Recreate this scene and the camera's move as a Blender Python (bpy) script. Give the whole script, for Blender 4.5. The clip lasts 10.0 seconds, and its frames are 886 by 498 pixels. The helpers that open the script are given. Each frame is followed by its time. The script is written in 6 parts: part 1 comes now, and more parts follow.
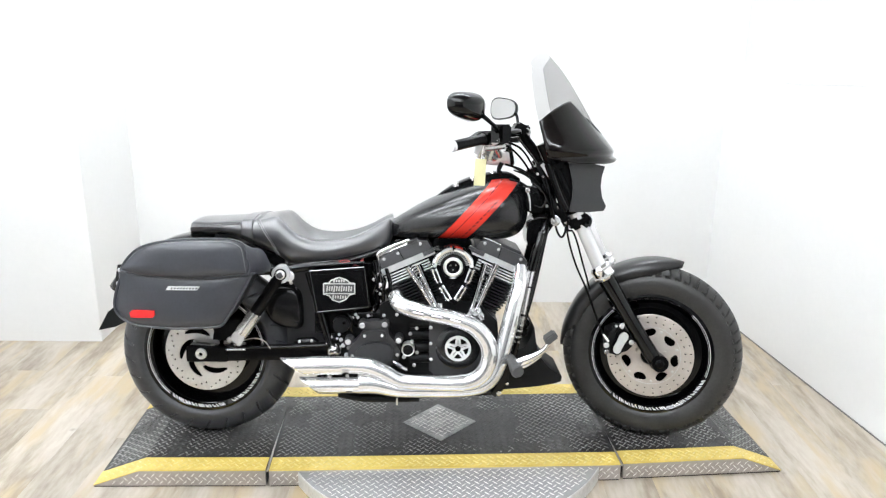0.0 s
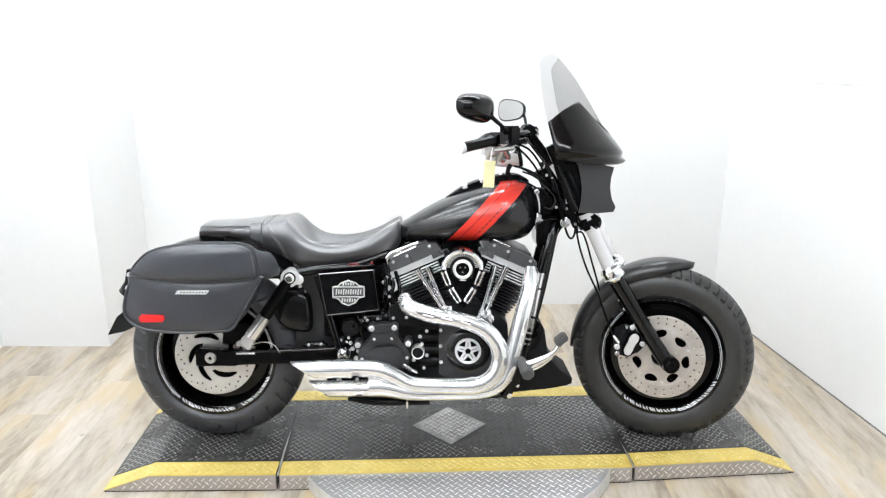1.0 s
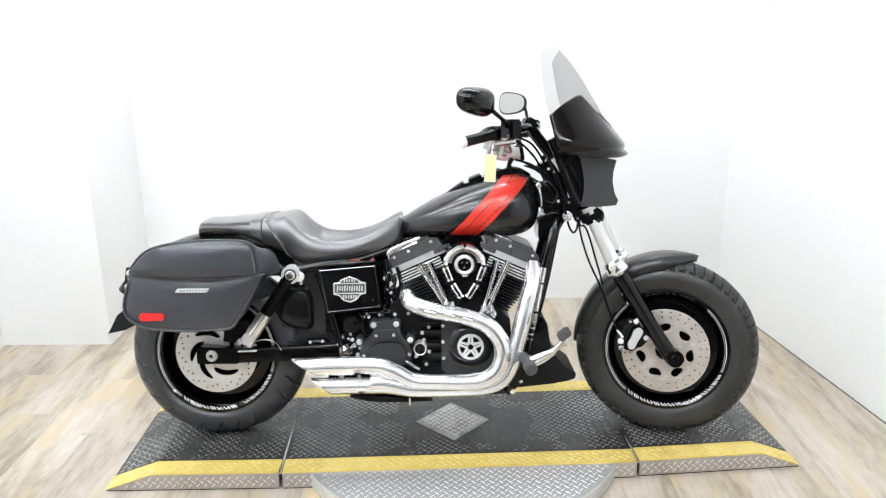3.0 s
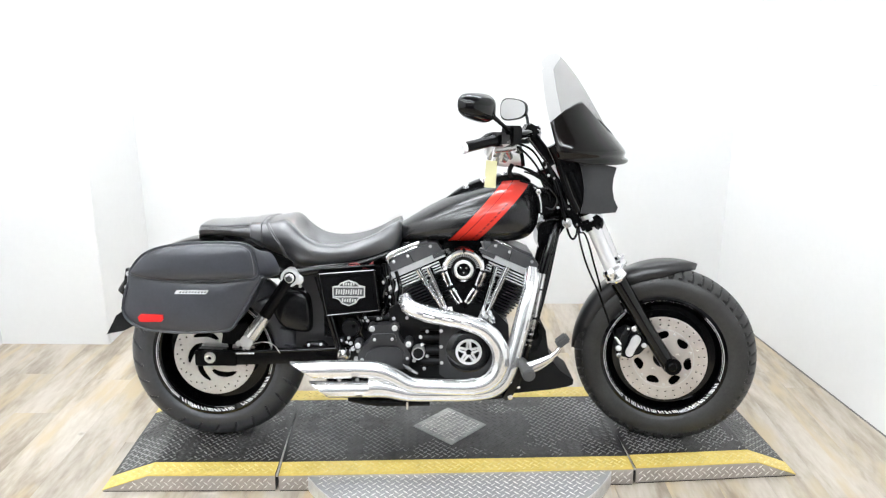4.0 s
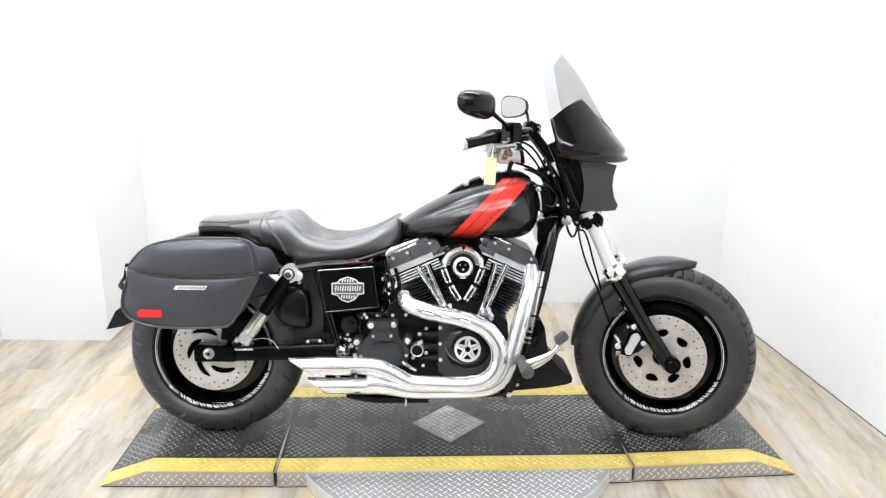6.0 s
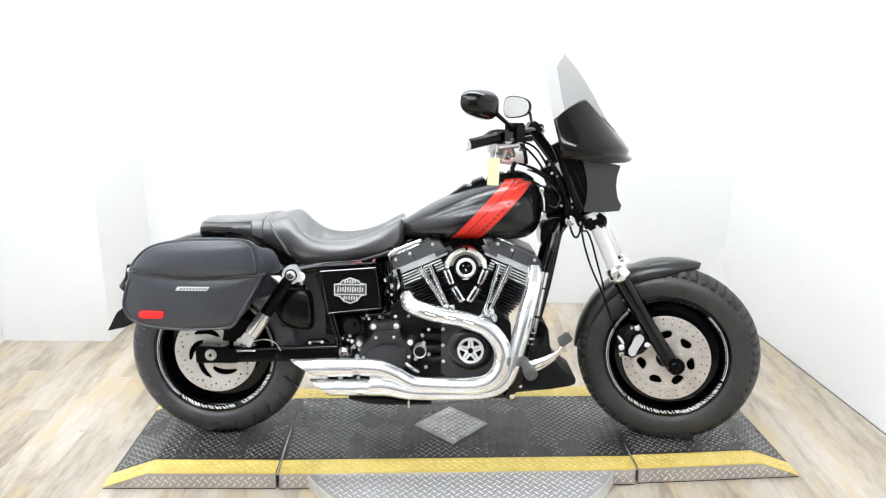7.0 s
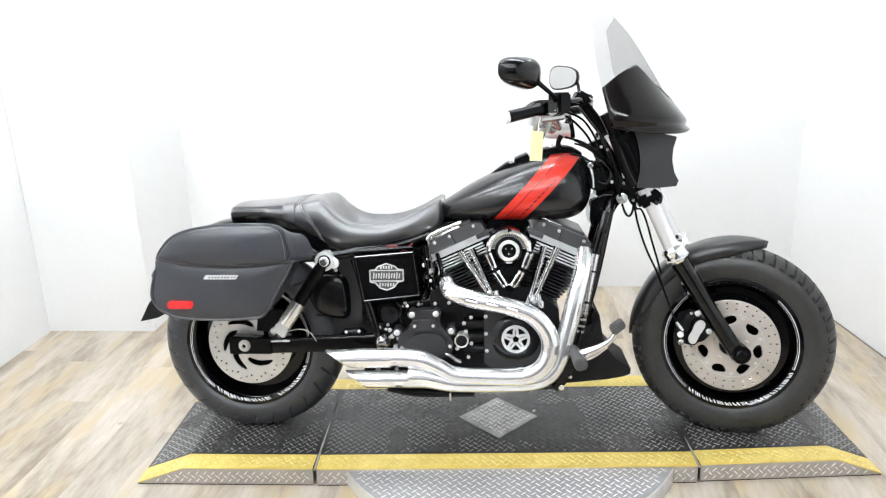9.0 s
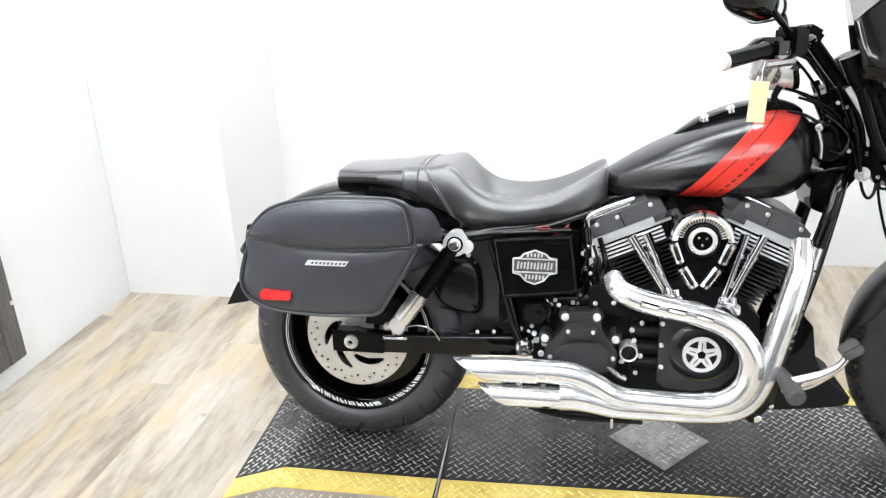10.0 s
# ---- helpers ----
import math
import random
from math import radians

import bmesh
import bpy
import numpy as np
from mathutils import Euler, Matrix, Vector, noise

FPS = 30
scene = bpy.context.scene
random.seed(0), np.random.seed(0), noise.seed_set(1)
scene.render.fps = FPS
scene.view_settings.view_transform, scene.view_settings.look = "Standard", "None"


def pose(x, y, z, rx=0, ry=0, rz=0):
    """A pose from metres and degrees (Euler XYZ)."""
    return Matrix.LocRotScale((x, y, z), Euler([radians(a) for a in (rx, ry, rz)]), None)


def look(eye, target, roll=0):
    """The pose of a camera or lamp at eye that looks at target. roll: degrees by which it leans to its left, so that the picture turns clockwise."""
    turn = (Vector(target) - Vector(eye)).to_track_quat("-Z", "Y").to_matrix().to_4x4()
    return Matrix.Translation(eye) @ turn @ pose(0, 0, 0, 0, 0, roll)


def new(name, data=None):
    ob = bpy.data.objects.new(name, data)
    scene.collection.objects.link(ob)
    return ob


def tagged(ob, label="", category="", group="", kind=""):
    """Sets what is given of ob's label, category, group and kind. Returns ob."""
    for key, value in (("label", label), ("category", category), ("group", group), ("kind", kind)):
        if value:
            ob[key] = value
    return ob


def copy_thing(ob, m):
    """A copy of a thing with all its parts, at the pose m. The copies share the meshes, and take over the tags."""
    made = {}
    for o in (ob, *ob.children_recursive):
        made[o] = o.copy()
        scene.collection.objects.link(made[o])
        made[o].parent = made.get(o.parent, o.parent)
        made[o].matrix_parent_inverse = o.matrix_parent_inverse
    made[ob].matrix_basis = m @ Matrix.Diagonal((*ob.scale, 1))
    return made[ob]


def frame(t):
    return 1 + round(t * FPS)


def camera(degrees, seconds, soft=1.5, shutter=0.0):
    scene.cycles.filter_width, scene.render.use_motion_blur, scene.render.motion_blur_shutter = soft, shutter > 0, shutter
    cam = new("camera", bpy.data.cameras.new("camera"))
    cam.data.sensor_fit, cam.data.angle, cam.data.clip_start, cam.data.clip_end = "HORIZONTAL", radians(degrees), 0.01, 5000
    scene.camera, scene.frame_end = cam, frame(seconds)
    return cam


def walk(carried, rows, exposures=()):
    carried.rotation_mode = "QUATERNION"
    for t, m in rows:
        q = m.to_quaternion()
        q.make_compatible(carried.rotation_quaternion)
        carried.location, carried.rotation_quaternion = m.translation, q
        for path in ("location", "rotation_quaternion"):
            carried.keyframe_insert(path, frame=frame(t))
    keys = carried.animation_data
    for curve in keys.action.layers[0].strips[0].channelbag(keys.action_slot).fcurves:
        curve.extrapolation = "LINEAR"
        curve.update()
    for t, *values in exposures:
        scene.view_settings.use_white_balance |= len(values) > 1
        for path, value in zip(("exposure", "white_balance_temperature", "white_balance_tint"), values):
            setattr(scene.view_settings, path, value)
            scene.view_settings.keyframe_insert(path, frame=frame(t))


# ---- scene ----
cam = camera(58.9, 10.0, soft=1.25)
PATH = [
    (0, (0.855, -2.691, 1.565), (0.857, -0.777, 0.987), 0.5),
    (0.5, (0.848, -2.692, 1.56), (0.837, -0.776, 0.984), 0.3),
    (1, (0.838, -2.683, 1.56), (0.829, -0.766, 0.989), 0.0),
    (1.5, (0.829, -2.675, 1.559), (0.812, -0.757, 0.994), -0.0),
    (2, (0.837, -2.667, 1.559), (0.82, -0.75, 0.987), -0.8),
    (2.5, (0.84, -2.66, 1.559), (0.823, -0.749, 0.97), -0.8),
    (4, (0.84, -2.664, 1.567), (0.827, -0.75, 0.988), 0.2),
    (4.5, (0.852, -2.676, 1.564), (0.828, -0.761, 0.989), 0.1),
    (5, (0.85, -2.674, 1.563), (0.844, -0.761, 0.979), 0.4),
    (5.5, (0.852, -2.669, 1.559), (0.836, -0.755, 0.979), 0.4),
    (7, (0.843, -2.652, 1.557), (0.822, -0.738, 0.977), 0.4),
    (7.5, (0.842, -2.647, 1.554), (0.817, -0.735, 0.971), 0.3),
    (8, (0.846, -2.655, 1.543), (0.823, -0.741, 0.963), 0.5),
    (8.4, (0.847, -2.632, 1.543), (0.812, -0.727, 0.942), 0.1),
    (8.5, (0.847, -2.624, 1.543), (0.81, -0.722, 0.923), -0.0),
    (8.8, (0.865, -2.566, 1.508), (0.812, -0.671, 0.871), -1.5),
    (9, (0.893, -2.489, 1.501), (0.725, -0.594, 0.885), -1.9),
    (9.2, (0.923, -2.403, 1.492), (0.593, -0.54, 0.846), 0.5),
    (9.3, (0.890, -2.365, 1.491), (0.530, -0.516, 0.818), 0.4),
    (9.5, (0.829, -2.249, 1.457), (0.391, -0.443, 0.717), -0.2),
    (9.7, (0.75, -2.128, 1.42), (0.317, -0.307, 0.717), 0.6),
    (9.8, (0.701, -2.063, 1.447), (0.301, -0.242, 0.724), 0.1),
    (10, (0.631, -1.947, 1.437), (0.269, -0.132, 0.679), -2.2),
]
walk(cam, [(t, look(eye, target, roll)) for t, eye, target, roll in PATH],
     exposures=[(0.0, 0.19), (1.5, 0.17), (2.5, 0.17), (4.0, 0.21), (5.5, 0.28), (7.5, 0.26), (8.5, 0.24), (9.0, 0.22), (9.5, 0.22), (10.0, 0.25)])

# ---- world, lights, exposure ----
world = bpy.data.worlds.new("world")
world.use_nodes = True
scene.world = world
world.node_tree.nodes["Background"].inputs[0].default_value = (0.9, 0.95, 1.0, 1)
world.node_tree.nodes["Background"].inputs[1].default_value = 0.6
LAMP = 30.0

# ---- materials ----
def mat(name, color, rough=0.5, metal=0.0, var=0.12, scale=8.0, fine=120.0, bump=0.0, bump_scale=200.0,
        rough_var=0.1, coat=0.0, color2=None, stretch=(1, 1, 1), spec=0.5, coat_rough=0.05):
    """A procedural surface: base colour varied at two scales, roughness variation and fine relief."""
    m = bpy.data.materials.new(name)
    m.use_nodes = True
    n, l = m.node_tree.nodes, m.node_tree.links
    b = n["Principled BSDF"]
    b.inputs["Metallic"].default_value = metal
    b.inputs["Coat Weight"].default_value = coat
    b.inputs["Coat Roughness"].default_value = coat_rough
    b.inputs["Specular IOR Level"].default_value = spec
    tc, mp = n.new("ShaderNodeTexCoord"), n.new("ShaderNodeMapping")
    mp.inputs["Scale"].default_value = stretch
    l.new(tc.outputs["Object"], mp.inputs["Vector"])
    n1, n2 = n.new("ShaderNodeTexNoise"), n.new("ShaderNodeTexNoise")
    n1.inputs["Scale"].default_value, n2.inputs["Scale"].default_value = scale, fine
    n1.inputs["Detail"].default_value = 4
    for q in (n1, n2):
        l.new(mp.outputs["Vector"], q.inputs["Vector"])
    mix = n.new("ShaderNodeMix")
    mix.inputs[0].default_value = 0.4
    l.new(n1.outputs["Fac"], mix.inputs[2])
    l.new(n2.outputs["Fac"], mix.inputs[3])
    ramp = n.new("ShaderNodeValToRGB")
    c2 = color2 or tuple(min(1, c * (1 + var)) for c in color)
    c1 = tuple(c * (1 - var) for c in color)
    ramp.color_ramp.elements[0].color, ramp.color_ramp.elements[1].color = (*c1, 1), (*c2, 1)
    ramp.color_ramp.elements[0].position, ramp.color_ramp.elements[1].position = 0.3, 0.7
    l.new(mix.outputs[0], ramp.inputs["Fac"])
    l.new(ramp.outputs["Color"], b.inputs["Base Color"])
    rr = n.new("ShaderNodeMapRange")
    rr.inputs["To Min"].default_value, rr.inputs["To Max"].default_value = max(0.02, rough * (1 - rough_var)), min(1, rough * (1 + rough_var))
    l.new(n1.outputs["Fac"], rr.inputs["Value"])
    l.new(rr.outputs["Result"], b.inputs["Roughness"])
    if bump:
        nb, bp = n.new("ShaderNodeTexNoise"), n.new("ShaderNodeBump")
        nb.inputs["Scale"].default_value = bump_scale
        bp.inputs["Strength"].default_value, bp.inputs["Distance"].default_value = bump, 0.002
        l.new(mp.outputs["Vector"], nb.inputs["Vector"])
        l.new(nb.outputs["Fac"], bp.inputs["Height"])
        l.new(bp.outputs["Normal"], b.inputs["Normal"])
    return m


def glow(name, color, strength):
    m = bpy.data.materials.new(name)
    m.use_nodes = True
    b = m.node_tree.nodes["Principled BSDF"]
    b.inputs["Base Color"].default_value = (0.9, 0.9, 0.9, 1)
    b.inputs["Emission Color"].default_value, b.inputs["Emission Strength"].default_value = (*color, 1), strength
    return m


UPPER = mat("wall paint darkened for shade", (0.55, 0.55, 0.54), 0.6, var=0.03, scale=1.5, bump=0.08, bump_scale=300)
WALL = mat("white wall paint", (0.735, 0.735, 0.73), 0.6, var=0.02, scale=1.5, fine=40, bump=0.08, bump_scale=300)
CEIL = mat("ceiling grey toned for reflections", (0.36, 0.36, 0.36), 0.8, var=0.03, scale=2)
SHOWROOM = mat("unseen wall grey toned for reflections", (0.28, 0.28, 0.28), 0.7, var=0.1, scale=1.5)
DARK_CARD = mat("dark sheet for reflections", (0.05, 0.05, 0.052), 0.6, var=0.2, scale=3)
FOOT_GREY = mat("dark grey strip", (0.16, 0.155, 0.15), 0.7, var=0.2, scale=6)
MATT = mat("matt black plastic", (0.007, 0.007, 0.0072), 0.6, var=0.2, bump=0.1, bump_scale=300, spec=0.2)
# darker copy of the badge metal; the side cover badge's shade is in it
SHIELD = mat("badge metal darkened for shade", (0.58, 0.58, 0.57), 0.34, 0.4, var=0.2, scale=40)
BADGE = mat("bright badge metal", (0.80, 0.80, 0.80), 0.3, 0.35, var=0.04)
ROCKER = mat("grey-black wrinkle paint", (0.055, 0.055, 0.057), 0.36, var=0.15, bump=0.2, bump_scale=500, spec=0.5)
GRAPHITE = mat("graphite powder coat", (0.026, 0.026, 0.0275), 0.40, var=0.15, bump=0.2, bump_scale=600, spec=0.4)
FINM = mat("black painted fins", (0.008, 0.008, 0.0085), 0.32, var=0.15, spec=0.3)
DULL = mat("dull polished alloy", (0.58, 0.58, 0.58), 0.22, 0.8, var=0.12, scale=30, rough_var=0.4)
RUBBER = mat("tyre rubber", (0.036, 0.037, 0.041), 0.33, var=0.25, scale=14, bump=0.15, bump_scale=350)
RUBBER_F = mat("dusty tyre rubber", (0.022, 0.0215, 0.0205), 0.43, var=0.4, scale=14, bump=0.15, bump_scale=350)
PAD = mat("grey rubber pad", (0.06, 0.06, 0.06), 0.7, bump=0.2)
GLOSSY = mat("black enamel", (0.010, 0.010, 0.011), 0.16, var=0.2, spec=0.5)
GLOSS = mat("gloss black", (0.0015, 0.0015, 0.0018), 0.06, var=0.2, spec=0.38)
COVER = mat("polished black paint", (0.0018, 0.0018, 0.002), 0.045, var=0.2, spec=0.6)
SATIN = mat("satin black", (0.003, 0.003, 0.0033), 0.24, var=0.2, bump=0.05, spec=0.13)
DENIM = mat("matt black paint", (0.014, 0.0138, 0.0145), 0.33, var=0.15, bump=0.03, bump_scale=500, spec=0.6)
REARF = mat("semi-gloss black paint", (0.006, 0.006, 0.0065), 0.16, var=0.15, bump=0.02, bump_scale=400, spec=0.35)
WRINKLE = mat("wrinkle black", (0.006, 0.006, 0.0065), 0.40, var=0.2, bump=0.3, bump_scale=600, spec=0.16)
LEATHER = mat("black leather", (0.032, 0.034, 0.042), 0.33, var=0.22, scale=10, bump=0.2, bump_scale=420, spec=0.6)
VINYL = mat("seat vinyl", (0.021, 0.021, 0.024), 0.38, var=0.18, scale=10, bump=0.2, bump_scale=480, spec=1.0, coat=1.0, coat_rough=0.30)
VINYL.node_tree.nodes["Principled BSDF"].inputs["Coat IOR"].default_value = 1.62
WIRE = mat("dark red wire", (0.22, 0.01, 0.012), 0.4, var=0.1)
STITCH = mat("grey thread", (0.32, 0.32, 0.32), 0.7)
CHROME = mat("chrome", (0.92, 0.92, 0.93), 0.09, 1.0, var=0.02, rough_var=0.5, scale=20)
HAZED = mat("heat-hazed chrome", (0.90, 0.90, 0.905), 0.13, 0.82, var=0.04, rough_var=0.5, scale=14, fine=60)
MIRRORM = mat("tinted mirror glass", (0.42, 0.416, 0.412), 0.03, 1.0, var=0.02)
ALLOY = mat("bright cast alloy", (0.80, 0.80, 0.80), 0.26, 0.5, var=0.06)
STEEL = mat("brushed steel", (0.68, 0.67, 0.65), 0.34, 0.75, var=0.08, scale=10, stretch=(1, 8, 1))
ALU = mat("polished aluminium", (0.80, 0.79, 0.78), 0.2, 0.85, var=0.05)
ROTOR = mat("warm rotor steel", (0.62, 0.575, 0.53), 0.4, 0.75, var=0.06, scale=16)
FADED = mat("worn grey lettering", (0.30, 0.30, 0.30), 0.5, var=0.3, scale=60)
WHITE = mat("white lettering", (0.8, 0.8, 0.8), 0.5, var=0.03)
REDLENS = mat("red reflector", (0.62, 0.012, 0.012), 0.2, var=0.1, coat=0.8)
YTAG = mat("pale yellow card", (0.66, 0.63, 0.36), 0.6, var=0.03)
DECK = mat("dark tread plate", (0.058, 0.057, 0.057), 0.36, 0.7, var=0.35, scale=5, fine=60, rough_var=0.3)
DECKBAR = mat("worn tread bars", (0.31, 0.31, 0.305), 0.28, 0.7, var=0.35, scale=6, fine=80, rough_var=0.3)
YELLOW = mat("worn yellow paint", (0.64, 0.465, 0.085), 0.42, var=0.15, scale=12, fine=90, color2=(0.72, 0.57, 0.17))
YELLOWBAR = mat("scuffed yellow paint", (0.70, 0.53, 0.14), 0.35, var=0.25, scale=40, fine=200, color2=(0.80, 0.70, 0.36))
SKIRT = mat("aluminium tread plate", (0.46, 0.425, 0.40), 0.38, 0.7, var=0.18, scale=7, fine=70)
SKIRTBAR = mat("bright tread bars", (0.82, 0.80, 0.78), 0.30, 0.75, var=0.08)
DISCM = mat("grey tread plate", (0.40, 0.40, 0.40), 0.40, 0.5, var=0.12, scale=5, fine=60)
RIMM = mat("bare sheet aluminium", (0.72, 0.72, 0.71), 0.45, 0.5, var=0.2, scale=14, fine=110, bump=0.25, bump_scale=90)
DIAM = mat("scuffed bare plate", (0.36, 0.36, 0.35), 0.40, 0.5, var=0.6, scale=22, fine=140)
FRAMEW = mat("weathered dark wood", (0.10, 0.09, 0.085), 0.6, var=0.5, scale=10, fine=60, stretch=(6, 6, 1), bump=0.3, bump_scale=60)
CASTGREY = mat("grey cast alloy", (0.60, 0.60, 0.60), 0.32, 0.55, var=0.12, scale=30, fine=160)
PANEL = mat("white panel", (0.82, 0.82, 0.82), 0.35, var=0.02)
TUBEM = glow("lamp diffuser", (0.905, 0.95, 1.0), LAMP)


# ---- mesh helpers ----
def part(name, bm, material, parent=None, label="", smooth=True, angle=35, bevel=0.0):
    """Links a bmesh as one mesh object under a thing or part."""
    if bevel:
        edges = [e for e in bm.edges if len(e.link_faces) == 2 and e.calc_face_angle(0) > radians(35)]
        bmesh.ops.bevel(bm, geom=edges, offset=bevel, segments=2, affect="EDGES", clamp_overlap=True)
    bmesh.ops.recalc_face_normals(bm, faces=bm.faces)
    me = bpy.data.meshes.new(name)
    bm.to_mesh(me)
    bm.free()
    if smooth:
        me.polygons.foreach_set("use_smooth", [True] * len(me.polygons))
        me.set_sharp_from_angle(angle=radians(angle))
    me.materials.append(material)
    ob = new(name, me)
    ob.parent = parent
    if label:
        ob["label"] = label
    return ob


def box(bm, c, s, m=None):
    g = bmesh.ops.create_cube(bm, size=1, matrix=Matrix.Translation(c) @ (m or Matrix()) @ Matrix.Diagonal((*s, 1)))
    return g["verts"]


def prism(bm, pts, y0, y1):
    """A polygon in the X-Z plane drawn out from y0 to y1."""
    a = [bm.verts.new((x, y0, z)) for x, z in pts]
    b = [bm.verts.new((x, y1, z)) for x, z in pts]
    bm.faces.new(a)
    bm.faces.new(b[::-1])
    for i in range(len(pts)):
        j = (i + 1) % len(pts)
        bm.faces.new((a[i], a[j], b[j], b[i]))


def smooth_pts(pts, n=6, closed=False):
    """A Catmull-Rom line through the points."""
    p = [Vector(q) for q in pts]
    out = []
    k = len(p)
    for i in range(k if closed else k - 1):
        a, b, c, d = (p[(i + j) % k] if closed else p[min(max(i + j, 0), k - 1)] for j in (-1, 0, 1, 2))
        for s in range(n):
            t = s / n
            out.append(0.5 * (2 * b + (c - a) * t + (2 * a - 5 * b + 4 * c - d) * t * t + (3 * b - a - 3 * c + d) * t ** 3))
    if not closed:
        out.append(p[-1])
    return out


def tube(bm, pts, r, seg=12, n=6, ends=True, curve=True):
    """A round pipe along a line; r a number or a list, one for each given point."""
    line = smooth_pts(pts, n) if curve else [Vector(q) for q in pts]
    if isinstance(r, (list, tuple)):
        rs = [v[0] for v in smooth_pts([(q, 0, 0) for q in r], n)] if curve else list(r)
    else:
        rs = [r] * len(line)
    up = Vector((0, 1, 0))
    rings = []
    for i, p in enumerate(line):
        d = (line[min(i + 1, len(line) - 1)] - line[max(i - 1, 0)]).normalized()
        u = up - d * up.dot(d)
        if u.length < 1e-3:
            u = Vector((1, 0, 0)) - d * d.x
        u.normalize()
        v = d.cross(u)
        up = u
        rings.append([bm.verts.new(p + rs[i] * (math.cos(2 * math.pi * k / seg) * u + math.sin(2 * math.pi * k / seg) * v)) for k in range(seg)])
    for a, b in zip(rings, rings[1:]):
        for k in range(seg):
            bm.faces.new((a[k], a[(k + 1) % seg], b[(k + 1) % seg], b[k]))
    if ends:
        bm.faces.new(rings[0][::-1])
        bm.faces.new(rings[-1])


def rod(bm, a, b, r, seg=14, r2=None):
    tube(bm, [a, b], [r, r if r2 is None else r2], seg, curve=False)


def ring(bm, c, profile, seg=64, a0=0.0, a1=2 * math.pi, closed=True):
    """Turns a profile of (radius, y) about the Y axis through c = (x, y, z)."""
    full = a1 - a0 > 6.28
    rows = []
    for i in range(seg if full else seg + 1):
        t = a0 + (a1 - a0) * i / seg
        rows.append([bm.verts.new((c[0] + r * math.cos(t), c[1] + y, c[2] + r * math.sin(t))) for r, y in profile])
    k = len(profile)
    for i in range(seg):
        a, b = rows[i], rows[(i + 1) % len(rows)]
        for j in range(k if closed else k - 1):
            q = (j + 1) % k
            bm.faces.new((a[j], a[q], b[q], b[j]))
    if not full and closed:
        bm.faces.new(rows[0][::-1])
        bm.faces.new(rows[-1])


def knob(bm, c, r, h, seg=16, dome=0.3):
    """A bolt head or cap on the near side of y = c.y, axis along Y."""
    prof = [(0.0001, -h), (r * 0.7, -h), (r, -h * (1 - dome)), (r, 0.0), (0.0001, 0.0)]
    ring(bm, c, prof, seg, closed=False)


def loft(bm, sections, caps=True):
    rows = [[bm.verts.new(p) for p in s] for s in sections]
    k = len(rows[0])
    for a, b in zip(rows, rows[1:]):
        for j in range(k):
            bm.faces.new((a[j], a[(j + 1) % k], b[(j + 1) % k], b[j]))
    if caps:
        bm.faces.new(rows[0][::-1])
        bm.faces.new(rows[-1])


def lerp_table(x, table):
    """Smooth interpolation in rows (x, a, b, ...)."""
    if x <= table[0][0]:
        return table[0][1:]
    for p, q in zip(table, table[1:]):
        if x <= q[0]:
            t = (x - p[0]) / (q[0] - p[0])
            return tuple(a + (b - a) * t for a, b in zip(p[1:], q[1:]))
    return table[-1][1:]


def smooth_table(table, n=8):
    """Rows of numbers refined by Catmull-Rom."""
    out = []
    k = len(table)
    for i in range(k - 1):
        a, b, c, d = (table[min(max(i + j, 0), k - 1)] for j in (-1, 0, 1, 2))
        for s in range(n):
            t = s / n
            out.append(tuple(0.5 * (2 * q + (r - p) * t + (2 * p - 5 * q + 4 * r - w) * t * t + (3 * q - p - 3 * r + w) * t ** 3)
                             for p, q, r, w in zip(a, b, c, d)))
    out.append(tuple(table[-1]))
    return out


# ---- room ----
DECK_Z = 0.062
PLANK_TURN = 0.0
LX, BACK, PY, PX = -1.345, 1.47, 0.87, -0.815
RA, RB = Vector((2.337, 1.47, 0)), Vector((3.24, -5.0, 0))
RDIR = (RB - RA).normalized()
RN = Vector((-RDIR.y, RDIR.x, 0))
if RN.x > 0:
    RN = -RN
TOP = 3.0


def wall_slab(name, a, b, z0, z1, thick, outward, material=WALL, label="plain white painted wall"):
    bm = bmesh.new()
    a, b, o = Vector((a[0], a[1], 0)), Vector((b[0], b[1], 0)), Vector(outward).normalized() * thick
    lo = [bm.verts.new((p.x, p.y, z0)) for p in (a, b, b + o, a + o)]
    hi = [bm.verts.new((p.x, p.y, z1)) for p in (a, b, b + o, a + o)]
    bm.faces.new(lo[::-1])
    bm.faces.new(hi)
    for i in range(4):
        j = (i + 1) % 4
        bm.faces.new((lo[i], lo[j], hi[j], hi[i]))
    return tagged(part(name, bm, material, smooth=False), label, "wall", kind="structure")


wall_slab("wall_back", (PX, BACK), (2.6, BACK), -0.1, TOP, 0.15, (0, 1, 0))
wall_slab("wall_left", (LX, -5.0), (LX, 1.7), -0.1, TOP, 0.15, (-1, 0, 0))
# added out of view: a dark sheet for the bike's black parts to reflect
wall_slab("wall_front_dark_sheet", (LX, -4.97), (3.4, -4.97), -0.1, 1.1, 0.03, (0, -1, 0), DARK_CARD, "unseen dark sheet along the lower wall, added to darken reflections")
# closing wall behind the camera, grey to hold back fill and reflections
wall_slab("wall_front", (LX, -5.0), (3.4, -5.0), -0.1, TOP, 0.15, (0, -1, 0), SHOWROOM, "unseen grey wall, toned down to cut reflections and fill light")
# the pier that stands out of the back wall beside the left wall
bm = bmesh.new()
box(bm, ((LX + PX) / 2, (PY + 1.62) / 2, TOP / 2 - 0.05), (PX - LX, 1.62 - PY, TOP + 0.1))
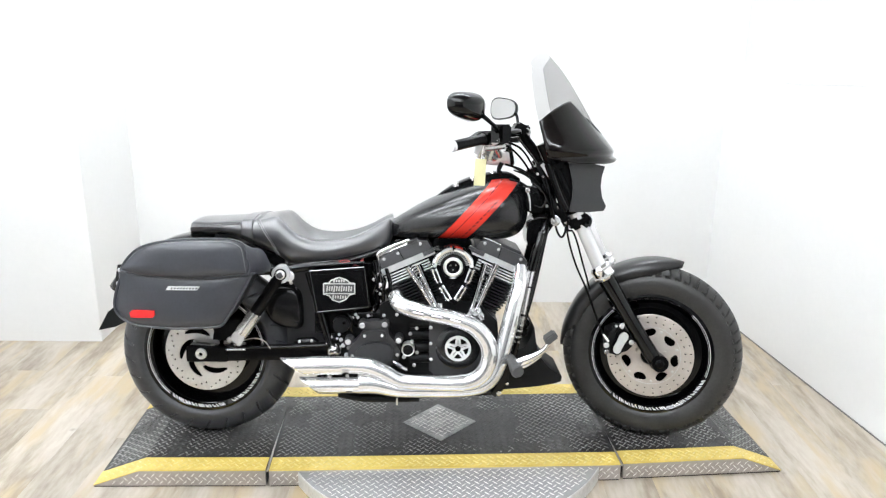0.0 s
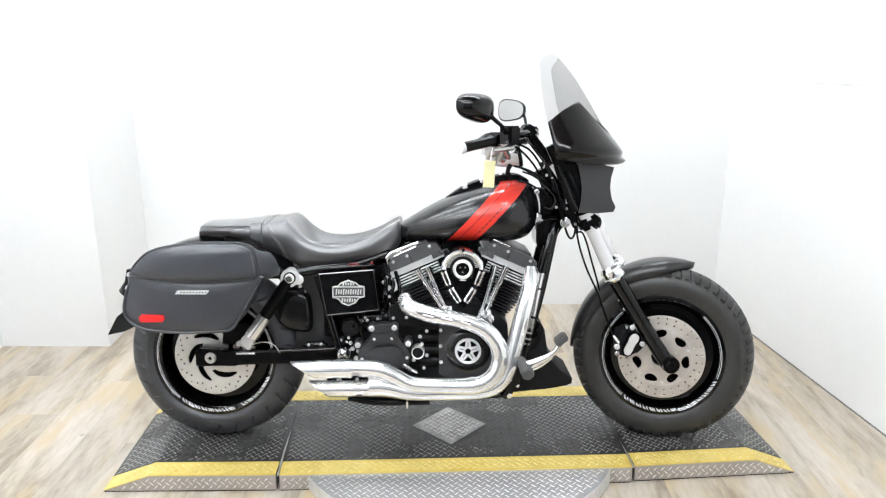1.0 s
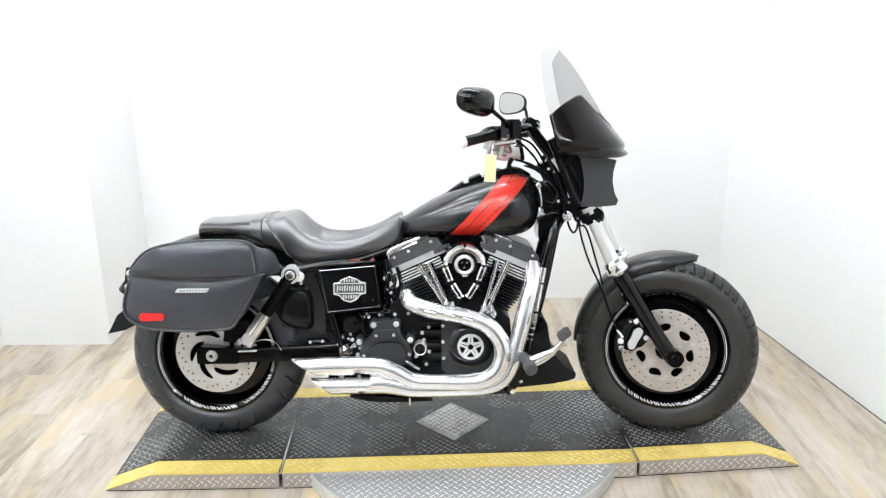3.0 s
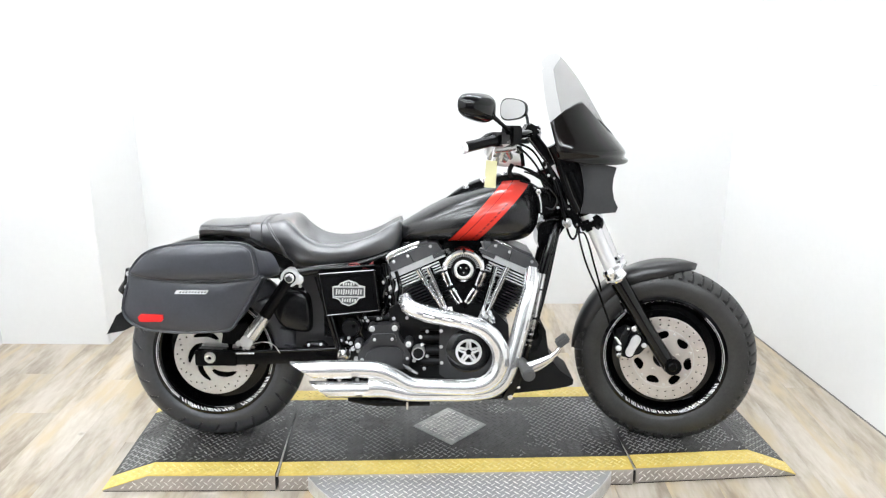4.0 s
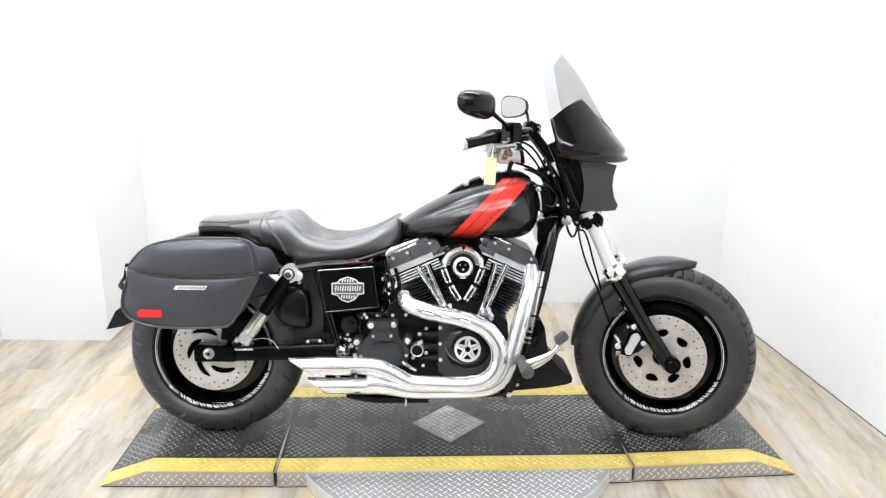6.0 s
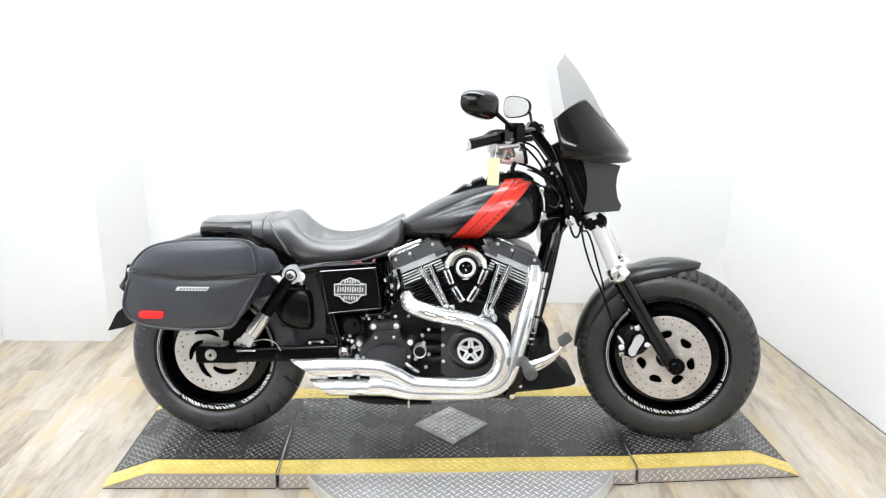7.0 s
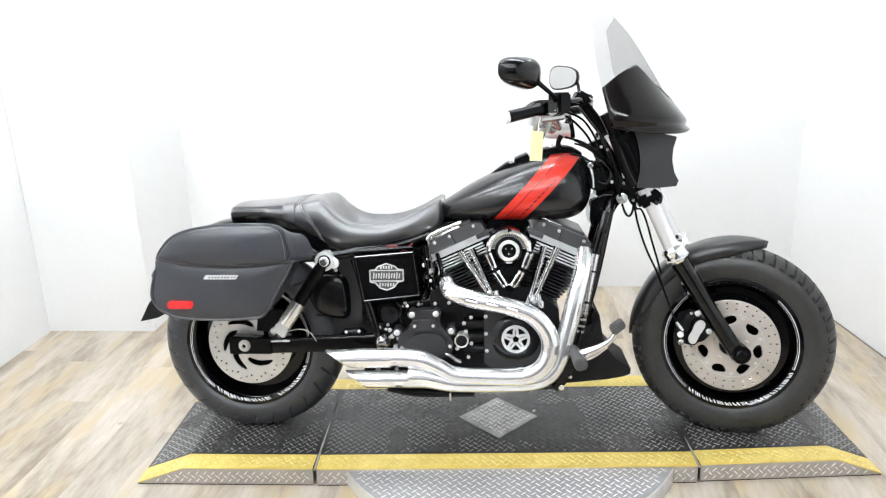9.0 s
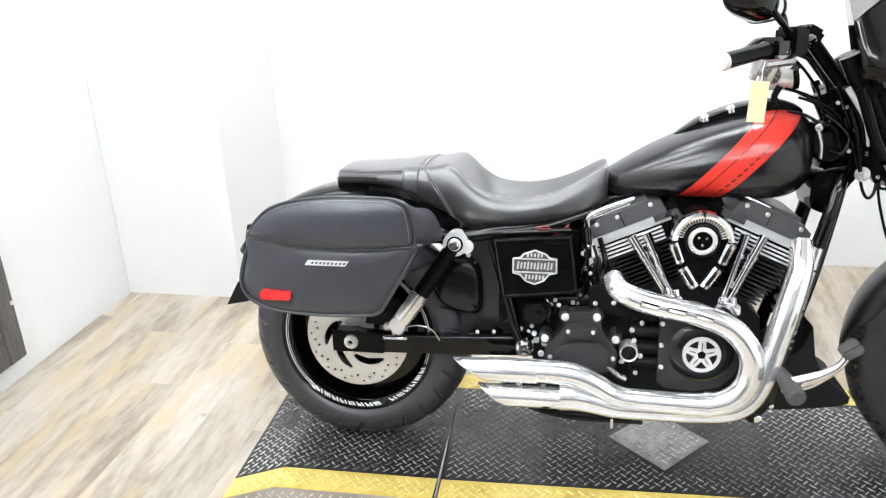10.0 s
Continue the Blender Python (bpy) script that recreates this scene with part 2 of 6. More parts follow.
tagged(part("wall_pier", bm, WALL, smooth=False, bevel=0.004), "white painted pier standing out of the back wall", "wall", kind="structure")
# right wall: a thicker lower part with a cap, the upper part set back
SLOPE = 0.063
bm = bmesh.new()
for p, z in ((RA, 1.236), (RB, 1.236 + SLOPE * (RB - RA).length)):
    for o, zz in ((0, -0.1), (0, z), (-0.2, z), (-0.2, -0.1)):
        q = p + RN * o
        bm.verts.new((q.x, q.y, zz))
bm.verts.ensure_lookup_table()
v = bm.verts
for f in ((0, 1, 2, 3), (7, 6, 5, 4), (0, 4, 5, 1), (1, 5, 6, 2), (2, 6, 7, 3), (3, 7, 4, 0)):
    bm.faces.new([v[i] for i in f])
tagged(part("wall_right_lower", bm, WALL, smooth=False), "white painted lower wall under a ledge", "wall", kind="structure")
# the upper wall's shade is in its colour, greyer than the wall below
wall_slab("wall_right_upper", (RA - RN * 0.07).xy, (RB - RN * 0.07).xy, 1.27, TOP, 0.13, -RN, UPPER, label="upper wall set back behind a ledge, its shade put into the colour")
bm = bmesh.new()
for (s, z) in ((-0.02, 1.317), (6.4, 1.317 + SLOPE * 6.42)):
    p = RA + RDIR * s
    for o, dz in ((0.004, 0.0), (-0.075, 0.0), (-0.075, -0.082), (0.004, -0.082)):
        q = p + RN * o
        bm.verts.new((q.x, q.y, z + dz))
bm.verts.ensure_lookup_table()
v = bm.verts
for f in ((0, 1, 2, 3), (7, 6, 5, 4), (0, 4, 5, 1), (1, 5, 6, 2), (2, 6, 7, 3), (3, 7, 4, 0)):
    bm.faces.new([v[i] for i in f])
tagged(part("trim_ledge", bm, WALL, smooth=False, bevel=0.003), "white painted ledge board capping the lower wall", "ledge", kind="structure")
# thin dark grey line where the right wall meets the floor
bm = bmesh.new()
for s_ in (0.002, 6.4):
    p = RA + RDIR * s_
    for o, z in ((0.0005, 0.0005), (0.0055, 0.0005), (0.0045, 0.0045), (0.0005, 0.0045)):
        q = p + RN * o
        bm.verts.new((q.x, q.y, z))
bm.verts.ensure_lookup_table()
v = bm.verts
for f in ((0, 1, 2, 3), (7, 6, 5, 4), (0, 4, 5, 1), (1, 5, 6, 2), (2, 6, 7, 3), (3, 7, 4, 0)):
    bm.faces.new([v[i] for i in f])
tagged(part("baseboard", bm, FOOT_GREY, smooth=False), "thin dark grey strip at the foot of the white wall", "trim", kind="structure")
# ceiling out of view, darker than the walls so reflections keep contrast
bm = bmesh.new()
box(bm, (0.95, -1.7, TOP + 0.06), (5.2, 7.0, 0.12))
tagged(part("ceiling", bm, CEIL, smooth=False), "unseen grey ceiling, darkened for contrast in reflections", "ceiling", kind="structure")


# ---- ceiling lamps ----
def ceiling_light(m):
    lamp = new("ceiling_light")
    tagged(lamp, "white twin tube ceiling light with glowing diffusers", "ceiling light", "ceiling lights")
    bm = bmesh.new()
    box(bm, (0, 0, -0.025), (1.5, 0.34, 0.05))
    part("housing", bm, WALL, lamp, bevel=0.004)
    for y in (-0.08, 0.08):
        bm = bmesh.new()
        tube(bm, [(-0.72, y, -0.065), (0.72, y, -0.065)], 0.035, 12, curve=False)
        part("tube", bm, TUBEM, lamp, "glowing white tube")
    lamp.matrix_basis = m
    return lamp


lamp_one = ceiling_light(pose(0.9, -1.7, TOP))
for x, y in ((-0.6, -3.4), (-0.6, -2.3), (-0.6, -1.2), (-0.6, -0.1), (0.9, -3.5), (0.5, 0.6), (1.55, 0.8), (2.1, -2.8)):
    copy_thing(lamp_one, pose(x, y, TOP))


# ---- framed panel on the left wall ----
def framed_panel():
    th = new("framed_panel")
    tagged(th, "white panel in a weathered dark wooden frame on the wall", "frame")
    y1, y0, z0, z1, w = 0.168, -1.1, 0.09, 1.9, 0.085
    x = LX + 0.002
    for n, c, s in (("frame_stile", (x + 0.02, y1 - w / 2, (z0 + z1) / 2), (0.04, w, z1 - z0)),
                    ("frame_stile", (x + 0.02, y0 + w / 2, (z0 + z1) / 2), (0.04, w, z1 - z0)),
                    ("frame_rail", (x + 0.019, (y0 + y1) / 2, z0 + w / 2), (0.038, y1 - y0 - 2 * w, w)),
                    ("frame_rail", (x + 0.019, (y0 + y1) / 2, z1 - w / 2), (0.038, y1 - y0 - 2 * w, w))):
        bm = bmesh.new()
        box(bm, c, s)
        part(n, bm, FRAMEW, th, bevel=0.005)
    bm = bmesh.new()
    box(bm, (x + 0.008, (y0 + y1) / 2, (z0 + z1) / 2), (0.012, y1 - y0 - 2 * w, z1 - z0 - 2 * w))
    part("panel", bm, PANEL, th, "plain white panel", smooth=False)
    for z in (0.3, 0.62, 0.94, 1.3):
        bm = bmesh.new()
        tube(bm, [(x + 0.038, y1 - 0.012, z), (x + 0.044, y1 - 0.012, z)], 0.008, 10, curve=False)
        part("screw", bm, STEEL, th)


framed_panel()


# ---- turntable and platform ----
def tread(inside, place, pitch, length, width, height, du, dv):
    """Raised lozenge bars in a basket pattern; place(u, v, h) gives the point, inside(u, v) says where."""
    vs, fs = [], []
    n = int((du + dv) / pitch) + 2
    step = pitch / math.sqrt(2)
    for i in range(-n, n + 1):
        for j in range(-n, n + 1):
            u, v = (i - j) * step + 0.004, (i + j) * step + 0.004
            if not (0 < u < du and 0 < v < dv and inside(u, v)):
                continue
            a = radians(45 if (i + j) % 2 else -45)
            c, s = math.cos(a), math.sin(a)
            b = len(vs)
            for p, q, h in ((-1, 0, 0), (0, -1, 0), (1, 0, 0), (0, 1, 0), (-0.62, 0, 1), (0.62, 0, 1)):
                x, y = p * length / 2, q * width / 2
                vs.append(place(u + c * x - s * y, v + s * x + c * y, h * height))
            fs += [(b, b + 1, b + 4), (b + 1, b + 5, b + 4), (b + 1, b + 2, b + 5), (b + 2, b + 3, b + 5), (b + 3, b + 4, b + 5), (b + 3, b, b + 4)]
    return vs, fs


def raw(name, vs, fs, material, parent, label="", kind="stuff"):
    me = bpy.data.meshes.new(name)
    me.from_pydata(vs, [], fs)
    me.materials.append(material)
    ob = new(name, me)
    ob.parent = parent
    if kind:
        ob["kind"] = kind
    if label:
        ob["label"] = label
    return ob


DEPTH = 0.62
YEL = 0.082


def top_z(s, run, flat, rise):
    """Height of a section's top at s along it; it falls to the floor past flat on one side."""
    if flat is None:
        return DECK_Z
    d = (flat[0] - s) if rise < 0 else (s - flat[0])
    return DECK_Z if d <= 0 else DECK_Z + (0.006 - DECK_Z) * d / flat[1]


def platform(name, label, x, y, turn, run, flat=None, rise=0, mid=False):
    """One section: near edge along its x axis from 0 to run, DEPTH deep. flat: (start of slope, its length)."""
    th = new(name)
    tagged(th, label, "platform", "turntable platform")
    th.matrix_basis = pose(x, y, 0, 0, 0, turn)
    stations = [0.0, run]
    if flat:
        stations = [0.0, flat[0], run]
    tz = lambda s: top_z(s, run, flat, rise)
    prof = [(s, tz(s)) for s in stations]
    bm = bmesh.new()
    prism(bm, [(stations[0], 0.001)] + prof + [(stations[-1], 0.001)], 0.012, DEPTH - 0.012)
    part("deck_plate", bm, DECK, th, "dark grey tread plate", smooth=False)
    for yy in (0.0, DEPTH - 0.012):
        bm = bmesh.new()
        prism(bm, [(stations[0], 0.0045)] + [(s, max(z - 0.002, 0.0047)) for s, z in prof] + [(stations[-1], 0.0045)], yy, yy + 0.012)
        part("skirt", bm, SKIRT, th, "bare aluminium tread plate edge", smooth=False)
        # black strip in place of the shadow gap between skirt and floor
        bm = bmesh.new()
        box(bm, ((stations[0] + stations[-1]) / 2, yy + 0.006, 0.0025), (stations[-1] - stations[0] - 0.004, 0.009, 0.004))
        part("shadow_strip", bm, SATIN, th, "black strip standing in for the shadow gap under the edge", smooth=False)
    for yy in (0.001, DEPTH - YEL - 0.001):
        bm = bmesh.new()
        prism(bm, [(s, z + 0.0012) for s, z in prof] + [(s, z - 0.003) for s, z in reversed(prof)], yy, yy + YEL)
        part("edge_stripe", bm, YELLOW, th, "worn yellow painted edge stripe", smooth=False)
    # bars on the deck
    if mid:
        cx, cy = 0.595, 0.315
        clear = lambda u, v: abs(u - cx) + abs(v - cy) > 0.15
    else:
        clear = lambda u, v: True
    lo, hi = 0.012, run - 0.012
    ok = lambda u, v: lo < u < hi and YEL + 0.01 < v < DEPTH - YEL - 0.01 and clear(u, v)
    vs, fs = tread(ok, lambda u, v, h: (u, v, tz(u) + h - 0.0003), 0.0200, 0.0265, 0.0072, 0.0024, run, DEPTH)
    raw("deck_bar", vs, fs, DECKBAR, th, "raised tread bars")
    for a, b in ((0.0, YEL), (DEPTH - YEL, DEPTH)):
        ok2 = lambda u, v: lo < u < hi and a + 0.01 < v < b - 0.008
        vs, fs = tread(ok2, lambda u, v, h: (u, v, tz(u) + h + 0.0009), 0.0200, 0.0265, 0.0072, 0.0026, run, DEPTH)
        raw("stripe_bar", vs, fs, YELLOWBAR, th)
    ok3 = lambda u, v: lo < u < hi and 0.010 < v < tz(u) - 0.008
    vs, fs = tread(ok3, lambda u, v, h: (u, -h + 0.0003, v), 0.0190, 0.0245, 0.0058, 0.0020, run, DECK_Z)
    raw("skirt_bar", vs, fs, SKIRTBAR, th, "bright raised tread bars")
    if mid:
        bm = bmesh.new()
        d = 0.139
        for p in ((cx - d, cy), (cx, cy - d), (cx + d, cy), (cx, cy + d)):
            bm.verts.new((p[0], p[1], DECK_Z + 0.003))
        bm.faces.new(bm.verts[:])
        g = bmesh.ops.extrude_face_region(bm, geom=bm.faces[:])
        for q in [e for e in g["geom"] if isinstance(e, bmesh.types.BMVert)]:
            q.co.z = DECK_Z - 0.002
        for u in (-0.0065, run + 0.006):
            bm2 = bmesh.new()
            tube(bm2, [(u, 0.004, DECK_Z - 0.004), (u, DEPTH - 0.004, DECK_Z - 0.004)], 0.0035, 8, curve=False)
            part("joint_rod", bm2, STEEL, th, "steel rod in the joint")
        part("diamond_plate", bm, DIAM, th, "scuffed bare metal diamond plate", smooth=False)
        okd = lambda u, v: abs(u - cx) + abs(v - cy) < 0.122
        vs, fs = tread(okd, lambda u, v, h: (u, v, DECK_Z + 0.0028 + h), 0.0210, 0.0260, 0.0075, 0.0026, run, DEPTH)
        raw("diamond_bar", vs, fs, SKIRTBAR, th)
    return th


platform("platform_section", "dark tread plate deck section with yellow edges and a bare diamond", 0.270, -0.349, 2.6, 1.214, mid=True)
platform("platform_ramp", "dark tread plate ramp with yellow edges under the rear wheel", -0.331, -0.359, 1.1, 0.588, (0.158, 0.158), -1)
platform("platform_ramp", "dark tread plate ramp with yellow edges under the front wheel", 1.494, -0.287, 5.4, 0.582, (0.437, 0.145), 1)

disc = new("turntable_disc")
tagged(disc, "round grey aluminium tread plate turntable under the platform", "turntable")
disc.matrix_basis = pose(0.875, -0.045, 0)
bm = bmesh.new()
ring_pts = [(0.585 * math.cos(math.pi + math.pi * i / 127), 0.585 * math.sin(math.pi + math.pi * i / 127)) for i in range(128)]
lo = [bm.verts.new((x, y, 0.001)) for x, y in ring_pts]
hi = [bm.verts.new((x, y, 0.055)) for x, y in ring_pts]
bm.faces.new(hi)
for i in range(128):
    bm.faces.new((lo[i], lo[(i + 1) % 128], hi[(i + 1) % 128], hi[i]))
part("disc_plate", bm, DISCM, disc, bevel=0.003)
bm = bmesh.new()
ring(bm, (0, 0, 0), [(0.5855, 0.003), (0.5885, 0.003), (0.5885, 0.0545), (0.5855, 0.0545)], 128, math.pi, 2 * math.pi)
bmesh.ops.transform(bm, matrix=Matrix(((1, 0, 0, 0), (0, 0, 1, 0), (0, 1, 0, 0), (0, 0, 0, 1))), verts=bm.verts)
part("disc_rim", bm, RIMM, disc, "bare aluminium rim band")
R2 = 0.572
vs, fs = tread(lambda u, v: (u - 0.6) ** 2 + (v - 0.6) ** 2 < R2 * R2 and v < 0.36, lambda u, v, h: (u - 0.6, v - 0.6, 0.0547 + h), 0.0215, 0.0275, 0.0070, 0.002, 1.2, 1.2)
raw("disc_bar", vs, fs, SKIRTBAR, disc, "bright raised tread bars")


# ---- motorcycle ----
bike = new("motorcycle")
tagged(bike, "matt black cruiser motorcycle with red tank stripe on a tread platform", "motorcycle")
bike.matrix_basis = pose(0, -0.045, DECK_Z + 0.001, -8, 0, 0)


def tyre(parent, c, R, half, rim, N, material, slant, reach, width=0.11, foot=0.0, seg=18):
    """A tyre with grooves cut round the shoulder; foot: how far each groove turns along the shoulder."""
    bm = bmesh.new()
    nt, prof, m = N * seg, [], 52
    for j in range(m + 1):
        u = -1 + 2 * j / m
        a = u * radians(128)
        y = half * math.sin(max(-math.pi / 2, min(math.pi / 2, a * 0.98))) if abs(a) < math.pi / 2 else half * (1 if a > 0 else -1) * (1 - 0.22 * ((abs(a) - math.pi / 2) / radians(38)) ** 2)
        t = math.cos(a) if abs(a) < math.pi / 2 else -(abs(a) - math.pi / 2) / radians(38)
        r = (R - half * 0.86) + half * 0.86 * t if t > 0 else (R - half * 0.86) + (R - half * 0.86 - rim) * t
        # moulded rings on the side wall
        y += math.copysign(0.0016, u) * math.exp(-((abs(u) - 0.90) / 0.016) ** 2)
        prof.append((r, y, u))
    rows = []
    for i in range(nt):
        th = 2 * math.pi * i / nt
        row = []
        for r, y, u in prof:
            cut = 0.0
            au = abs(u)
            if 0.06 < au < reach:
                ph = (th * N / (2 * math.pi) + slant * (au - 0.06) ** 1.3 * 0.9 + (0.5 if u > 0 else 0)) % 1.0
                if ph < width or (foot and au > reach - 0.045 and ph < foot):
                    cut = 0.0058
            lean = max(-1.0, min(1.0, u / 0.70)) * math.pi / 2
            rr, yy = r - cut * max(0.25, math.cos(lean)), y - cut * math.sin(lean)
            row.append(bm.verts.new((c[0] + rr * math.cos(th), c[1] + yy, c[2] + rr * math.sin(th))))
        rows.append(row)
    k = len(prof)
    for i in range(nt):
        a, b = rows[i], rows[(i + 1) % nt]
        for j in range(k - 1):
            bm.faces.new((a[j], a[j + 1], b[j + 1], b[j]))
    return part("tyre", bm, material, parent, angle=38)


def pierced(parent, c, r0, r1, holes, material, name="rotor", nr=44, nt=480, thick=0.005):
    """A flat ring in the X-Z plane with holes: holes(r, theta) is true where it is cut away."""
    bm = bmesh.new()
    g = [[bm.verts.new((c[0] + (r0 + (r1 - r0) * i / nr) * math.cos(2 * math.pi * j / nt), c[1], c[2] + (r0 + (r1 - r0) * i / nr) * math.sin(2 * math.pi * j / nt))) for j in range(nt)] for i in range(nr + 1)]
    for i in range(nr):
        r = r0 + (r1 - r0) * (i + 0.5) / nr
        for j in range(nt):
            if not holes(r, 2 * math.pi * (j + 0.5) / nt):
                q = (j + 1) % nt
                bm.faces.new((g[i][j], g[i][q], g[i + 1][q], g[i + 1][j]))
    bmesh.ops.delete(bm, geom=[w for w in bm.verts if not w.link_faces], context="VERTS")
    ob = part(name, bm, material, parent)
    mod = ob.modifiers.new("thickness", "SOLIDIFY")
    mod.thickness, mod.offset = thick, 0
    return ob


def arc_bar(bm, c, r, w, a0, a1, y, n=6):
    ring(bm, c, [(r - w / 2, y), (r + w / 2, y), (r + w / 2, y - 0.0012), (r - w / 2, y - 0.0012)], n, a0, a1)


def slant_bar(bm, c, r, w, a, da, lean, y):
    """A slim stroke on the rim, leaning along it."""
    pts = [(r + w / 2 * q, a + lean * q + da / 2 * p) for q, p in ((-1, -1), (-1, 1), (1, 1), (1, -1))]
    prism(bm, [(c[0] + g * math.cos(h), c[2] + g * math.sin(h)) for g, h in pts], c[1] + y - 0.0012, c[1] + y)


def wheel(name, c, R, half, rim_half, N, rubber, rotor_r, front, k=1.07):
    hub = new(name)
    hub.parent = bike
    hub["label"] = "black cast wheel with white pinstripes and a steel brake disc"
    tyre(hub, c, R, half, 0.199 * k, N, rubber, 0.9 if front else -1.6, 0.50 if front else 0.60, 0.15 if front else 0.085, 0.6 if front else 0.0, 16 if front else 27)
    y = -rim_half
    bm = bmesh.new()
    side = [(0.207, y + 0.006), (0.207, y), (0.199, y - 0.002), (0.192, y + 0.004), (0.184, y + 0.010), (0.176, y + 0.03), (0.170, -0.012), (0.05, -0.012),
            (0.05, 0.012), (0.170, 0.012), (0.176, -y - 0.03), (0.184, -y - 0.010), (0.192, -y - 0.004), (0.199, -y + 0.002), (0.207, -y), (0.207, -y - 0.006)]
    side = [(r * k if r > 0.1 else r, q) for r, q in side]
    ring(bm, c, side, 96)
    part("rim", bm, GLOSS, hub, "gloss black rim")
    bm = bmesh.new()
    ring(bm, c, [(0.0001, -0.075), (0.03, -0.075), (0.036, -0.065), (0.042, -0.03), (0.06, -0.014), (0.06, 0.014), (0.042, 0.06), (0.0001, 0.075)], 40, closed=False)
    part("hub", bm, SATIN, hub)
    # white pinstripe arcs and plain bars in place of lettering
    gap0, gap1 = (radians(-128), radians(-22))
    for r in (0.1945, 0.1895):
        arcs = [(gap1 + 0.04, radians(48)), (radians(128), gap0 + 2 * math.pi - 0.04)] if front else [(gap1 + 0.04, gap0 + 2 * math.pi - 0.04)]
        for lo, hi in arcs:
            bm = bmesh.new()
            arc_bar(bm, c, r * k, 0.0018 if r > 0.19 else 0.0008, lo, hi, y + 0.0015, 60)
            part("pinstripe", bm, WHITE, hub, "white pinstripe")
    nl = 15
    for i in range(nl):
        if i == 8:
            continue
        a = gap0 + (gap1 - gap0) * (i + 0.5) / nl
        bm = bmesh.new()
        for da, h in ((-0.036, 1.0), (-0.002, (0.55, 1.0, 0.7)[i % 3]), (0.032, 1.0)):
            slant_bar(bm, c, (0.1925 + 0.006 * (1 - h)) * k, 0.0125 * h, a + da, 0.020, 0.022 * h, y + 0.001)
        part("lettering_bar", bm, WHITE, hub, "white bar")
    for a0, a1 in ([(radians(62), radians(112))] if front else []):
        for i in range(8):
            a = a0 + (a1 - a0) * (i + 0.5) / 8
            bm = bmesh.new()
            for da in (-0.024, 0.016):
                slant_bar(bm, c, 0.1925 * k, 0.0050, a + da, 0.0035, 0.012, y + 0.001)
            part("lettering_bar", bm, FADED, hub)
    # brake disc
    yr = -0.072
    cc = (c[0], c[1] + yr, c[2])
    if front:
        def holes(r, t):
            for row, n, off in ((0.142, 28, 0.0), (0.122, 28, 0.0)):
                ph = ((t * n / (2 * math.pi) + off) % 1 - 0.5) * 2 * math.pi / n * row
                if (ph ** 2 + (r - row) ** 2) < 0.0032 ** 2:
                    return True
            d = ((t - radians(17)) * 7 / (2 * math.pi)) % 1
            q = (d - 0.5) * 2 * math.pi / 7 * 0.088
            return (q / 0.0225) ** 2 + ((r - 0.088) / 0.0165) ** 2 < 1 and r < 0.099 - q * 0.30
        pierced(hub, cc, 0.034, rotor_r, holes, ROTOR)
    else:
        def holes(r, t):
            for row, n, off in ((0.136, 15, 0.0), (0.118, 15, 0.33), (0.126, 15, 0.66)):
                ph = ((t * n / (2 * math.pi) + off) % 1 - 0.5) * 2 * math.pi / n * row
                if (ph ** 2 + (r - row) ** 2) < 0.0034 ** 2:
                    return True
            if 0.052 < r < 0.100:
                d = (t - (r - 0.052) * 21) * 6 / (2 * math.pi) % 1
                return abs(d - 0.3) < 0.27 * math.sqrt(max(0.0, 1 - ((r - 0.076) / 0.024) ** 2))
            return False
        pierced(hub, cc, 0.03, rotor_r, holes, STEEL)
    if front:
        for i in range(7):
            a = radians(17) + 2 * math.pi * i / 7
            bm = bmesh.new()
            knob(bm, (c[0] + 0.096 * math.cos(a), c[1] + yr - 0.0025, c[2] + 0.096 * math.sin(a)), 0.0052, 0.003, 10)
            part("rivet", bm, STEEL, hub)
        bm = bmesh.new()
        ring(bm, (c[0], c[1] + yr - 0.0025, c[2]), [(0.1045, 0.0), (0.1045, -0.0012), (0.1075, -0.0012), (0.1075, 0.0)], 72)
        part("rotor_seam", bm, STEEL, hub)
    n = 5 if front else 6
    for i in range(n):
        a = 2 * math.pi * i / n + 0.3
        bm = bmesh.new()
        knob(bm, (c[0] + 0.052 * math.cos(a), c[1] + yr - 0.003, c[2] + 0.052 * math.sin(a)), 0.006, 0.005, 10)
        part("bolt", bm, ROTOR if front else STEEL, hub)
    return hub


RW = (0.008, -0.018, 0.317)
FW = (1.629, -0.014, 0.311)
wheel("rear_wheel", RW, 0.318, 0.09, 0.080, 26, RUBBER, 0.146, False)
fwheel = wheel("front_wheel", FW, 0.321, 0.07, 0.060, 54, RUBBER_F, 0.152, True)
STEER = Matrix.Translation(FW) @ Matrix.Rotation(radians(-15), 4, "Z") @ Matrix.Translation([-q for q in FW])
fwheel.matrix_basis = STEER


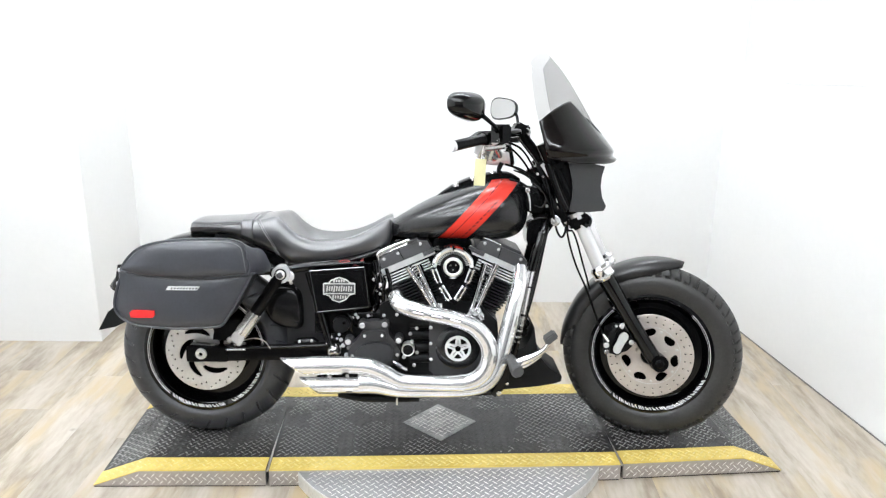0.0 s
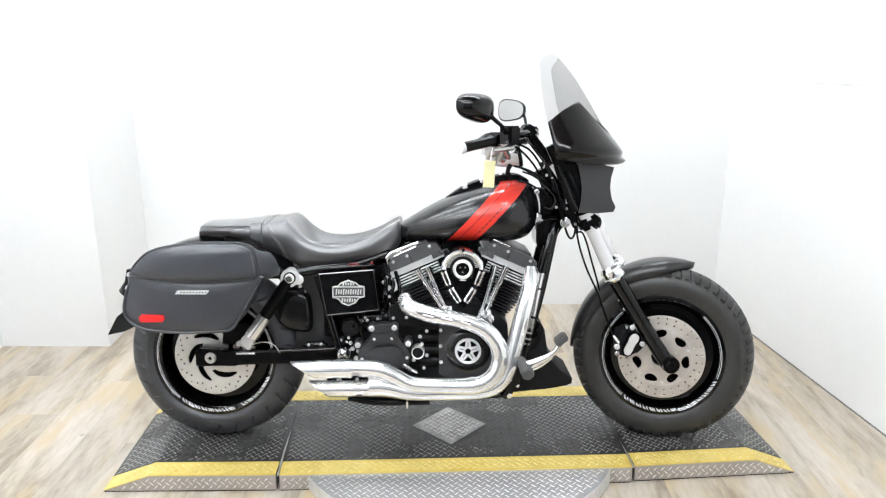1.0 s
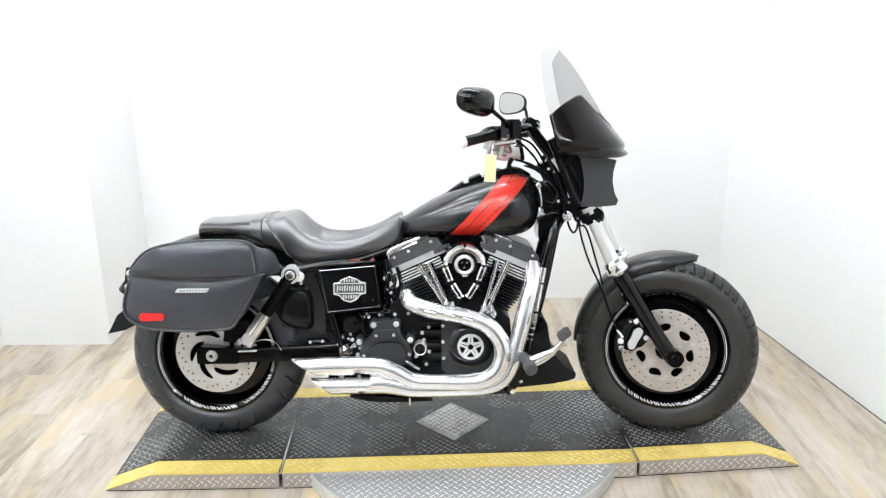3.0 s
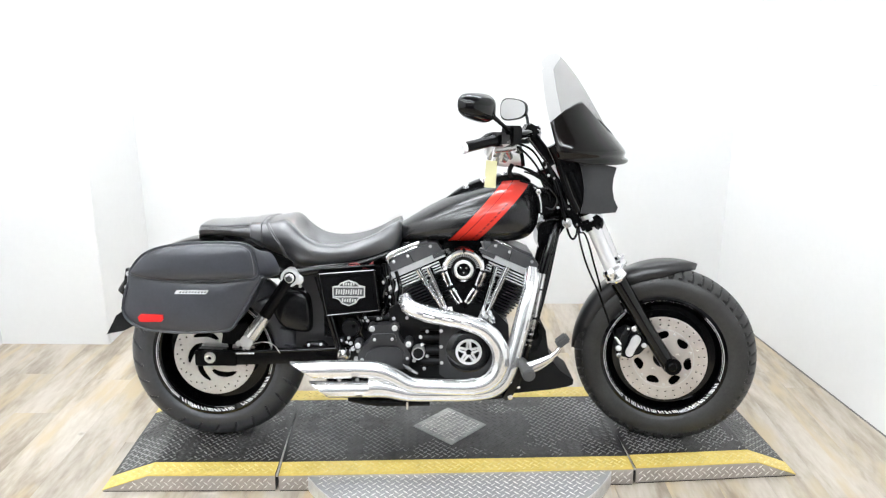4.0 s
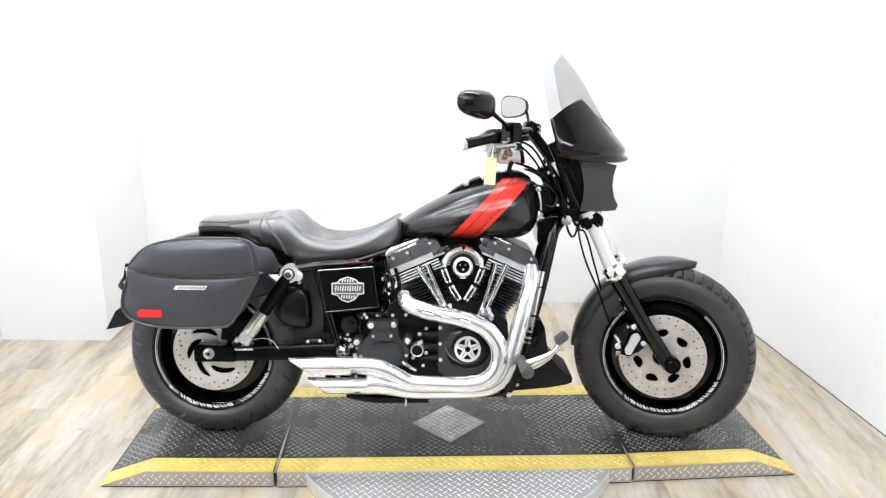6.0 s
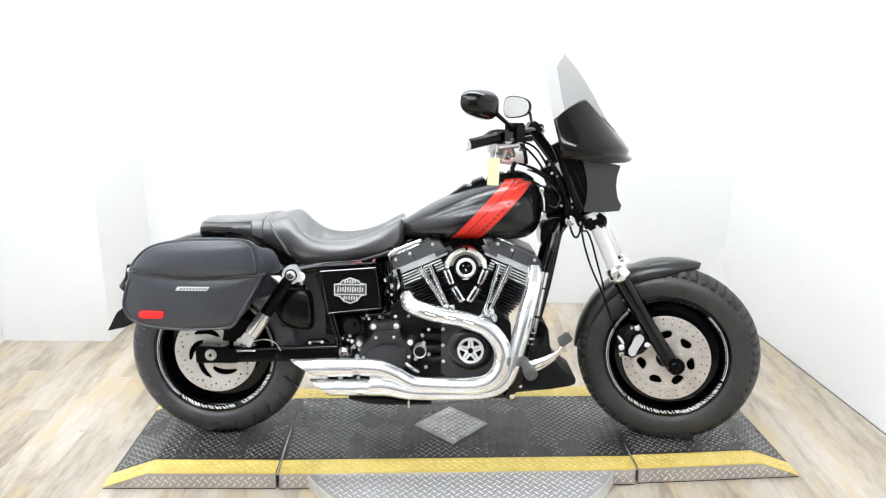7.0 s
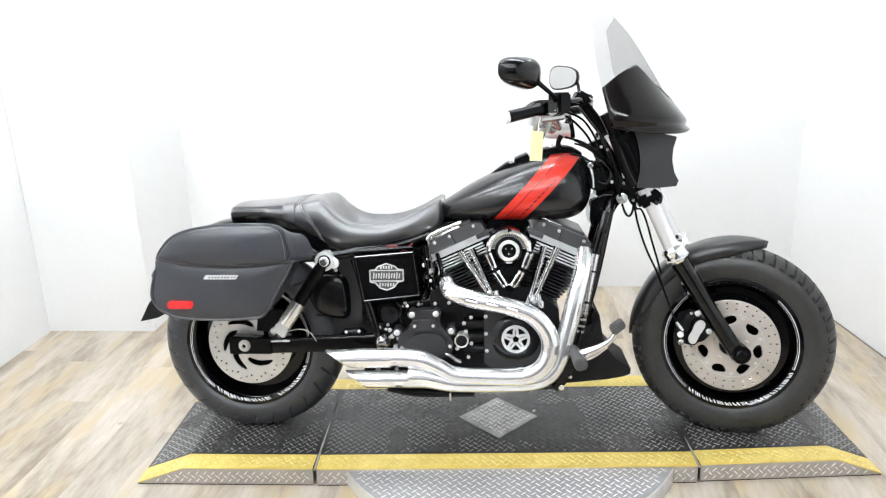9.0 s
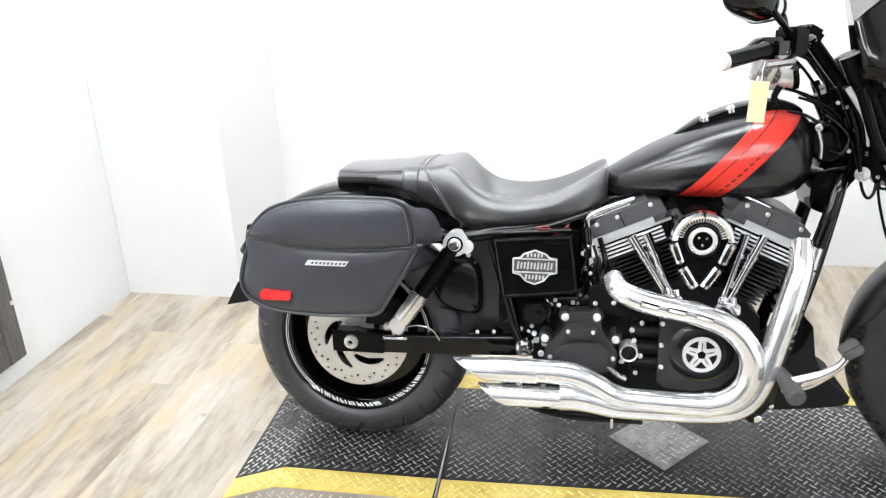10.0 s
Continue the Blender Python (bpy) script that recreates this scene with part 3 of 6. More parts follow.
def fender(name, c, R, half, a0, a1, material, label, lip=0.03, blunt=False):
    bm = bmesh.new()
    rows = []
    n = 40
    for i in range(n + 1):
        t = a0 + (a1 - a0) * i / n
        taper = 1 - (0.3 if blunt else 0.92) * max(0, 1 - min(i, n - i) / 11) ** 2.2
        row = []
        for j in range(13):
            u = -1 + 2 * j / 12
            r = R - lip * abs(u) ** 3.2 * (0.35 + 0.65 * taper)
            row.append(bm.verts.new((c[0] + r * math.cos(t), c[1] + half * taper * math.sin(u * math.pi / 2), c[2] + r * math.sin(t))))
        rows.append(row)
    for a, b in zip(rows, rows[1:]):
        for j in range(12):
            bm.faces.new((a[j], a[j + 1], b[j + 1], b[j]))
    ob = part(name, bm, material, bike, label)
    mod = ob.modifiers.new("thickness", "SOLIDIFY")
    mod.thickness, mod.offset = 0.004, -1
    return ob


front_fender = fender("front_fender", (1.643, 0, 0.310), 0.348, 0.083, radians(75), radians(181), DENIM, "matt black front fender", 0.055)
front_fender.matrix_basis = STEER
fender("rear_fender", (0.008, 0, 0.317), 0.423, 0.105, radians(15), radians(147), REARF, "black bobbed rear fender", 0.055, True)


def simple(name, pts, r, material, label="", seg=12, parent=None, n=6, curve=True):
    bm = bmesh.new()
    tube(bm, pts, r, seg, n, curve=curve)
    return part(name, bm, material, parent or bike, label)


def plate(name, pts, y0, y1, material, label="", bevel=0.003, parent=None, rounded=0):
    bm = bmesh.new()
    if rounded:
        pts = [(p.x, p.z) for p in smooth_pts([(x, 0, z) for x, z in pts], rounded, True)]
    prism(bm, pts, y0, y1)
    return part(name, bm, material, parent or bike, label, bevel=bevel)


def bolt(c, r=0.007, h=0.006, material=ALLOY, name="bolt", parent=None, label=""):
    bm = bmesh.new()
    knob(bm, c, r, h, 12)
    return part(name, bm, material, parent or bike, label)


# fork
for s in (-1, 1):
    y = 0.112 * s
    fx = 0.0 if s < 0 else 0.052
    leg = simple("fork_slider", [(1.632 + fx, y, 0.285), (1.60 + fx, y, 0.333), (1.535 + fx, y, 0.435), (1.425 + fx, y, 0.612)], [0.026, 0.027, 0.026, 0.031], GLOSS, "gloss black fork slider", 16, curve=False)
    bm = bmesh.new()
    tube(bm, [(1.432 + fx, y, 0.600), (1.428 + fx, y, 0.607), (1.424 + fx, y, 0.614), (1.418 + fx, y, 0.624), (1.409 + fx, y, 0.638), (1.404 + fx, y, 0.646)], [0.033, 0.038, 0.036, 0.0345, 0.0375, 0.030], 20, curve=False)
    part("fork_cap", bm, CHROME, leg, "chrome fork cap")
    for k, r in ((0.0, 0.0385), (0.024, 0.0385)):
        bm = bmesh.new()
        rod(bm, (1.427 + fx - k * 0.5, y, 0.609 + k), (1.425 + fx - k * 0.5, y, 0.613 + k), r, 20)
        part("cap_ring", bm, ALLOY, leg, bevel=0.001)
    bm = bmesh.new()
    tube(bm, [(1.412 + fx, y, 0.632), (1.335 + fx, y, 0.80), (1.205 + fx, y, 1.06)], 0.0245, 16, curve=False)
    part("fork_tube", bm, ALLOY, bike, "chrome fork tube")
    bm = bmesh.new()
    tube(bm, [(1.318 + fx, y, 0.834), (1.20 + fx, y, 1.07)], 0.028, 16, curve=False)
    part("fork_cover", bm, SATIN, bike, "black upper fork cover")
    bm = bmesh.new()
    rod(bm, (1.632 + fx, y - 0.03, 0.296), (1.632 + fx, y + 0.02, 0.296), 0.030, 20)
    part("axle_clamp", bm, SATIN, leg, bevel=0.004)
bolt((1.628, -0.141, 0.298), 0.017, 0.012, SATIN, "axle_nut")
for z, x in ((0.80, 1.330), (0.985, 1.235)):
    bm = bmesh.new()
    box(bm, (x, 0, z), (0.075, 0.29, 0.04), Matrix.Rotation(radians(-27), 4, "Y"))
    part("fork_yoke", bm, SATIN, bike, "black fork yoke", bevel=0.01)
simple("steering_head", [(1.272, 0, 0.80), (1.185, 0, 0.985)], 0.036, SATIN, "black steering head", 18, curve=False)
# front caliper
cal = plate("brake_caliper", [(1.452, 0.405), (1.484, 0.420), (1.511, 0.413), (1.537, 0.392), (1.545, 0.364), (1.518, 0.336), (1.475, 0.322), (1.452, 0.328), (1.447, 0.365)], -0.116, -0.03, WRINKLE, "black brake caliper", 0.008, rounded=1)
plate("pad_cover_rim", [(1.461, 0.352), (1.463, 0.332), (1.476, 0.324), (1.492, 0.328), (1.504, 0.354), (1.521, 0.382), (1.522, 0.402), (1.508, 0.414), (1.492, 0.412), (1.478, 0.400), (1.472, 0.378)], -0.128, -0.114, GLOSS, "", 0.004, cal, 2)
plate("pad_cover", [(1.466, 0.354), (1.467, 0.337), (1.477, 0.330), (1.489, 0.333), (1.500, 0.358), (1.516, 0.385), (1.516, 0.399), (1.506, 0.408), (1.495, 0.406), (1.484, 0.395), (1.477, 0.374)], -0.132, -0.126, ALLOY, "bright pad cover", 0.002, cal, 2)
for x, z, r in ((1.493, 0.430, 0.0095), (1.530, 0.370, 0.0095), (1.441, 0.360, 0.0105), (1.473, 0.430, 0.005)):
    bolt((x, -0.124, z), r, 0.008, ALLOY, "bolt", cal)
bolt((1.444, -0.120, 0.334), 0.0095, 0.008, DULL, "banjo_bolt", cal)
for a, b in (((1.466, -0.11, 0.405), (1.482, -0.11, 0.430)), ((1.500, -0.112, 0.412), (1.493, -0.112, 0.430)), ((1.515, -0.112, 0.375), (1.530, -0.112, 0.370)), ((1.445, -0.112, 0.335), (1.443, -0.112, 0.362))):
    simple("caliper_lug", [a, b], 0.0115, WRINKLE, "", 12, cal, curve=False)
simple("hose_fitting", [(1.426, -0.13, 0.402), (1.436, -0.13, 0.389), (1.447, -0.13, 0.374)], [0.004, 0.005, 0.0045], ALLOY, "bright hose fitting", 10, cal, curve=False)
simple("brake_line", [(1.292, -0.10, 0.86), (1.288, -0.115, 0.79), (1.298, -0.12, 0.726), (1.326, -0.12, 0.642), (1.365, -0.125, 0.557), (1.405, -0.13, 0.451), (1.427, -0.13, 0.401)], 0.0034, SATIN, "black brake hose", 8)
simple("brake_line", [(1.288, -0.10, 0.82), (1.292, -0.12, 0.772), (1.309, -0.12, 0.765), (1.326, -0.12, 0.726), (1.345, -0.12, 0.661), (1.363, -0.12, 0.603), (1.376, -0.11, 0.56)], 0.0034, SATIN, "black brake hose", 8)
for x, z in ((1.452, 0.523), (1.471, 0.490)):
    bolt((x, -0.094, z), 0.0065, 0.006)
plate("fender_bracket", [(1.437, 0.550), (1.459, 0.543), (1.486, 0.485), (1.472, 0.472), (1.452, 0.505)], -0.092, -0.084, SATIN, "black fender bracket", 0.003)

# swing arm, axle
plate("swing_arm", [(-0.045, 0.345), (-0.03, 0.356), (0.12, 0.347), (0.30, 0.352), (0.50, 0.362), (0.50, 0.313), (0.30, 0.304), (0.12, 0.298), (-0.03, 0.292), (-0.045, 0.305)], -0.150, -0.115, GLOSS, "gloss black swing arm", 0.013)
plate("axle_block", [(-0.042, 0.350), (0.10, 0.346), (0.10, 0.296), (-0.042, 0.296)], -0.156, -0.150, SATIN, "black axle plate", 0.003, rounded=0)
bm = bmesh.new()
ring(bm, (0.010, -0.156, 0.325), [(0.0075, 0.0), (0.0075, -0.012), (0.0125, -0.013), (0.0135, -0.007), (0.0185, -0.006), (0.020, -0.003), (0.020, 0.0)], 28)
part("axle_nut", bm, STEEL, bike)
plate("swing_arm", [(-0.045, 0.345), (0.50, 0.362), (0.50, 0.313), (-0.045, 0.305)], 0.115, 0.150, GLOSS, "gloss black swing arm", 0.006)
# bright rod added for the reflected streak on the gloss arm
simple("arm_glint", [(0.062, -0.152, 0.338), (0.165, -0.152, 0.341)], [0.0035, 0.005], DULL, "dull alloy rod standing in for a highlight on the arm", 10, curve=False)
plate("arm_bracket", [(0.33, 0.362), (0.345, 0.376), (0.40, 0.38), (0.42, 0.366)], -0.15, -0.12, GLOSS, "black hose bracket", 0.003)
bolt((0.355, -0.15, 0.371), 0.005, 0.004)
bolt((0.398, -0.15, 0.374), 0.005, 0.004)
simple("arm_edge", [(0.11, -0.146, 0.3445), (0.30, -0.146, 0.349), (0.49, -0.146, 0.359)], 0.0065, GLOSS, "rounded gloss black arm edge", 12)
rc = plate("rear_caliper", [(0.04, 0.365), (0.05, 0.43), (0.13, 0.44), (0.17, 0.40), (0.17, 0.355)], -0.115, -0.06, SATIN, "black rear brake caliper", 0.006)
plate("torque_plate", [(-0.01, 0.40), (0.0, 0.455), (0.055, 0.46), (0.06, 0.40)], -0.088, -0.08, STEEL, "steel caliper bracket", 0.004)
for p in ((0.012, 0.42), (0.03, 0.44), (0.04, 0.405)):
    bolt((p[0], -0.088, p[1]), 0.006, 0.005, SATIN)

# shock
for s in (-1, 1):
    y = 0.195 * s
    sh = simple("shock_absorber", [(0.298, y, 0.607), (0.195, y, 0.455)], 0.021, SATIN, "black shock absorber with chrome ends", 18, curve=False)
    bm = bmesh.new()
    tube(bm, [(0.215, y, 0.485), (0.205, y, 0.47), (0.165, y, 0.412)], [0.022, 0.025, 0.024], 18, curve=False)
    part("lower_cover", bm, ALU, sh, "chrome lower cover")
    bm = bmesh.new()
    rod(bm, (0.155, y - 0.02, 0.400), (0.155, y + 0.02, 0.400), 0.022)
    part("lower_eye", bm, ALLOY, sh, bevel=0.003)
    bm = bmesh.new()
    rod(bm, (0.306, y - 0.012, 0.620), (0.306, y + 0.03, 0.620), 0.031, 24)
    part("upper_eye", bm, ALLOY, sh, "bright upper eye", bevel=0.003)
    if s < 0:
        bolt((0.306, y - 0.012, 0.620), 0.0125, 0.016, CHROME, "acorn_nut", sh)
        bolt((0.306, y - 0.012, 0.620), 0.021, 0.004, SATIN, "bush", sh)
        bolt((0.306, y - 0.014, 0.620), 0.0165, 0.006, STEEL, "washer", sh)
        bolt((0.333, y + 0.005, 0.612), 0.018, 0.01, ALLOY, "washer", sh)
        bolt((0.150, y + 0.03, 0.372), 0.013, 0.02, ALLOY, "bolt", sh)


# ---- saddlebag ----
def saddlebag():
    out = [(-0.204, 0.545), (-0.188, 0.608), (-0.165, 0.662), (0.06, 0.640), (0.240, 0.655), (0.228, 0.620), (0.192, 0.557), (0.156, 0.497), (0.140, 0.479), (0.112, 0.472), (0.0, 0.467), (-0.09, 0.471), (-0.150, 0.482), (-0.191, 0.508)]
    th = new("saddlebag")
    th.parent = bike
    th["label"] = "black leather saddlebag with stitched lid"
    bm = bmesh.new()
    cx, cz = 0.02, 0.56
    out2 = [(p.x, p.z) for p in smooth_pts([(x, 0, z) for x, z in out], 3, True)]
    loft(bm, [[(cx + (x - cx) * k, y, cz + (z - cz) * k) for x, z in out2] for y, k in ((-0.364, 0.12), (-0.363, 0.4), (-0.3605, 0.68), (-0.355, 0.88), (-0.349, 0.97), (-0.340, 1.0), (-0.19, 0.985))])
    part("body", bm, LEATHER, th, angle=60)
    lid = [(-0.172, 0.660), (-0.157, 0.689), (-0.123, 0.724), (-0.080, 0.744), (-0.02, 0.756), (0.06, 0.763), (0.16, 0.763), (0.203, 0.757), (0.225, 0.741), (0.234, 0.706), (0.239, 0.656), (0.19, 0.645), (0.06, 0.636), (-0.08, 0.640)]
    # the same edge further in, towards the seat
    inner = [(-0.160, 0.655), (-0.150, 0.672), (-0.122, 0.690), (-0.085, 0.702), (-0.03, 0.708), (0.06, 0.710), (0.15, 0.712), (0.212, 0.716), (0.248, 0.712), (0.270, 0.682), (0.276, 0.637), (0.20, 0.628), (0.06, 0.636), (-0.08, 0.640)]
    rows = []
    bm = bmesh.new()
    # the lid bulges out at the middle and wraps over the top towards the seat
    for y, k in ((-0.389, 0.12), (-0.388, 0.45), (-0.382, 0.75), (-0.373, 0.92), (-0.362, 0.985), (-0.346, 1.0)):
        cx, cz = 0.045, 0.698
        rows.append([(cx + (x - cx) * k, y, cz + (z - cz) * k) for x, z in lid])
    for y, t in ((-0.325, 0.32), (-0.295, 0.66), (-0.26, 0.9), (-0.235, 1.0)):
        rows.append([(p[0] + (q[0] - p[0]) * t, y, p[1] + (q[1] - p[1]) * t) for p, q in zip(lid, inner)])
    rows = [[tuple(v) for v in smooth_pts(r, 3, True)] for r in rows]
    loft(bm, rows)
    ld = part("lid", bm, LEATHER, th, "stitched leather lid", angle=60)
    piping = [(x, -0.363, z) for x, z in lid]
    bm = bmesh.new()
    tube(bm, piping + piping[:1], 0.0035, 8, 3)
    part("piping", bm, LEATHER, ld)
    seam = [(0.045 + (x - 0.045) * 0.95, -0.3745, 0.698 + (z - 0.698) * 0.90) for x, z in lid[1:11]]
    bm = bmesh.new()
    line = smooth_pts(seam, 22)
    for a, b in list(zip(line, line[1:]))[::2]:
        tube(bm, [a, b], 0.0008, 5, curve=False)
    part("stitching", bm, STITCH, ld, "grey stitching")
    bm = bmesh.new()
    tube(bm, [(x, -0.345, z) for x, z in ((-0.167, 0.655), (-0.19, 0.608), (-0.205, 0.545), (-0.191, 0.506), (-0.15, 0.481), (-0.09, 0.470), (0.0, 0.466), (0.112, 0.471), (0.140, 0.478), (0.157, 0.497), (0.193, 0.557), (0.230, 0.620), (0.242, 0.648))], 0.005, 8, 4)
    part("piping", bm, LEATHER, th, "leather edge piping")
    bm = bmesh.new()
    prism(bm, [(-0.145, 0.506), (-0.075, 0.506), (-0.068, 0.514), (-0.070, 0.530), (-0.138, 0.532), (-0.149, 0.522)], -0.370, -0.345)
    part("reflector", bm, REDLENS, th, "red plastic reflector", bevel=0.003)
    bm = bmesh.new()
    prism(bm, [(-0.030, 0.597), (0.070, 0.597), (0.079, 0.609), (-0.022, 0.609)], -0.367, -0.355)
    part("badge_bar", bm, BADGE, th, "bare metal bar", bevel=0.001)
    for i in range(9):
        x = -0.014 + 0.0098 * i
        bm = bmesh.new()
        prism(bm, [(x, 0.6005), (x + 0.0052, 0.6005), (x + 0.0082, 0.6055), (x + 0.003, 0.6055)], -0.3678, -0.3665)
        part("lettering_bar", bm, PAD, th, smooth=False)
    return th


saddlebag()
plate("plate_bracket", [(-0.372, 0.392), (-0.335, 0.46), (-0.28, 0.50), (-0.26, 0.43), (-0.31, 0.405)], -0.10, 0.10, GLOSS, "black number plate bracket", 0.006)
simple("tail_pipe_clip", [(-0.25, -0.12, 0.60), (-0.235, -0.12, 0.56)], 0.014, CHROME, "chrome stay")


# ---- seat ----
def seat():
    # x, half width, top of the crown, top of the side roll, bottom
    rows = smooth_table([
        (-0.040, 0.062, 0.752, 0.749, 0.743),
        (-0.031, 0.090, 0.783, 0.778, 0.745),
        (-0.005, 0.104, 0.792, 0.785, 0.748),
        (0.06, 0.118, 0.794, 0.786, 0.750),
        (0.11, 0.127, 0.798, 0.790, 0.745),
        (0.155, 0.134, 0.801, 0.793, 0.733),
        (0.19, 0.140, 0.804, 0.795, 0.716),
        (0.235, 0.146, 0.808, 0.800, 0.695),
        (0.275, 0.150, 0.812, 0.808, 0.680),
        (0.300, 0.153, 0.790, 0.796, 0.662),
        (0.335, 0.156, 0.732, 0.762, 0.642),
        (0.385, 0.158, 0.690, 0.734, 0.638),
        (0.46, 0.156, 0.684, 0.726, 0.646),
        (0.53, 0.148, 0.696, 0.737, 0.658),
        (0.59, 0.132, 0.726, 0.760, 0.668),
        (0.64, 0.110, 0.764, 0.788, 0.686),
        (0.668, 0.095, 0.788, 0.800, 0.712),
        (0.676, 0.080, 0.780, 0.785, 0.73)], 6)
    sec = []
    for x, w, crown, roll, bot in rows:
        s = []
        pts = [(-0.80, bot), (-0.97, bot + (roll - bot) * 0.25), (-1.0, bot + (roll - bot) * 0.55), (-0.97, roll - 0.016), (-0.88, roll - 0.002), (-0.76, roll + 0.001), (-0.58, roll * 0.5 + crown * 0.5), (-0.3, crown), (0, crown)]
        full = pts + [(-u, z) for u, z in reversed(pts[:-1])]
        sec.append([(x, u * w, z) for u, z in full])
    th = new("seat")
    th.parent = bike
    th["label"] = "black stitched vinyl two-up seat"
    bm = bmesh.new()
    loft(bm, sec)
    cover = part("cover", bm, VINYL, th, angle=70)
    # strap across the pad and the slanted welt behind the rider's hump
    strap = []
    for x in (0.158, 0.161, 0.180, 0.198, 0.201):
        w, crown, roll, bot = lerp_table(x, rows)
        g = 0.0 if x in (0.158, 0.201) else 0.0035
        pts = [(-0.80, bot - g), (-0.98, bot + (roll - bot) * 0.25), (-1.0, bot + (roll - bot) * 0.55), (-0.97, roll - 0.016 + g), (-0.88, roll - 0.002 + g), (-0.76, roll + 0.001 + g), (-0.58, roll * 0.5 + crown * 0.5 + g), (-0.3, crown + g), (0, crown + g)]
        strap.append([(x, u * (w + g), z) for u, z in pts + [(-u, z) for u, z in reversed(pts[:-1])]])
    bm = bmesh.new()
    loft(bm, strap)
    part("strap", bm, VINYL, th, "black vinyl strap", angle=40)
    for top, foot in ((0.213, 0.282), (0.222, 0.291)):
        line = []
        for k, (f, q) in enumerate(((-0.84, 0.0), (-1.0, 0.30), (-1.008, 0.55), (-0.975, 0.9), (-0.80, 1.02), (-0.45, 1.0), (-0.2, 1.0), (0.2, 1.0), (0.6, 1.0))):
            x = foot + (top - foot) * min(1.0, k / 3.4)
            w, crown, roll, bot = lerp_table(x, rows)
            z = bot + (roll - bot) * q if k < 5 else (roll * 0.5 + crown * 0.5 + 0.002 if k in (5, 8) else crown + 0.002)
            line.append((x, f * w, z))
        bm = bmesh.new()
        tube(bm, line, 0.0032 if top < 0.22 else 0.0009, 8, 4)
        part("welt" if top < 0.22 else "stitching", bm, VINYL if top < 0.22 else STITCH, th)
    for f, dz in ((-0.90, 0.0005), (-0.86, 0.0015)):
        pts = []
        for x, w, crown, roll, bot in rows:
            if 0.28 < x < 0.66:
                pts.append((x, f * w, roll + dz))
        bm = bmesh.new()
        for a, b in list(zip(pts, pts[1:]))[::1]:
            tube(bm, [a, tuple(p + (q - p) * 0.6 for p, q in zip(a, b))], 0.0009, 5, curve=False)
        part("stitching", bm, STITCH, th, "grey stitching")
    # two rows of stitching and a piped edge round the pillion pad
    for f, q, r, step in ((-0.985, 0.72, 0.0009, 0.6), (-0.93, 0.985, 0.0009, 0.6), (-0.955, 0.92, 0.0026, 1.0)):
        pts = [(x, f * w, bot + (roll - bot) * q) for x, w, crown, roll, bot in rows if -0.02 < x < 0.156]
        bm = bmesh.new()
        if step == 1.0:
            tube(bm, pts, r, 7, 2)
            part("piping", bm, VINYL, th)
            continue
        for a, b in zip(pts, pts[1:]):
            tube(bm, [a, tuple(p + (q2 - p) * step for p, q2 in zip(a, b))], r, 5, curve=False)
        part("stitching", bm, STITCH, th, "grey stitching")


seat()
plate("seat_tongue", [(0.06, 0.745), (0.20, 0.70), (0.30, 0.66), (0.30, 0.63), (0.18, 0.67), (0.05, 0.72)], -0.10, 0.10, SATIN, "black seat base", 0.006)


# ---- tank ----
def tank_material():
    """Matt black with a red diagonal stripe, thin dark lines and plain dark bars on it."""
    m = mat("matt black tank with red stripe", (0.0065, 0.0065, 0.0075), 0.22, var=0.1, bump=0.03, bump_scale=500, spec=0.6)
    n, l = m.node_tree.nodes, m.node_tree.links
    b = n["Principled BSDF"]
    base = b.inputs["Base Color"].links[0].from_socket
    tc, sep = n.new("ShaderNodeTexCoord"), n.new("ShaderNodeSeparateXYZ")
    l.new(tc.outputs["Object"], sep.inputs[0])

    def math_node(op, a, c):
        q = n.new("ShaderNodeMath")
        q.operation = op
        for i, s in enumerate((a, c)):
            if isinstance(s, (int, float)):
                q.inputs[i].default_value = s
            else:
                l.new(s, q.inputs[i])
        return q.outputs[0]

    # across the stripe: q = x - slope * (z - z0); along it: z
    slope = 0.93
    q = math_node("SUBTRACT", sep.outputs["X"], math_node("MULTIPLY", math_node("SUBTRACT", sep.outputs["Z"], 0.731), slope))

    def band(lo, hi):
        return math_node("MULTIPLY", math_node("GREATER_THAN", q, lo), math_node("LESS_THAN", q, hi))

    red = band(0.836, 0.934)
    line = band(0.868, 0.871)
    cell = math_node("FRACT", math_node("MULTIPLY", sep.outputs["Z"], 76.0), 0)
    bars = math_node("MULTIPLY", math_node("MULTIPLY", band(0.909, 0.9165), math_node("GREATER_THAN", cell, 0.35)),
                     math_node("MULTIPLY", math_node("GREATER_THAN", sep.outputs["Z"], 0.745), math_node("LESS_THAN", sep.outputs["Z"], 0.875)))
    dark = math_node("MAXIMUM", math_node("MULTIPLY", bars, 0.8), line)
    paint = n.new("ShaderNodeMix")
    paint.data_type = "RGBA"
    paint.inputs[6].default_value, paint.inputs[7].default_value = (0.56, 0.030, 0.018, 1), (0.05, 0.01, 0.01, 1)
    l.new(dark, paint.inputs[0])
    mix = n.new("ShaderNodeMix")
    mix.data_type = "RGBA"
    l.new(red, mix.inputs[0])
    l.new(base, mix.inputs[6])
    l.new(paint.outputs[2], mix.inputs[7])
    l.new(mix.outputs[2], b.inputs["Base Color"])
    return m


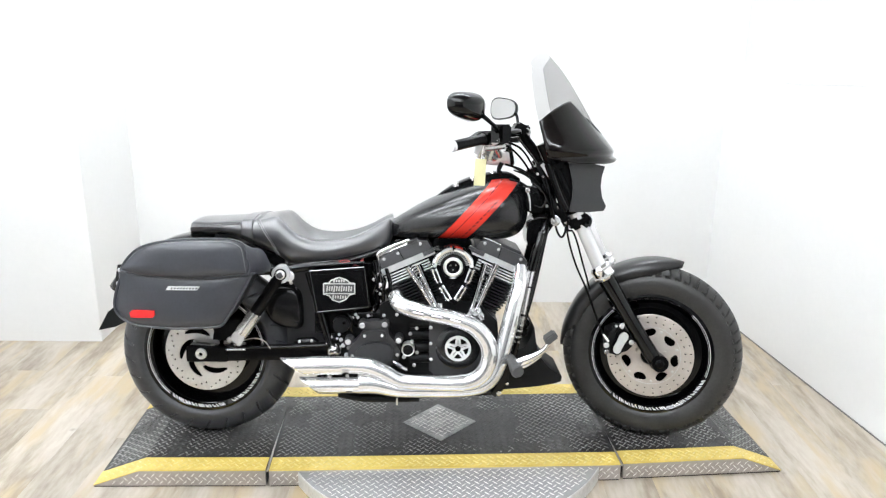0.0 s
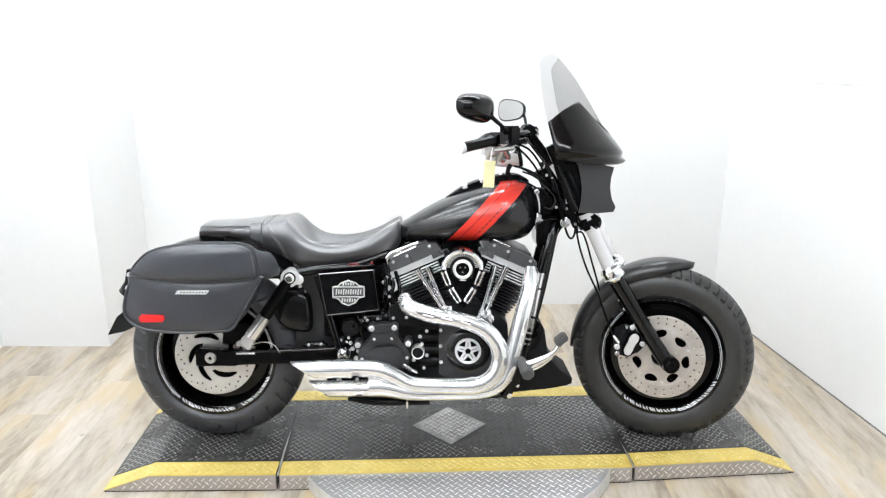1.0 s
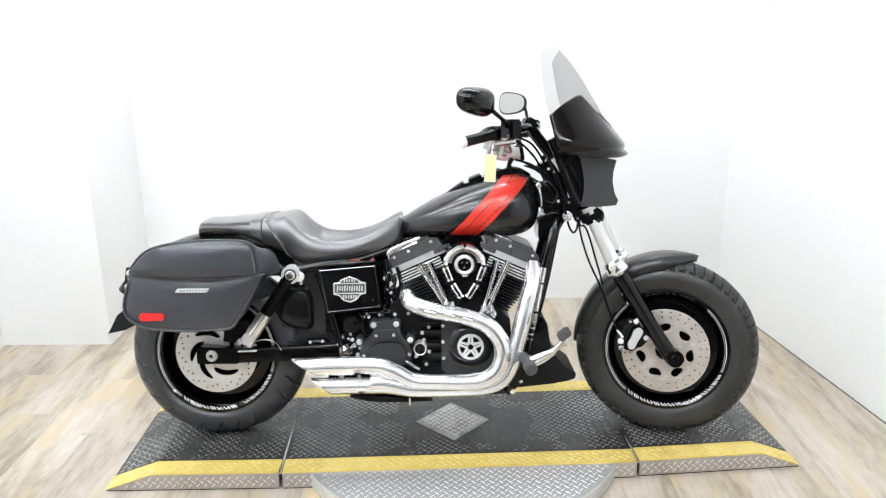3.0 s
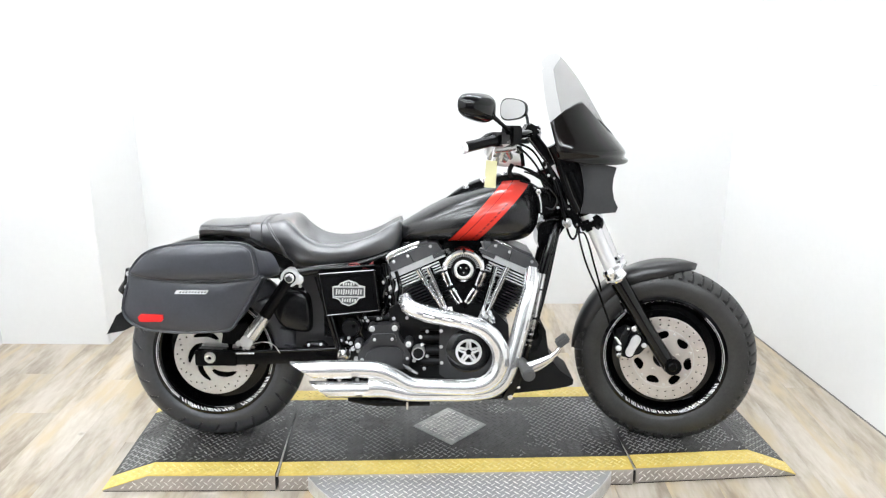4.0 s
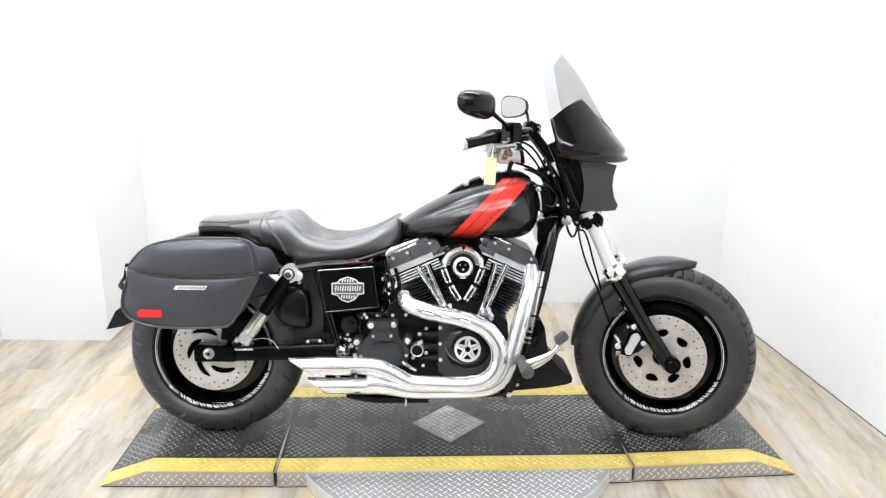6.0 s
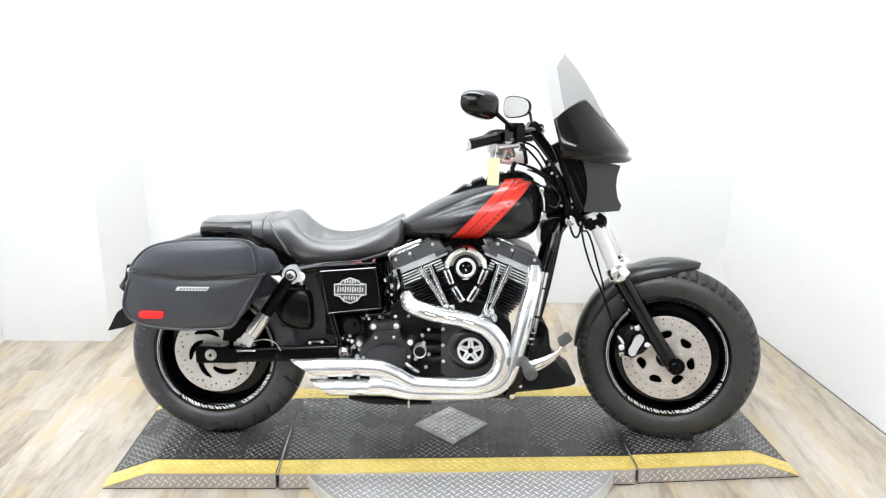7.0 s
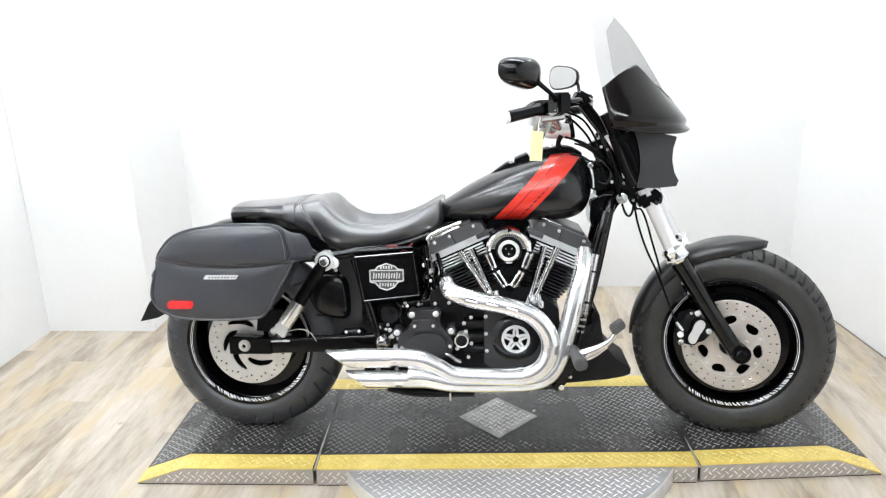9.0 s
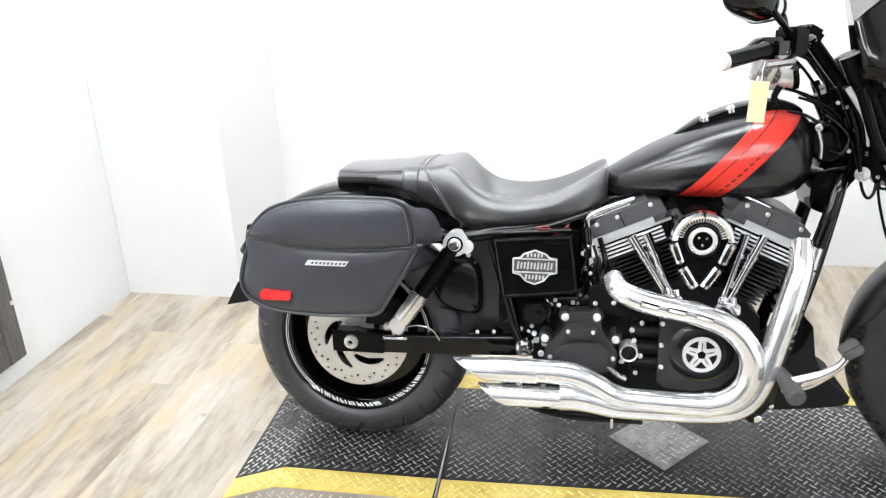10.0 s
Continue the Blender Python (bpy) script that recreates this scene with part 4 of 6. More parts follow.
def tank():
    # x, half width, top, bottom, height of the widest line
    rows = smooth_table([
        (0.650, 0.020, 0.766, 0.748, 0.757),
        (0.660, 0.048, 0.778, 0.735, 0.754),
        (0.70, 0.082, 0.803, 0.727, 0.762),
        (0.77, 0.115, 0.845, 0.727, 0.780),
        (0.85, 0.140, 0.884, 0.727, 0.797),
        (0.93, 0.154, 0.916, 0.727, 0.812),
        (1.01, 0.160, 0.938, 0.726, 0.825),
        (1.07, 0.152, 0.946, 0.728, 0.835),
        (1.115, 0.132, 0.940, 0.740, 0.840),
        (1.143, 0.100, 0.922, 0.765, 0.842),
        (1.158, 0.055, 0.893, 0.800, 0.845)], 6)
    sec = []
    for x, w, top, bot, mid in rows:
        s = []
        for i in range(28):
            a = 2 * math.pi * (i + 0.5) / 28
            cy, cz = math.cos(a), math.sin(a)
            e = 0.8 if cz > 0 else 0.5
            y = w * math.copysign(abs(cy) ** (0.85 if cz > 0 else 0.62), cy)
            z = mid + (top - mid) * abs(cz) ** 1.0 if cz > 0 else mid - (mid - bot) * abs(cz) ** 0.72
            s.append((x, y, z))
        sec.append(s)
    bm = bmesh.new()
    loft(bm, sec)
    th = part("fuel_tank", bm, tank_material(), bike, "matt black fuel tank with a red diagonal stripe", angle=80)
    bm = bmesh.new()
    rows2 = smooth_table([(0.835, 0.010, 0.878), (0.86, 0.028, 0.896), (0.90, 0.040, 0.921), (0.96, 0.046, 0.946), (1.02, 0.048, 0.961), (1.07, 0.046, 0.966), (1.105, 0.042, 0.958), (1.13, 0.03, 0.942)], 5)
    sec = []
    for x, w, z in rows2:
        sec.append([(x, -w, z - 0.03), (x, -w, z - 0.004), (x, -w * 0.8, z), (x, w * 0.8, z), (x, w, z - 0.004), (x, w, z - 0.03)])
    loft(bm, sec)
    part("console", bm, SATIN, th, "black tank console")
    for x, y, z in ((0.905, -0.034, 0.914), (0.965, -0.036, 0.936), (1.035, -0.03, 0.953)):
        bm = bmesh.new()
        tube(bm, [(x, y, z), (x - 0.003, y * 1.02, z + 0.010), (x - 0.005, y * 1.03, z + 0.016)], [0.013, 0.012, 0.006], 20, curve=False)
        part("filler_cap", bm, CHROME, th, "chrome cap on the console", bevel=0.003)
    return th


tank()


# ---- engine ----
CRANK = (0.895, 0.33)
eng = new("engine")
eng.parent = bike
eng["label"] = "black and chrome air-cooled v-twin engine"


def tilt(a, p, side):
    """X, Z of a point a along the cylinder and p across it; side -1 rear, 1 front."""
    t = radians(23.5)
    return (CRANK[0] + side * (a * math.sin(t)) + p * math.cos(t), CRANK[1] + a * math.cos(t) - side * p * math.sin(t))


plate("crankcase", [(0.66, 0.26), (0.66, 0.44), (0.74, 0.50), (0.86, 0.53), (0.98, 0.52), (1.05, 0.45), (1.06, 0.33), (1.02, 0.24), (0.93, 0.215), (0.72, 0.215)], -0.155, 0.155, WRINKLE, "black crankcase", 0.012, eng)
plate("gearbox", [(0.50, 0.30), (0.50, 0.42), (0.56, 0.50), (0.68, 0.50), (0.72, 0.40), (0.72, 0.24), (0.56, 0.24)], -0.15, 0.15, WRINKLE, "black gearbox case", 0.012, eng)
plate("sump", [(0.55, 0.175), (0.55, 0.23), (1.05, 0.23), (1.05, 0.185), (0.9, 0.17)], -0.12, 0.12, SATIN, "black lower frame and sump", 0.008, eng)
for side in (-1, 1):
    w0, w1 = (-0.112, 0.078) if side < 0 else (-0.078, 0.112)
    cyl = new("cylinder")
    cyl.parent = eng
    bm = bmesh.new()
    prism(bm, [tilt(0.14, w0 + 0.045, side), tilt(0.31, w0 + 0.03, side), tilt(0.31, w1 - 0.03, side), tilt(0.14, w1 - 0.045, side)], -0.085, 0.085)
    part("barrel", bm, SATIN, cyl)
    for i in range(14):
        a = 0.165 + 0.0112 * i
        k = 0.028 * max(0, 1 - i / 7)
        bm = bmesh.new()
        prism(bm, [tilt(a, w0 + 0.012 + k, side), tilt(a + 0.0042, w0 + 0.012 + k, side), tilt(a + 0.0042, w1 - 0.008 - k, side), tilt(a, w1 - 0.008 - k, side)], -0.118, 0.118)
        part("fin", bm, FINM, cyl, bevel=0.0012)
    # head: black core, bright machined fin edges
    bm = bmesh.new()
    prism(bm, [tilt(0.308, w0 + 0.006, side), tilt(0.350, w0, side), tilt(0.350, w1, side), tilt(0.308, w1 - 0.006, side)], -0.120, 0.120)
    part("cylinder_head", bm, SATIN, cyl)
    for i in range(4):
        a = 0.309 + 0.0098 * i
        bm = bmesh.new()
        f0, f1 = (w0 - 0.002, w1 - 0.024) if side < 0 else (w0 + 0.024, w1 + 0.002)
        prism(bm, [tilt(a, f0, side), tilt(a + 0.0045, f0, side), tilt(a + 0.0045, f1, side), tilt(a, f1, side)], -0.126, 0.126)
        part("head_fin", bm, BADGE, cyl, "bright machined head fin", bevel=0.001)
    bm = bmesh.new()
    prism(bm, [tilt(0.350, w0 - 0.004, side), tilt(0.371, w0 - 0.004, side), tilt(0.371, w1 + 0.004, side), tilt(0.350, w1 + 0.004, side)], -0.130, 0.130)
    part("rocker_base", bm, CASTGREY, cyl, "grey cast rocker base", bevel=0.003)
    # polished end of the base towards the middle of the engine
    e0, e1 = (w1 - 0.035, w1 + 0.026) if side < 0 else (w0 - 0.026, w0 + 0.035)
    bm = bmesh.new()
    prism(bm, [tilt(0.358, e0, side), tilt(0.374, e0, side), tilt(0.374, e1, side), tilt(0.358, e1, side)], -0.134, -0.09)
    part("rocker_end", bm, CHROME, cyl, "polished end of the rocker base", bevel=0.004)
    s = -side
    bm = bmesh.new()
    out = [(0.3715, w0), (0.402, w0 + 0.004), (0.414, w0 + 0.03), (0.414, w1 - 0.03), (0.402, w1 - 0.004), (0.3715, w1)]
    prism(bm, [tilt(a, p, side) for a, p in out], -0.124, 0.124)
    rk = part("rocker_cover", bm, ROCKER, cyl, "black wrinkle rocker cover", bevel=0.006)
    bm = bmesh.new()
    prism(bm, [tilt(0.404, w0 + 0.03, side), tilt(0.424, w0 + 0.036, side), tilt(0.424, w1 - 0.036, side), tilt(0.404, w1 - 0.03, side)], -0.105, 0.105)
    part("rocker_top", bm, ROCKER, cyl, bevel=0.006)
    for p in (w0 + 0.022, w0 + 0.075, w1 - 0.03):
        x, z = tilt(0.402, p, side)
        bolt((x, -0.122, z), 0.0058, 0.006, ALLOY, "bolt", cyl)
    # parting line across the cover
    p = (w0 + w1) / 2 - 0.01
    a, b = tilt(0.373, p, side), tilt(0.412, p - 0.004, side)
    bm = bmesh.new()
    tube(bm, [(a[0], -0.1242, a[1]), (b[0], -0.1236, b[1])], 0.0011, 6, curve=False)
    part("parting_line", bm, GLOSS, cyl)
    # chrome edge along the top of the cover
    bm = bmesh.new()
    a, b = tilt(0.418, w0 + 0.01, side), tilt(0.418, (w0 + w1) / 2 + 0.02 * -side, side)
    tube(bm, [(a[0], -0.112, a[1]), (b[0], -0.112, b[1])], 0.005, 8, curve=False)
    part("rocker_trim", bm, CHROME, cyl)
for a, b in (((0.736, 0.640), (0.826, 0.498)), ((0.772, 0.648), (0.838, 0.500)), ((1.004, 0.654), (0.962, 0.497)), ((1.046, 0.652), (0.975, 0.487))):
    tb = simple("pushrod_tube", [(a[0], -0.140, a[1]), (a[0] + (b[0] - a[0]) * 0.55, -0.143, a[1] + (b[1] - a[1]) * 0.55), (b[0], -0.147, b[1])], [0.0125, 0.0105, 0.0105], CHROME, "chrome pushrod tube", 12, eng, curve=False)
    bm = bmesh.new()
    q = (a[0] + (b[0] - a[0]) * 0.3, -0.141, a[1] + (b[1] - a[1]) * 0.3)
    e = (a[0] + (b[0] - a[0]) * 0.36, -0.141, a[1] + (b[1] - a[1]) * 0.36)
    rod(bm, q, e, 0.0145)
    part("collar", bm, CHROME, tb)
for c in ((0.836, 0.482), (0.972, 0.468)):
    bm = bmesh.new()
    box(bm, (c[0], -0.145, c[1]), (0.060, 0.05, 0.032))
    lb = part("lifter_block", bm, CHROME, eng, "chrome lifter block", bevel=0.006)
    for dx in (-0.022, 0.0, 0.022):
        bolt((c[0] + dx, -0.17, c[1] + 0.012), 0.0055, 0.006, ALLOY, "bolt", lb)
    for dx in (-0.011, 0.011):
        bm = bmesh.new()
        tube(bm, [(c[0] + dx, -0.147, c[1] + 0.012), (c[0] + dx * 0.9, -0.146, c[1] + 0.030)], [0.0155, 0.0135], 14, curve=False)
        part("seal_cup", bm, CHROME, lb)
plate("cam_cover", [(0.812, 0.285), (0.812, 0.478), (0.83, 0.49), (0.90, 0.485), (0.965, 0.462), (1.0, 0.42), (1.008, 0.365), (0.995, 0.315), (0.96, 0.28), (0.90, 0.265), (0.83, 0.27)], -0.200, -0.15, GRAPHITE, "black cam cover", 0.008, eng)
bm = bmesh.new()
ring(bm, (0.912, -0.2, 0.368), [(0.0001, -0.012), (0.046, -0.0115), (0.058, -0.010), (0.068, -0.006), (0.077, 0.0)], 64, closed=False)
part("cam_cover_dome", bm, GLOSSY, eng, "gloss black cam cover dome")
badge = new("cover_badge")
badge.parent = eng
badge["label"] = "round chrome badge with a dark star"
bm = bmesh.new()
ring(bm, (0.912, -0.212, 0.368), [(0.0365, 0.0), (0.0365, -0.004), (0.045, -0.004), (0.045, 0.0)], 40)
part("badge_ring", bm, BADGE, badge)
bm = bmesh.new()
ring(bm, (0.912, -0.212, 0.368), [(0.0001, -0.0008), (0.039, -0.0008), (0.039, 0.0)], 40, closed=False)
part("badge_ground", bm, GLOSS, badge, "gloss black badge ground")
bm = bmesh.new()
star = []
for i in range(10):
    a, r = radians(90 + 36 * i), 0.040 if i % 2 == 0 else 0.0175
    for da in ((-0.19, 0.19) if i % 2 == 0 else (0.0,)):
        star.append((0.912 + r * math.cos(a + da), 0.368 + r * math.sin(a + da)))
prism(bm, star, -0.2155, -0.2115)
part("badge_star", bm, BADGE, badge, bevel=0.0008)
for i in range(5):
    a = radians(90 + 72 * i)
    bm = bmesh.new()
    tube(bm, [(0.912 + 0.013 * math.cos(a), -0.2157, 0.368 + 0.013 * math.sin(a)), (0.912 + 0.030 * math.cos(a), -0.2157, 0.368 + 0.030 * math.sin(a))], 0.0011, 6, curve=False)
    part("badge_slit", bm, GLOSS, badge)
bm = bmesh.new()
prism(bm, [(0.912 + 0.011 * math.cos(radians(90 + 72 * i)), 0.368 + 0.011 * math.sin(radians(90 + 72 * i))) for i in range(5)], -0.2165, -0.2150)
part("badge_centre", bm, SATIN, badge, "dark badge centre")
for x, z in ((0.818, 0.438), (0.818, 0.382), (0.82, 0.325), (0.957, 0.323)):
    bolt((x, -0.199, z), 0.0062, 0.006, ALLOY, "bolt", eng)
for i, z in enumerate((0.445, 0.405, 0.36, 0.32)):
    bm = bmesh.new()
    rod(bm, (0.745, -0.165, z), (0.82, -0.165, z), 0.018, 12)
    part("case_rib", bm, WRINKLE, eng)
for x, z in ((0.747, 0.412), (0.77, 0.345), (0.753, 0.385)):
    bolt((x, -0.185, z), 0.0065, 0.006, ALLOY, "bolt", eng)
tc = plate("gearbox_cover", [(0.536, 0.322), (0.536, 0.362), (0.560, 0.392), (0.580, 0.415), (0.588, 0.450), (0.610, 0.460), (0.645, 0.460), (0.668, 0.453), (0.674, 0.415), (0.694, 0.388), (0.711, 0.360), (0.709, 0.325), (0.690, 0.306), (0.630, 0.302), (0.556, 0.306)], -0.212, -0.15, GRAPHITE, "black gearbox side cover", 0.008, eng, 2)
plate("cover_boss", [(0.560, 0.330), (0.566, 0.362), (0.600, 0.383), (0.662, 0.385), (0.688, 0.366), (0.688, 0.334), (0.664, 0.314), (0.590, 0.310)], -0.224, -0.211, GRAPHITE, "", 0.006, tc, 3)
plate("cover_block", [(0.579, 0.400), (0.582, 0.424), (0.596, 0.430), (0.650, 0.432), (0.663, 0.424), (0.665, 0.402), (0.650, 0.396), (0.594, 0.394)], -0.222, -0.211, GRAPHITE, "", 0.006, tc, 2)
for x, z, r in ((0.583, 0.446, 0.010), (0.660, 0.449, 0.010), (0.534, 0.387, 0.010), (0.707, 0.393, 0.010), (0.592, 0.412, 0.0055), (0.652, 0.414, 0.0055), (0.548, 0.338, 0.006), (0.703, 0.343, 0.006)):
    bolt((x, -0.221 if r < 0.0057 else -0.208, z), r, 0.009, ALLOY, "bolt", tc)
    if r > 0.009:
        plate("bolt_lug", [(x + 0.016 * math.cos(0.7854 * i), z + 0.016 * math.sin(0.7854 * i)) for i in range(8)], -0.209, -0.15, GRAPHITE, "", 0.004, tc)
bm = bmesh.new()
ring(bm, (0.740, -0.205, 0.362), [(0.0185, 0.03), (0.0185, -0.012), (0.0218, -0.0135), (0.0225, -0.010), (0.0225, 0.03)], 28)
oc = part("oil_filler", bm, STEEL, eng, "chrome oil filler")
bm = bmesh.new()
knob(bm, (0.740, -0.213, 0.362), 0.0183, 0.004)
part("filler_plug", bm, WRINKLE, oc)
bm = bmesh.new()
box(bm, (0.740, -0.2165, 0.362), (0.006, 0.008, 0.028), Matrix.Rotation(radians(20), 4, "Y"))
part("plug_grip", bm, WRINKLE, oc, bevel=0.001)
simple("shift_shaft", [(0.69, -0.205, 0.318), (0.712, -0.21, 0.302), (0.735, -0.205, 0.288)], 0.008, CHROME, "chrome drain bolt", 10, eng)
plate("upper_gearbox", [(0.64, 0.45), (0.64, 0.51), (0.68, 0.535), (0.74, 0.52), (0.78, 0.49), (0.78, 0.44)], -0.18, 0.1, WRINKLE, "black upper gearbox case", 0.01, eng)
for x, z in ((0.655, 0.475), (0.70, 0.478)):
    bolt((x, -0.179, z), 0.006, 0.005, ALLOY, "bolt", eng)

plate("intake_manifold", [(0.83, 0.56), (0.80, 0.66), (0.83, 0.735), (0.95, 0.735), (0.98, 0.66), (0.95, 0.56)], -0.075, 0.075, SATIN, "black intake manifold", 0.01, eng)
# air cleaner
air = new("air_cleaner")
air.parent = eng
air["label"] = "teardrop air cleaner with chrome rails and black centre"
C = (0.892, 0.656)
body = [(C[0] + 0.064 * math.cos(radians(a)), C[1] + 0.064 * math.sin(radians(a))) for a in range(-25, 206, 11)] + [(0.878, 0.535), (0.896, 0.522), (0.912, 0.535)]
plate("backing", body, -0.222, -0.125, SATIN, "", 0.006, air)
bm = bmesh.new()
ring(bm, (C[0], -0.222, C[1]), [(0.0001, -0.010), (0.022, -0.012), (0.026, -0.016), (0.031, -0.016), (0.034, -0.01), (0.040, -0.012), (0.043, -0.006), (0.043, 0.0)], 40, closed=False)
part("centre_cap", bm, GLOSS, air, "gloss black centre cap")
bm = bmesh.new()
ring(bm, (C[0], -0.234, C[1]), [(0.0225, 0.0), (0.0225, -0.004), (0.0265, -0.006), (0.0325, -0.004), (0.0335, 0.0)], 40)
part("cap_ring", bm, STEEL, air, "worn steel ring round the cap")
for i in range(9):
    a = radians(200 + 17.5 * i)
    bm = bmesh.new()
    box(bm, (C[0] + 0.029 * math.cos(a), -0.2398, C[1] + 0.029 * math.sin(a)), (0.0035, 0.0012, 0.0028), Matrix.Rotation(-a, 4, "Y"))
    part("lettering_bar", bm, FADED, air)
for x, z in ((-0.009, 0.006), (0.009, 0.006), (0.0, -0.010)):
    bolt((C[0] + x, -0.233, C[1] + z), 0.0028, 0.0015, DULL, "screw", air)
for a0, a1 in ((88, 2), (178, 92)):
    bm = bmesh.new()
    ring(bm, (C[0], -0.222, C[1] - 0.002), [(0.053, 0.0), (0.053, -0.010), (0.056, -0.018), (0.063, -0.021), (0.069, -0.016), (0.072, 0.0)], 20, radians(a1), radians(a0))
    part("rail", bm, CHROME, air, "chrome rail")
for i in range(23):
    a = radians(8 + 7.45 * i)
    bm = bmesh.new()
    box(bm, (C[0] + 0.049 * math.cos(a), -0.226, C[1] + 0.049 * math.sin(a)), (0.011, 0.008, 0.0026), Matrix.Rotation(-a, 4, "Y"))
    part("louvre", bm, ALLOY, air)
for s in (-1, 1):
    for (x0, z0), (x1, z1) in (((0.064, 0.648), (0.046, 0.602)), ((0.040, 0.590), (0.011, 0.543))):
        bm = bmesh.new()
        tube(bm, [(C[0] + s * x0, -0.226, z0), (C[0] + s * x1, -0.226, z1)], [0.0135, 0.0120], 14, curve=False)
        rail = part("rail", bm, CHROME, air, "chrome rail", bevel=0.002)
        bm = bmesh.new()
        f = lambda k: (C[0] + s * (x0 + (x1 - x0) * k), -0.2365, z0 + (z1 - z0) * k)
        tube(bm, [f(0.16), f(0.84)], 0.0052, 8, curve=False)
        part("slot", bm, GLOSS, rail)
bolt((C[0], -0.222, C[1] + 0.066), 0.006, 0.014, SATIN, "bolt", air)

# ---- exhaust ----
ex = new("exhaust")
ex.parent = bike
ex["label"] = "chrome two-into-two exhaust with slash-cut ends"
bm = bmesh.new()
tube(bm, [(0.695, -0.20, 0.548), (0.715, -0.245, 0.528), (0.785, -0.262, 0.507), (0.89, -0.265, 0.487), (0.965, -0.265, 0.458), (1.012, -0.265, 0.400), (1.015, -0.265, 0.335), (0.985, -0.265, 0.285), (0.925, -0.265, 0.262), (0.80, -0.265, 0.262), (0.715, -0.265, 0.268), (0.655, -0.268, 0.300), (0.60, -0.27, 0.320), (0.50, -0.272, 0.324), (0.40, -0.272, 0.322)], [0.024, 0.027, 0.027, 0.027, 0.028, 0.029, 0.029, 0.029, 0.028, 0.026, 0.026, 0.028, 0.029, 0.029, 0.029], 20, 6)
p1 = part("rear_pipe", bm, HAZED, ex, "chrome rear exhaust pipe")
bm = bmesh.new()
tube(bm, [(1.128, -0.15, 0.64), (1.122, -0.19, 0.59), (1.103, -0.215, 0.52), (1.078, -0.225, 0.42), (1.05, -0.235, 0.32), (1.014, -0.245, 0.262), (0.95, -0.25, 0.238), (0.80, -0.252, 0.233), (0.71, -0.255, 0.236), (0.645, -0.258, 0.252), (0.605, -0.262, 0.260), (0.576, -0.264, 0.260)], [0.026, 0.028, 0.029, 0.029, 0.029, 0.029, 0.028, 0.028, 0.029, 0.034, 0.0375, 0.0385], 24, 6)
p2 = part("front_pipe", bm, HAZED, ex, "chrome front exhaust pipe")


def slash_end(pts, r, cut, name, back=0.035):
    """A muffler whose tail is cut on a slant; the inside is dark."""
    bm = bmesh.new()
    tube(bm, pts, r, 24, 5, curve=True)
    tail = Vector(pts[-1]) + Vector((back, 0, 0))
    bmesh.ops.bisect_plane(bm, geom=bm.verts[:] + bm.edges[:] + bm.faces[:], plane_co=tail + Vector((0.004, 0, 0)), plane_no=Vector(cut).normalized(), clear_outer=True)
    m = part(name, bm, HAZED, ex, "chrome slash-cut muffler")
    mod = m.modifiers.new("thickness", "SOLIDIFY")
    mod.thickness, mod.offset = 0.003, -1
    bm = bmesh.new()
    rs = [q - 0.0032 for q in r]
    tube(bm, pts, rs, 20, 5)
    g = bmesh.ops.bisect_plane(bm, geom=bm.verts[:] + bm.edges[:] + bm.faces[:], plane_co=tail + Vector((0.010, 0, 0)), plane_no=Vector(cut).normalized(), clear_outer=True)
    bmesh.ops.holes_fill(bm, edges=[q for q in g["geom_cut"] if isinstance(q, bmesh.types.BMEdge)])
    part("baffle", bm, SATIN, m, "dark muffler inside")
    return m


slash_end([(0.52, -0.272, 0.321), (0.45, -0.272, 0.320), (0.40, -0.273, 0.320), (0.352, -0.274, 0.319), (0.26, -0.274, 0.319)], [0.0295, 0.0295, 0.0295, 0.0295, 0.0295], (-0.60, -0.12, -0.90), "muffler", 0.092)
slash_end([(0.60, -0.260, 0.250), (0.54, -0.260, 0.250), (0.47, -0.260, 0.249), (0.40, -0.260, 0.248), (0.33, -0.260, 0.248)], [0.0285, 0.0285, 0.0285, 0.029, 0.029], (-0.62, -0.10, -0.78), "muffler", 0.075)
bm = bmesh.new()
rod(bm, (0.917, -0.265, 0.262), (0.933, -0.265, 0.262), 0.031, 22)
part("clamp", bm, HAZED, ex, bevel=0.002)
# small clips that hold the shields
for x, y, z in ((0.535, -0.300, 0.312), (0.545, -0.287, 0.243)):
    bm = bmesh.new()
    box(bm, (x, y, z), (0.026, 0.006, 0.012))
    clip = part("shield_clip", bm, CHROME, ex, "chrome shield clip", bevel=0.002)
    bm = bmesh.new()
    box(bm, (x, y - 0.0032, z - 0.0065), (0.020, 0.003, 0.0022))
    part("clip_slot", bm, SATIN, clip)
# slots in the heat shield
for a, b in (((0.758, 0.514), (0.798, 0.506)), ((0.820, 0.503), (0.860, 0.496)), ((0.882, 0.491), (0.920, 0.481))):
    bm = bmesh.new()
    tube(bm, [(a[0], -0.2872, a[1]), (b[0], -0.2880, b[1])], 0.0070, 12, curve=False)
    s = part("shield_slot", bm, SATIN, p1, "slot in the heat shield")
    bm = bmesh.new()
    tube(bm, [(a[0] + 0.001, -0.2908, a[1]), (b[0] - 0.001, -0.2916, b[1])], 0.0046, 10, curve=False)
    part("slot_floor", bm, STEEL, s, "chrome inside the slot")
simple("exhaust_bracket", [(0.56, -0.24, 0.27), (0.50, -0.24, 0.285), (0.44, -0.235, 0.28)], 0.014, GLOSS, "black exhaust bracket")
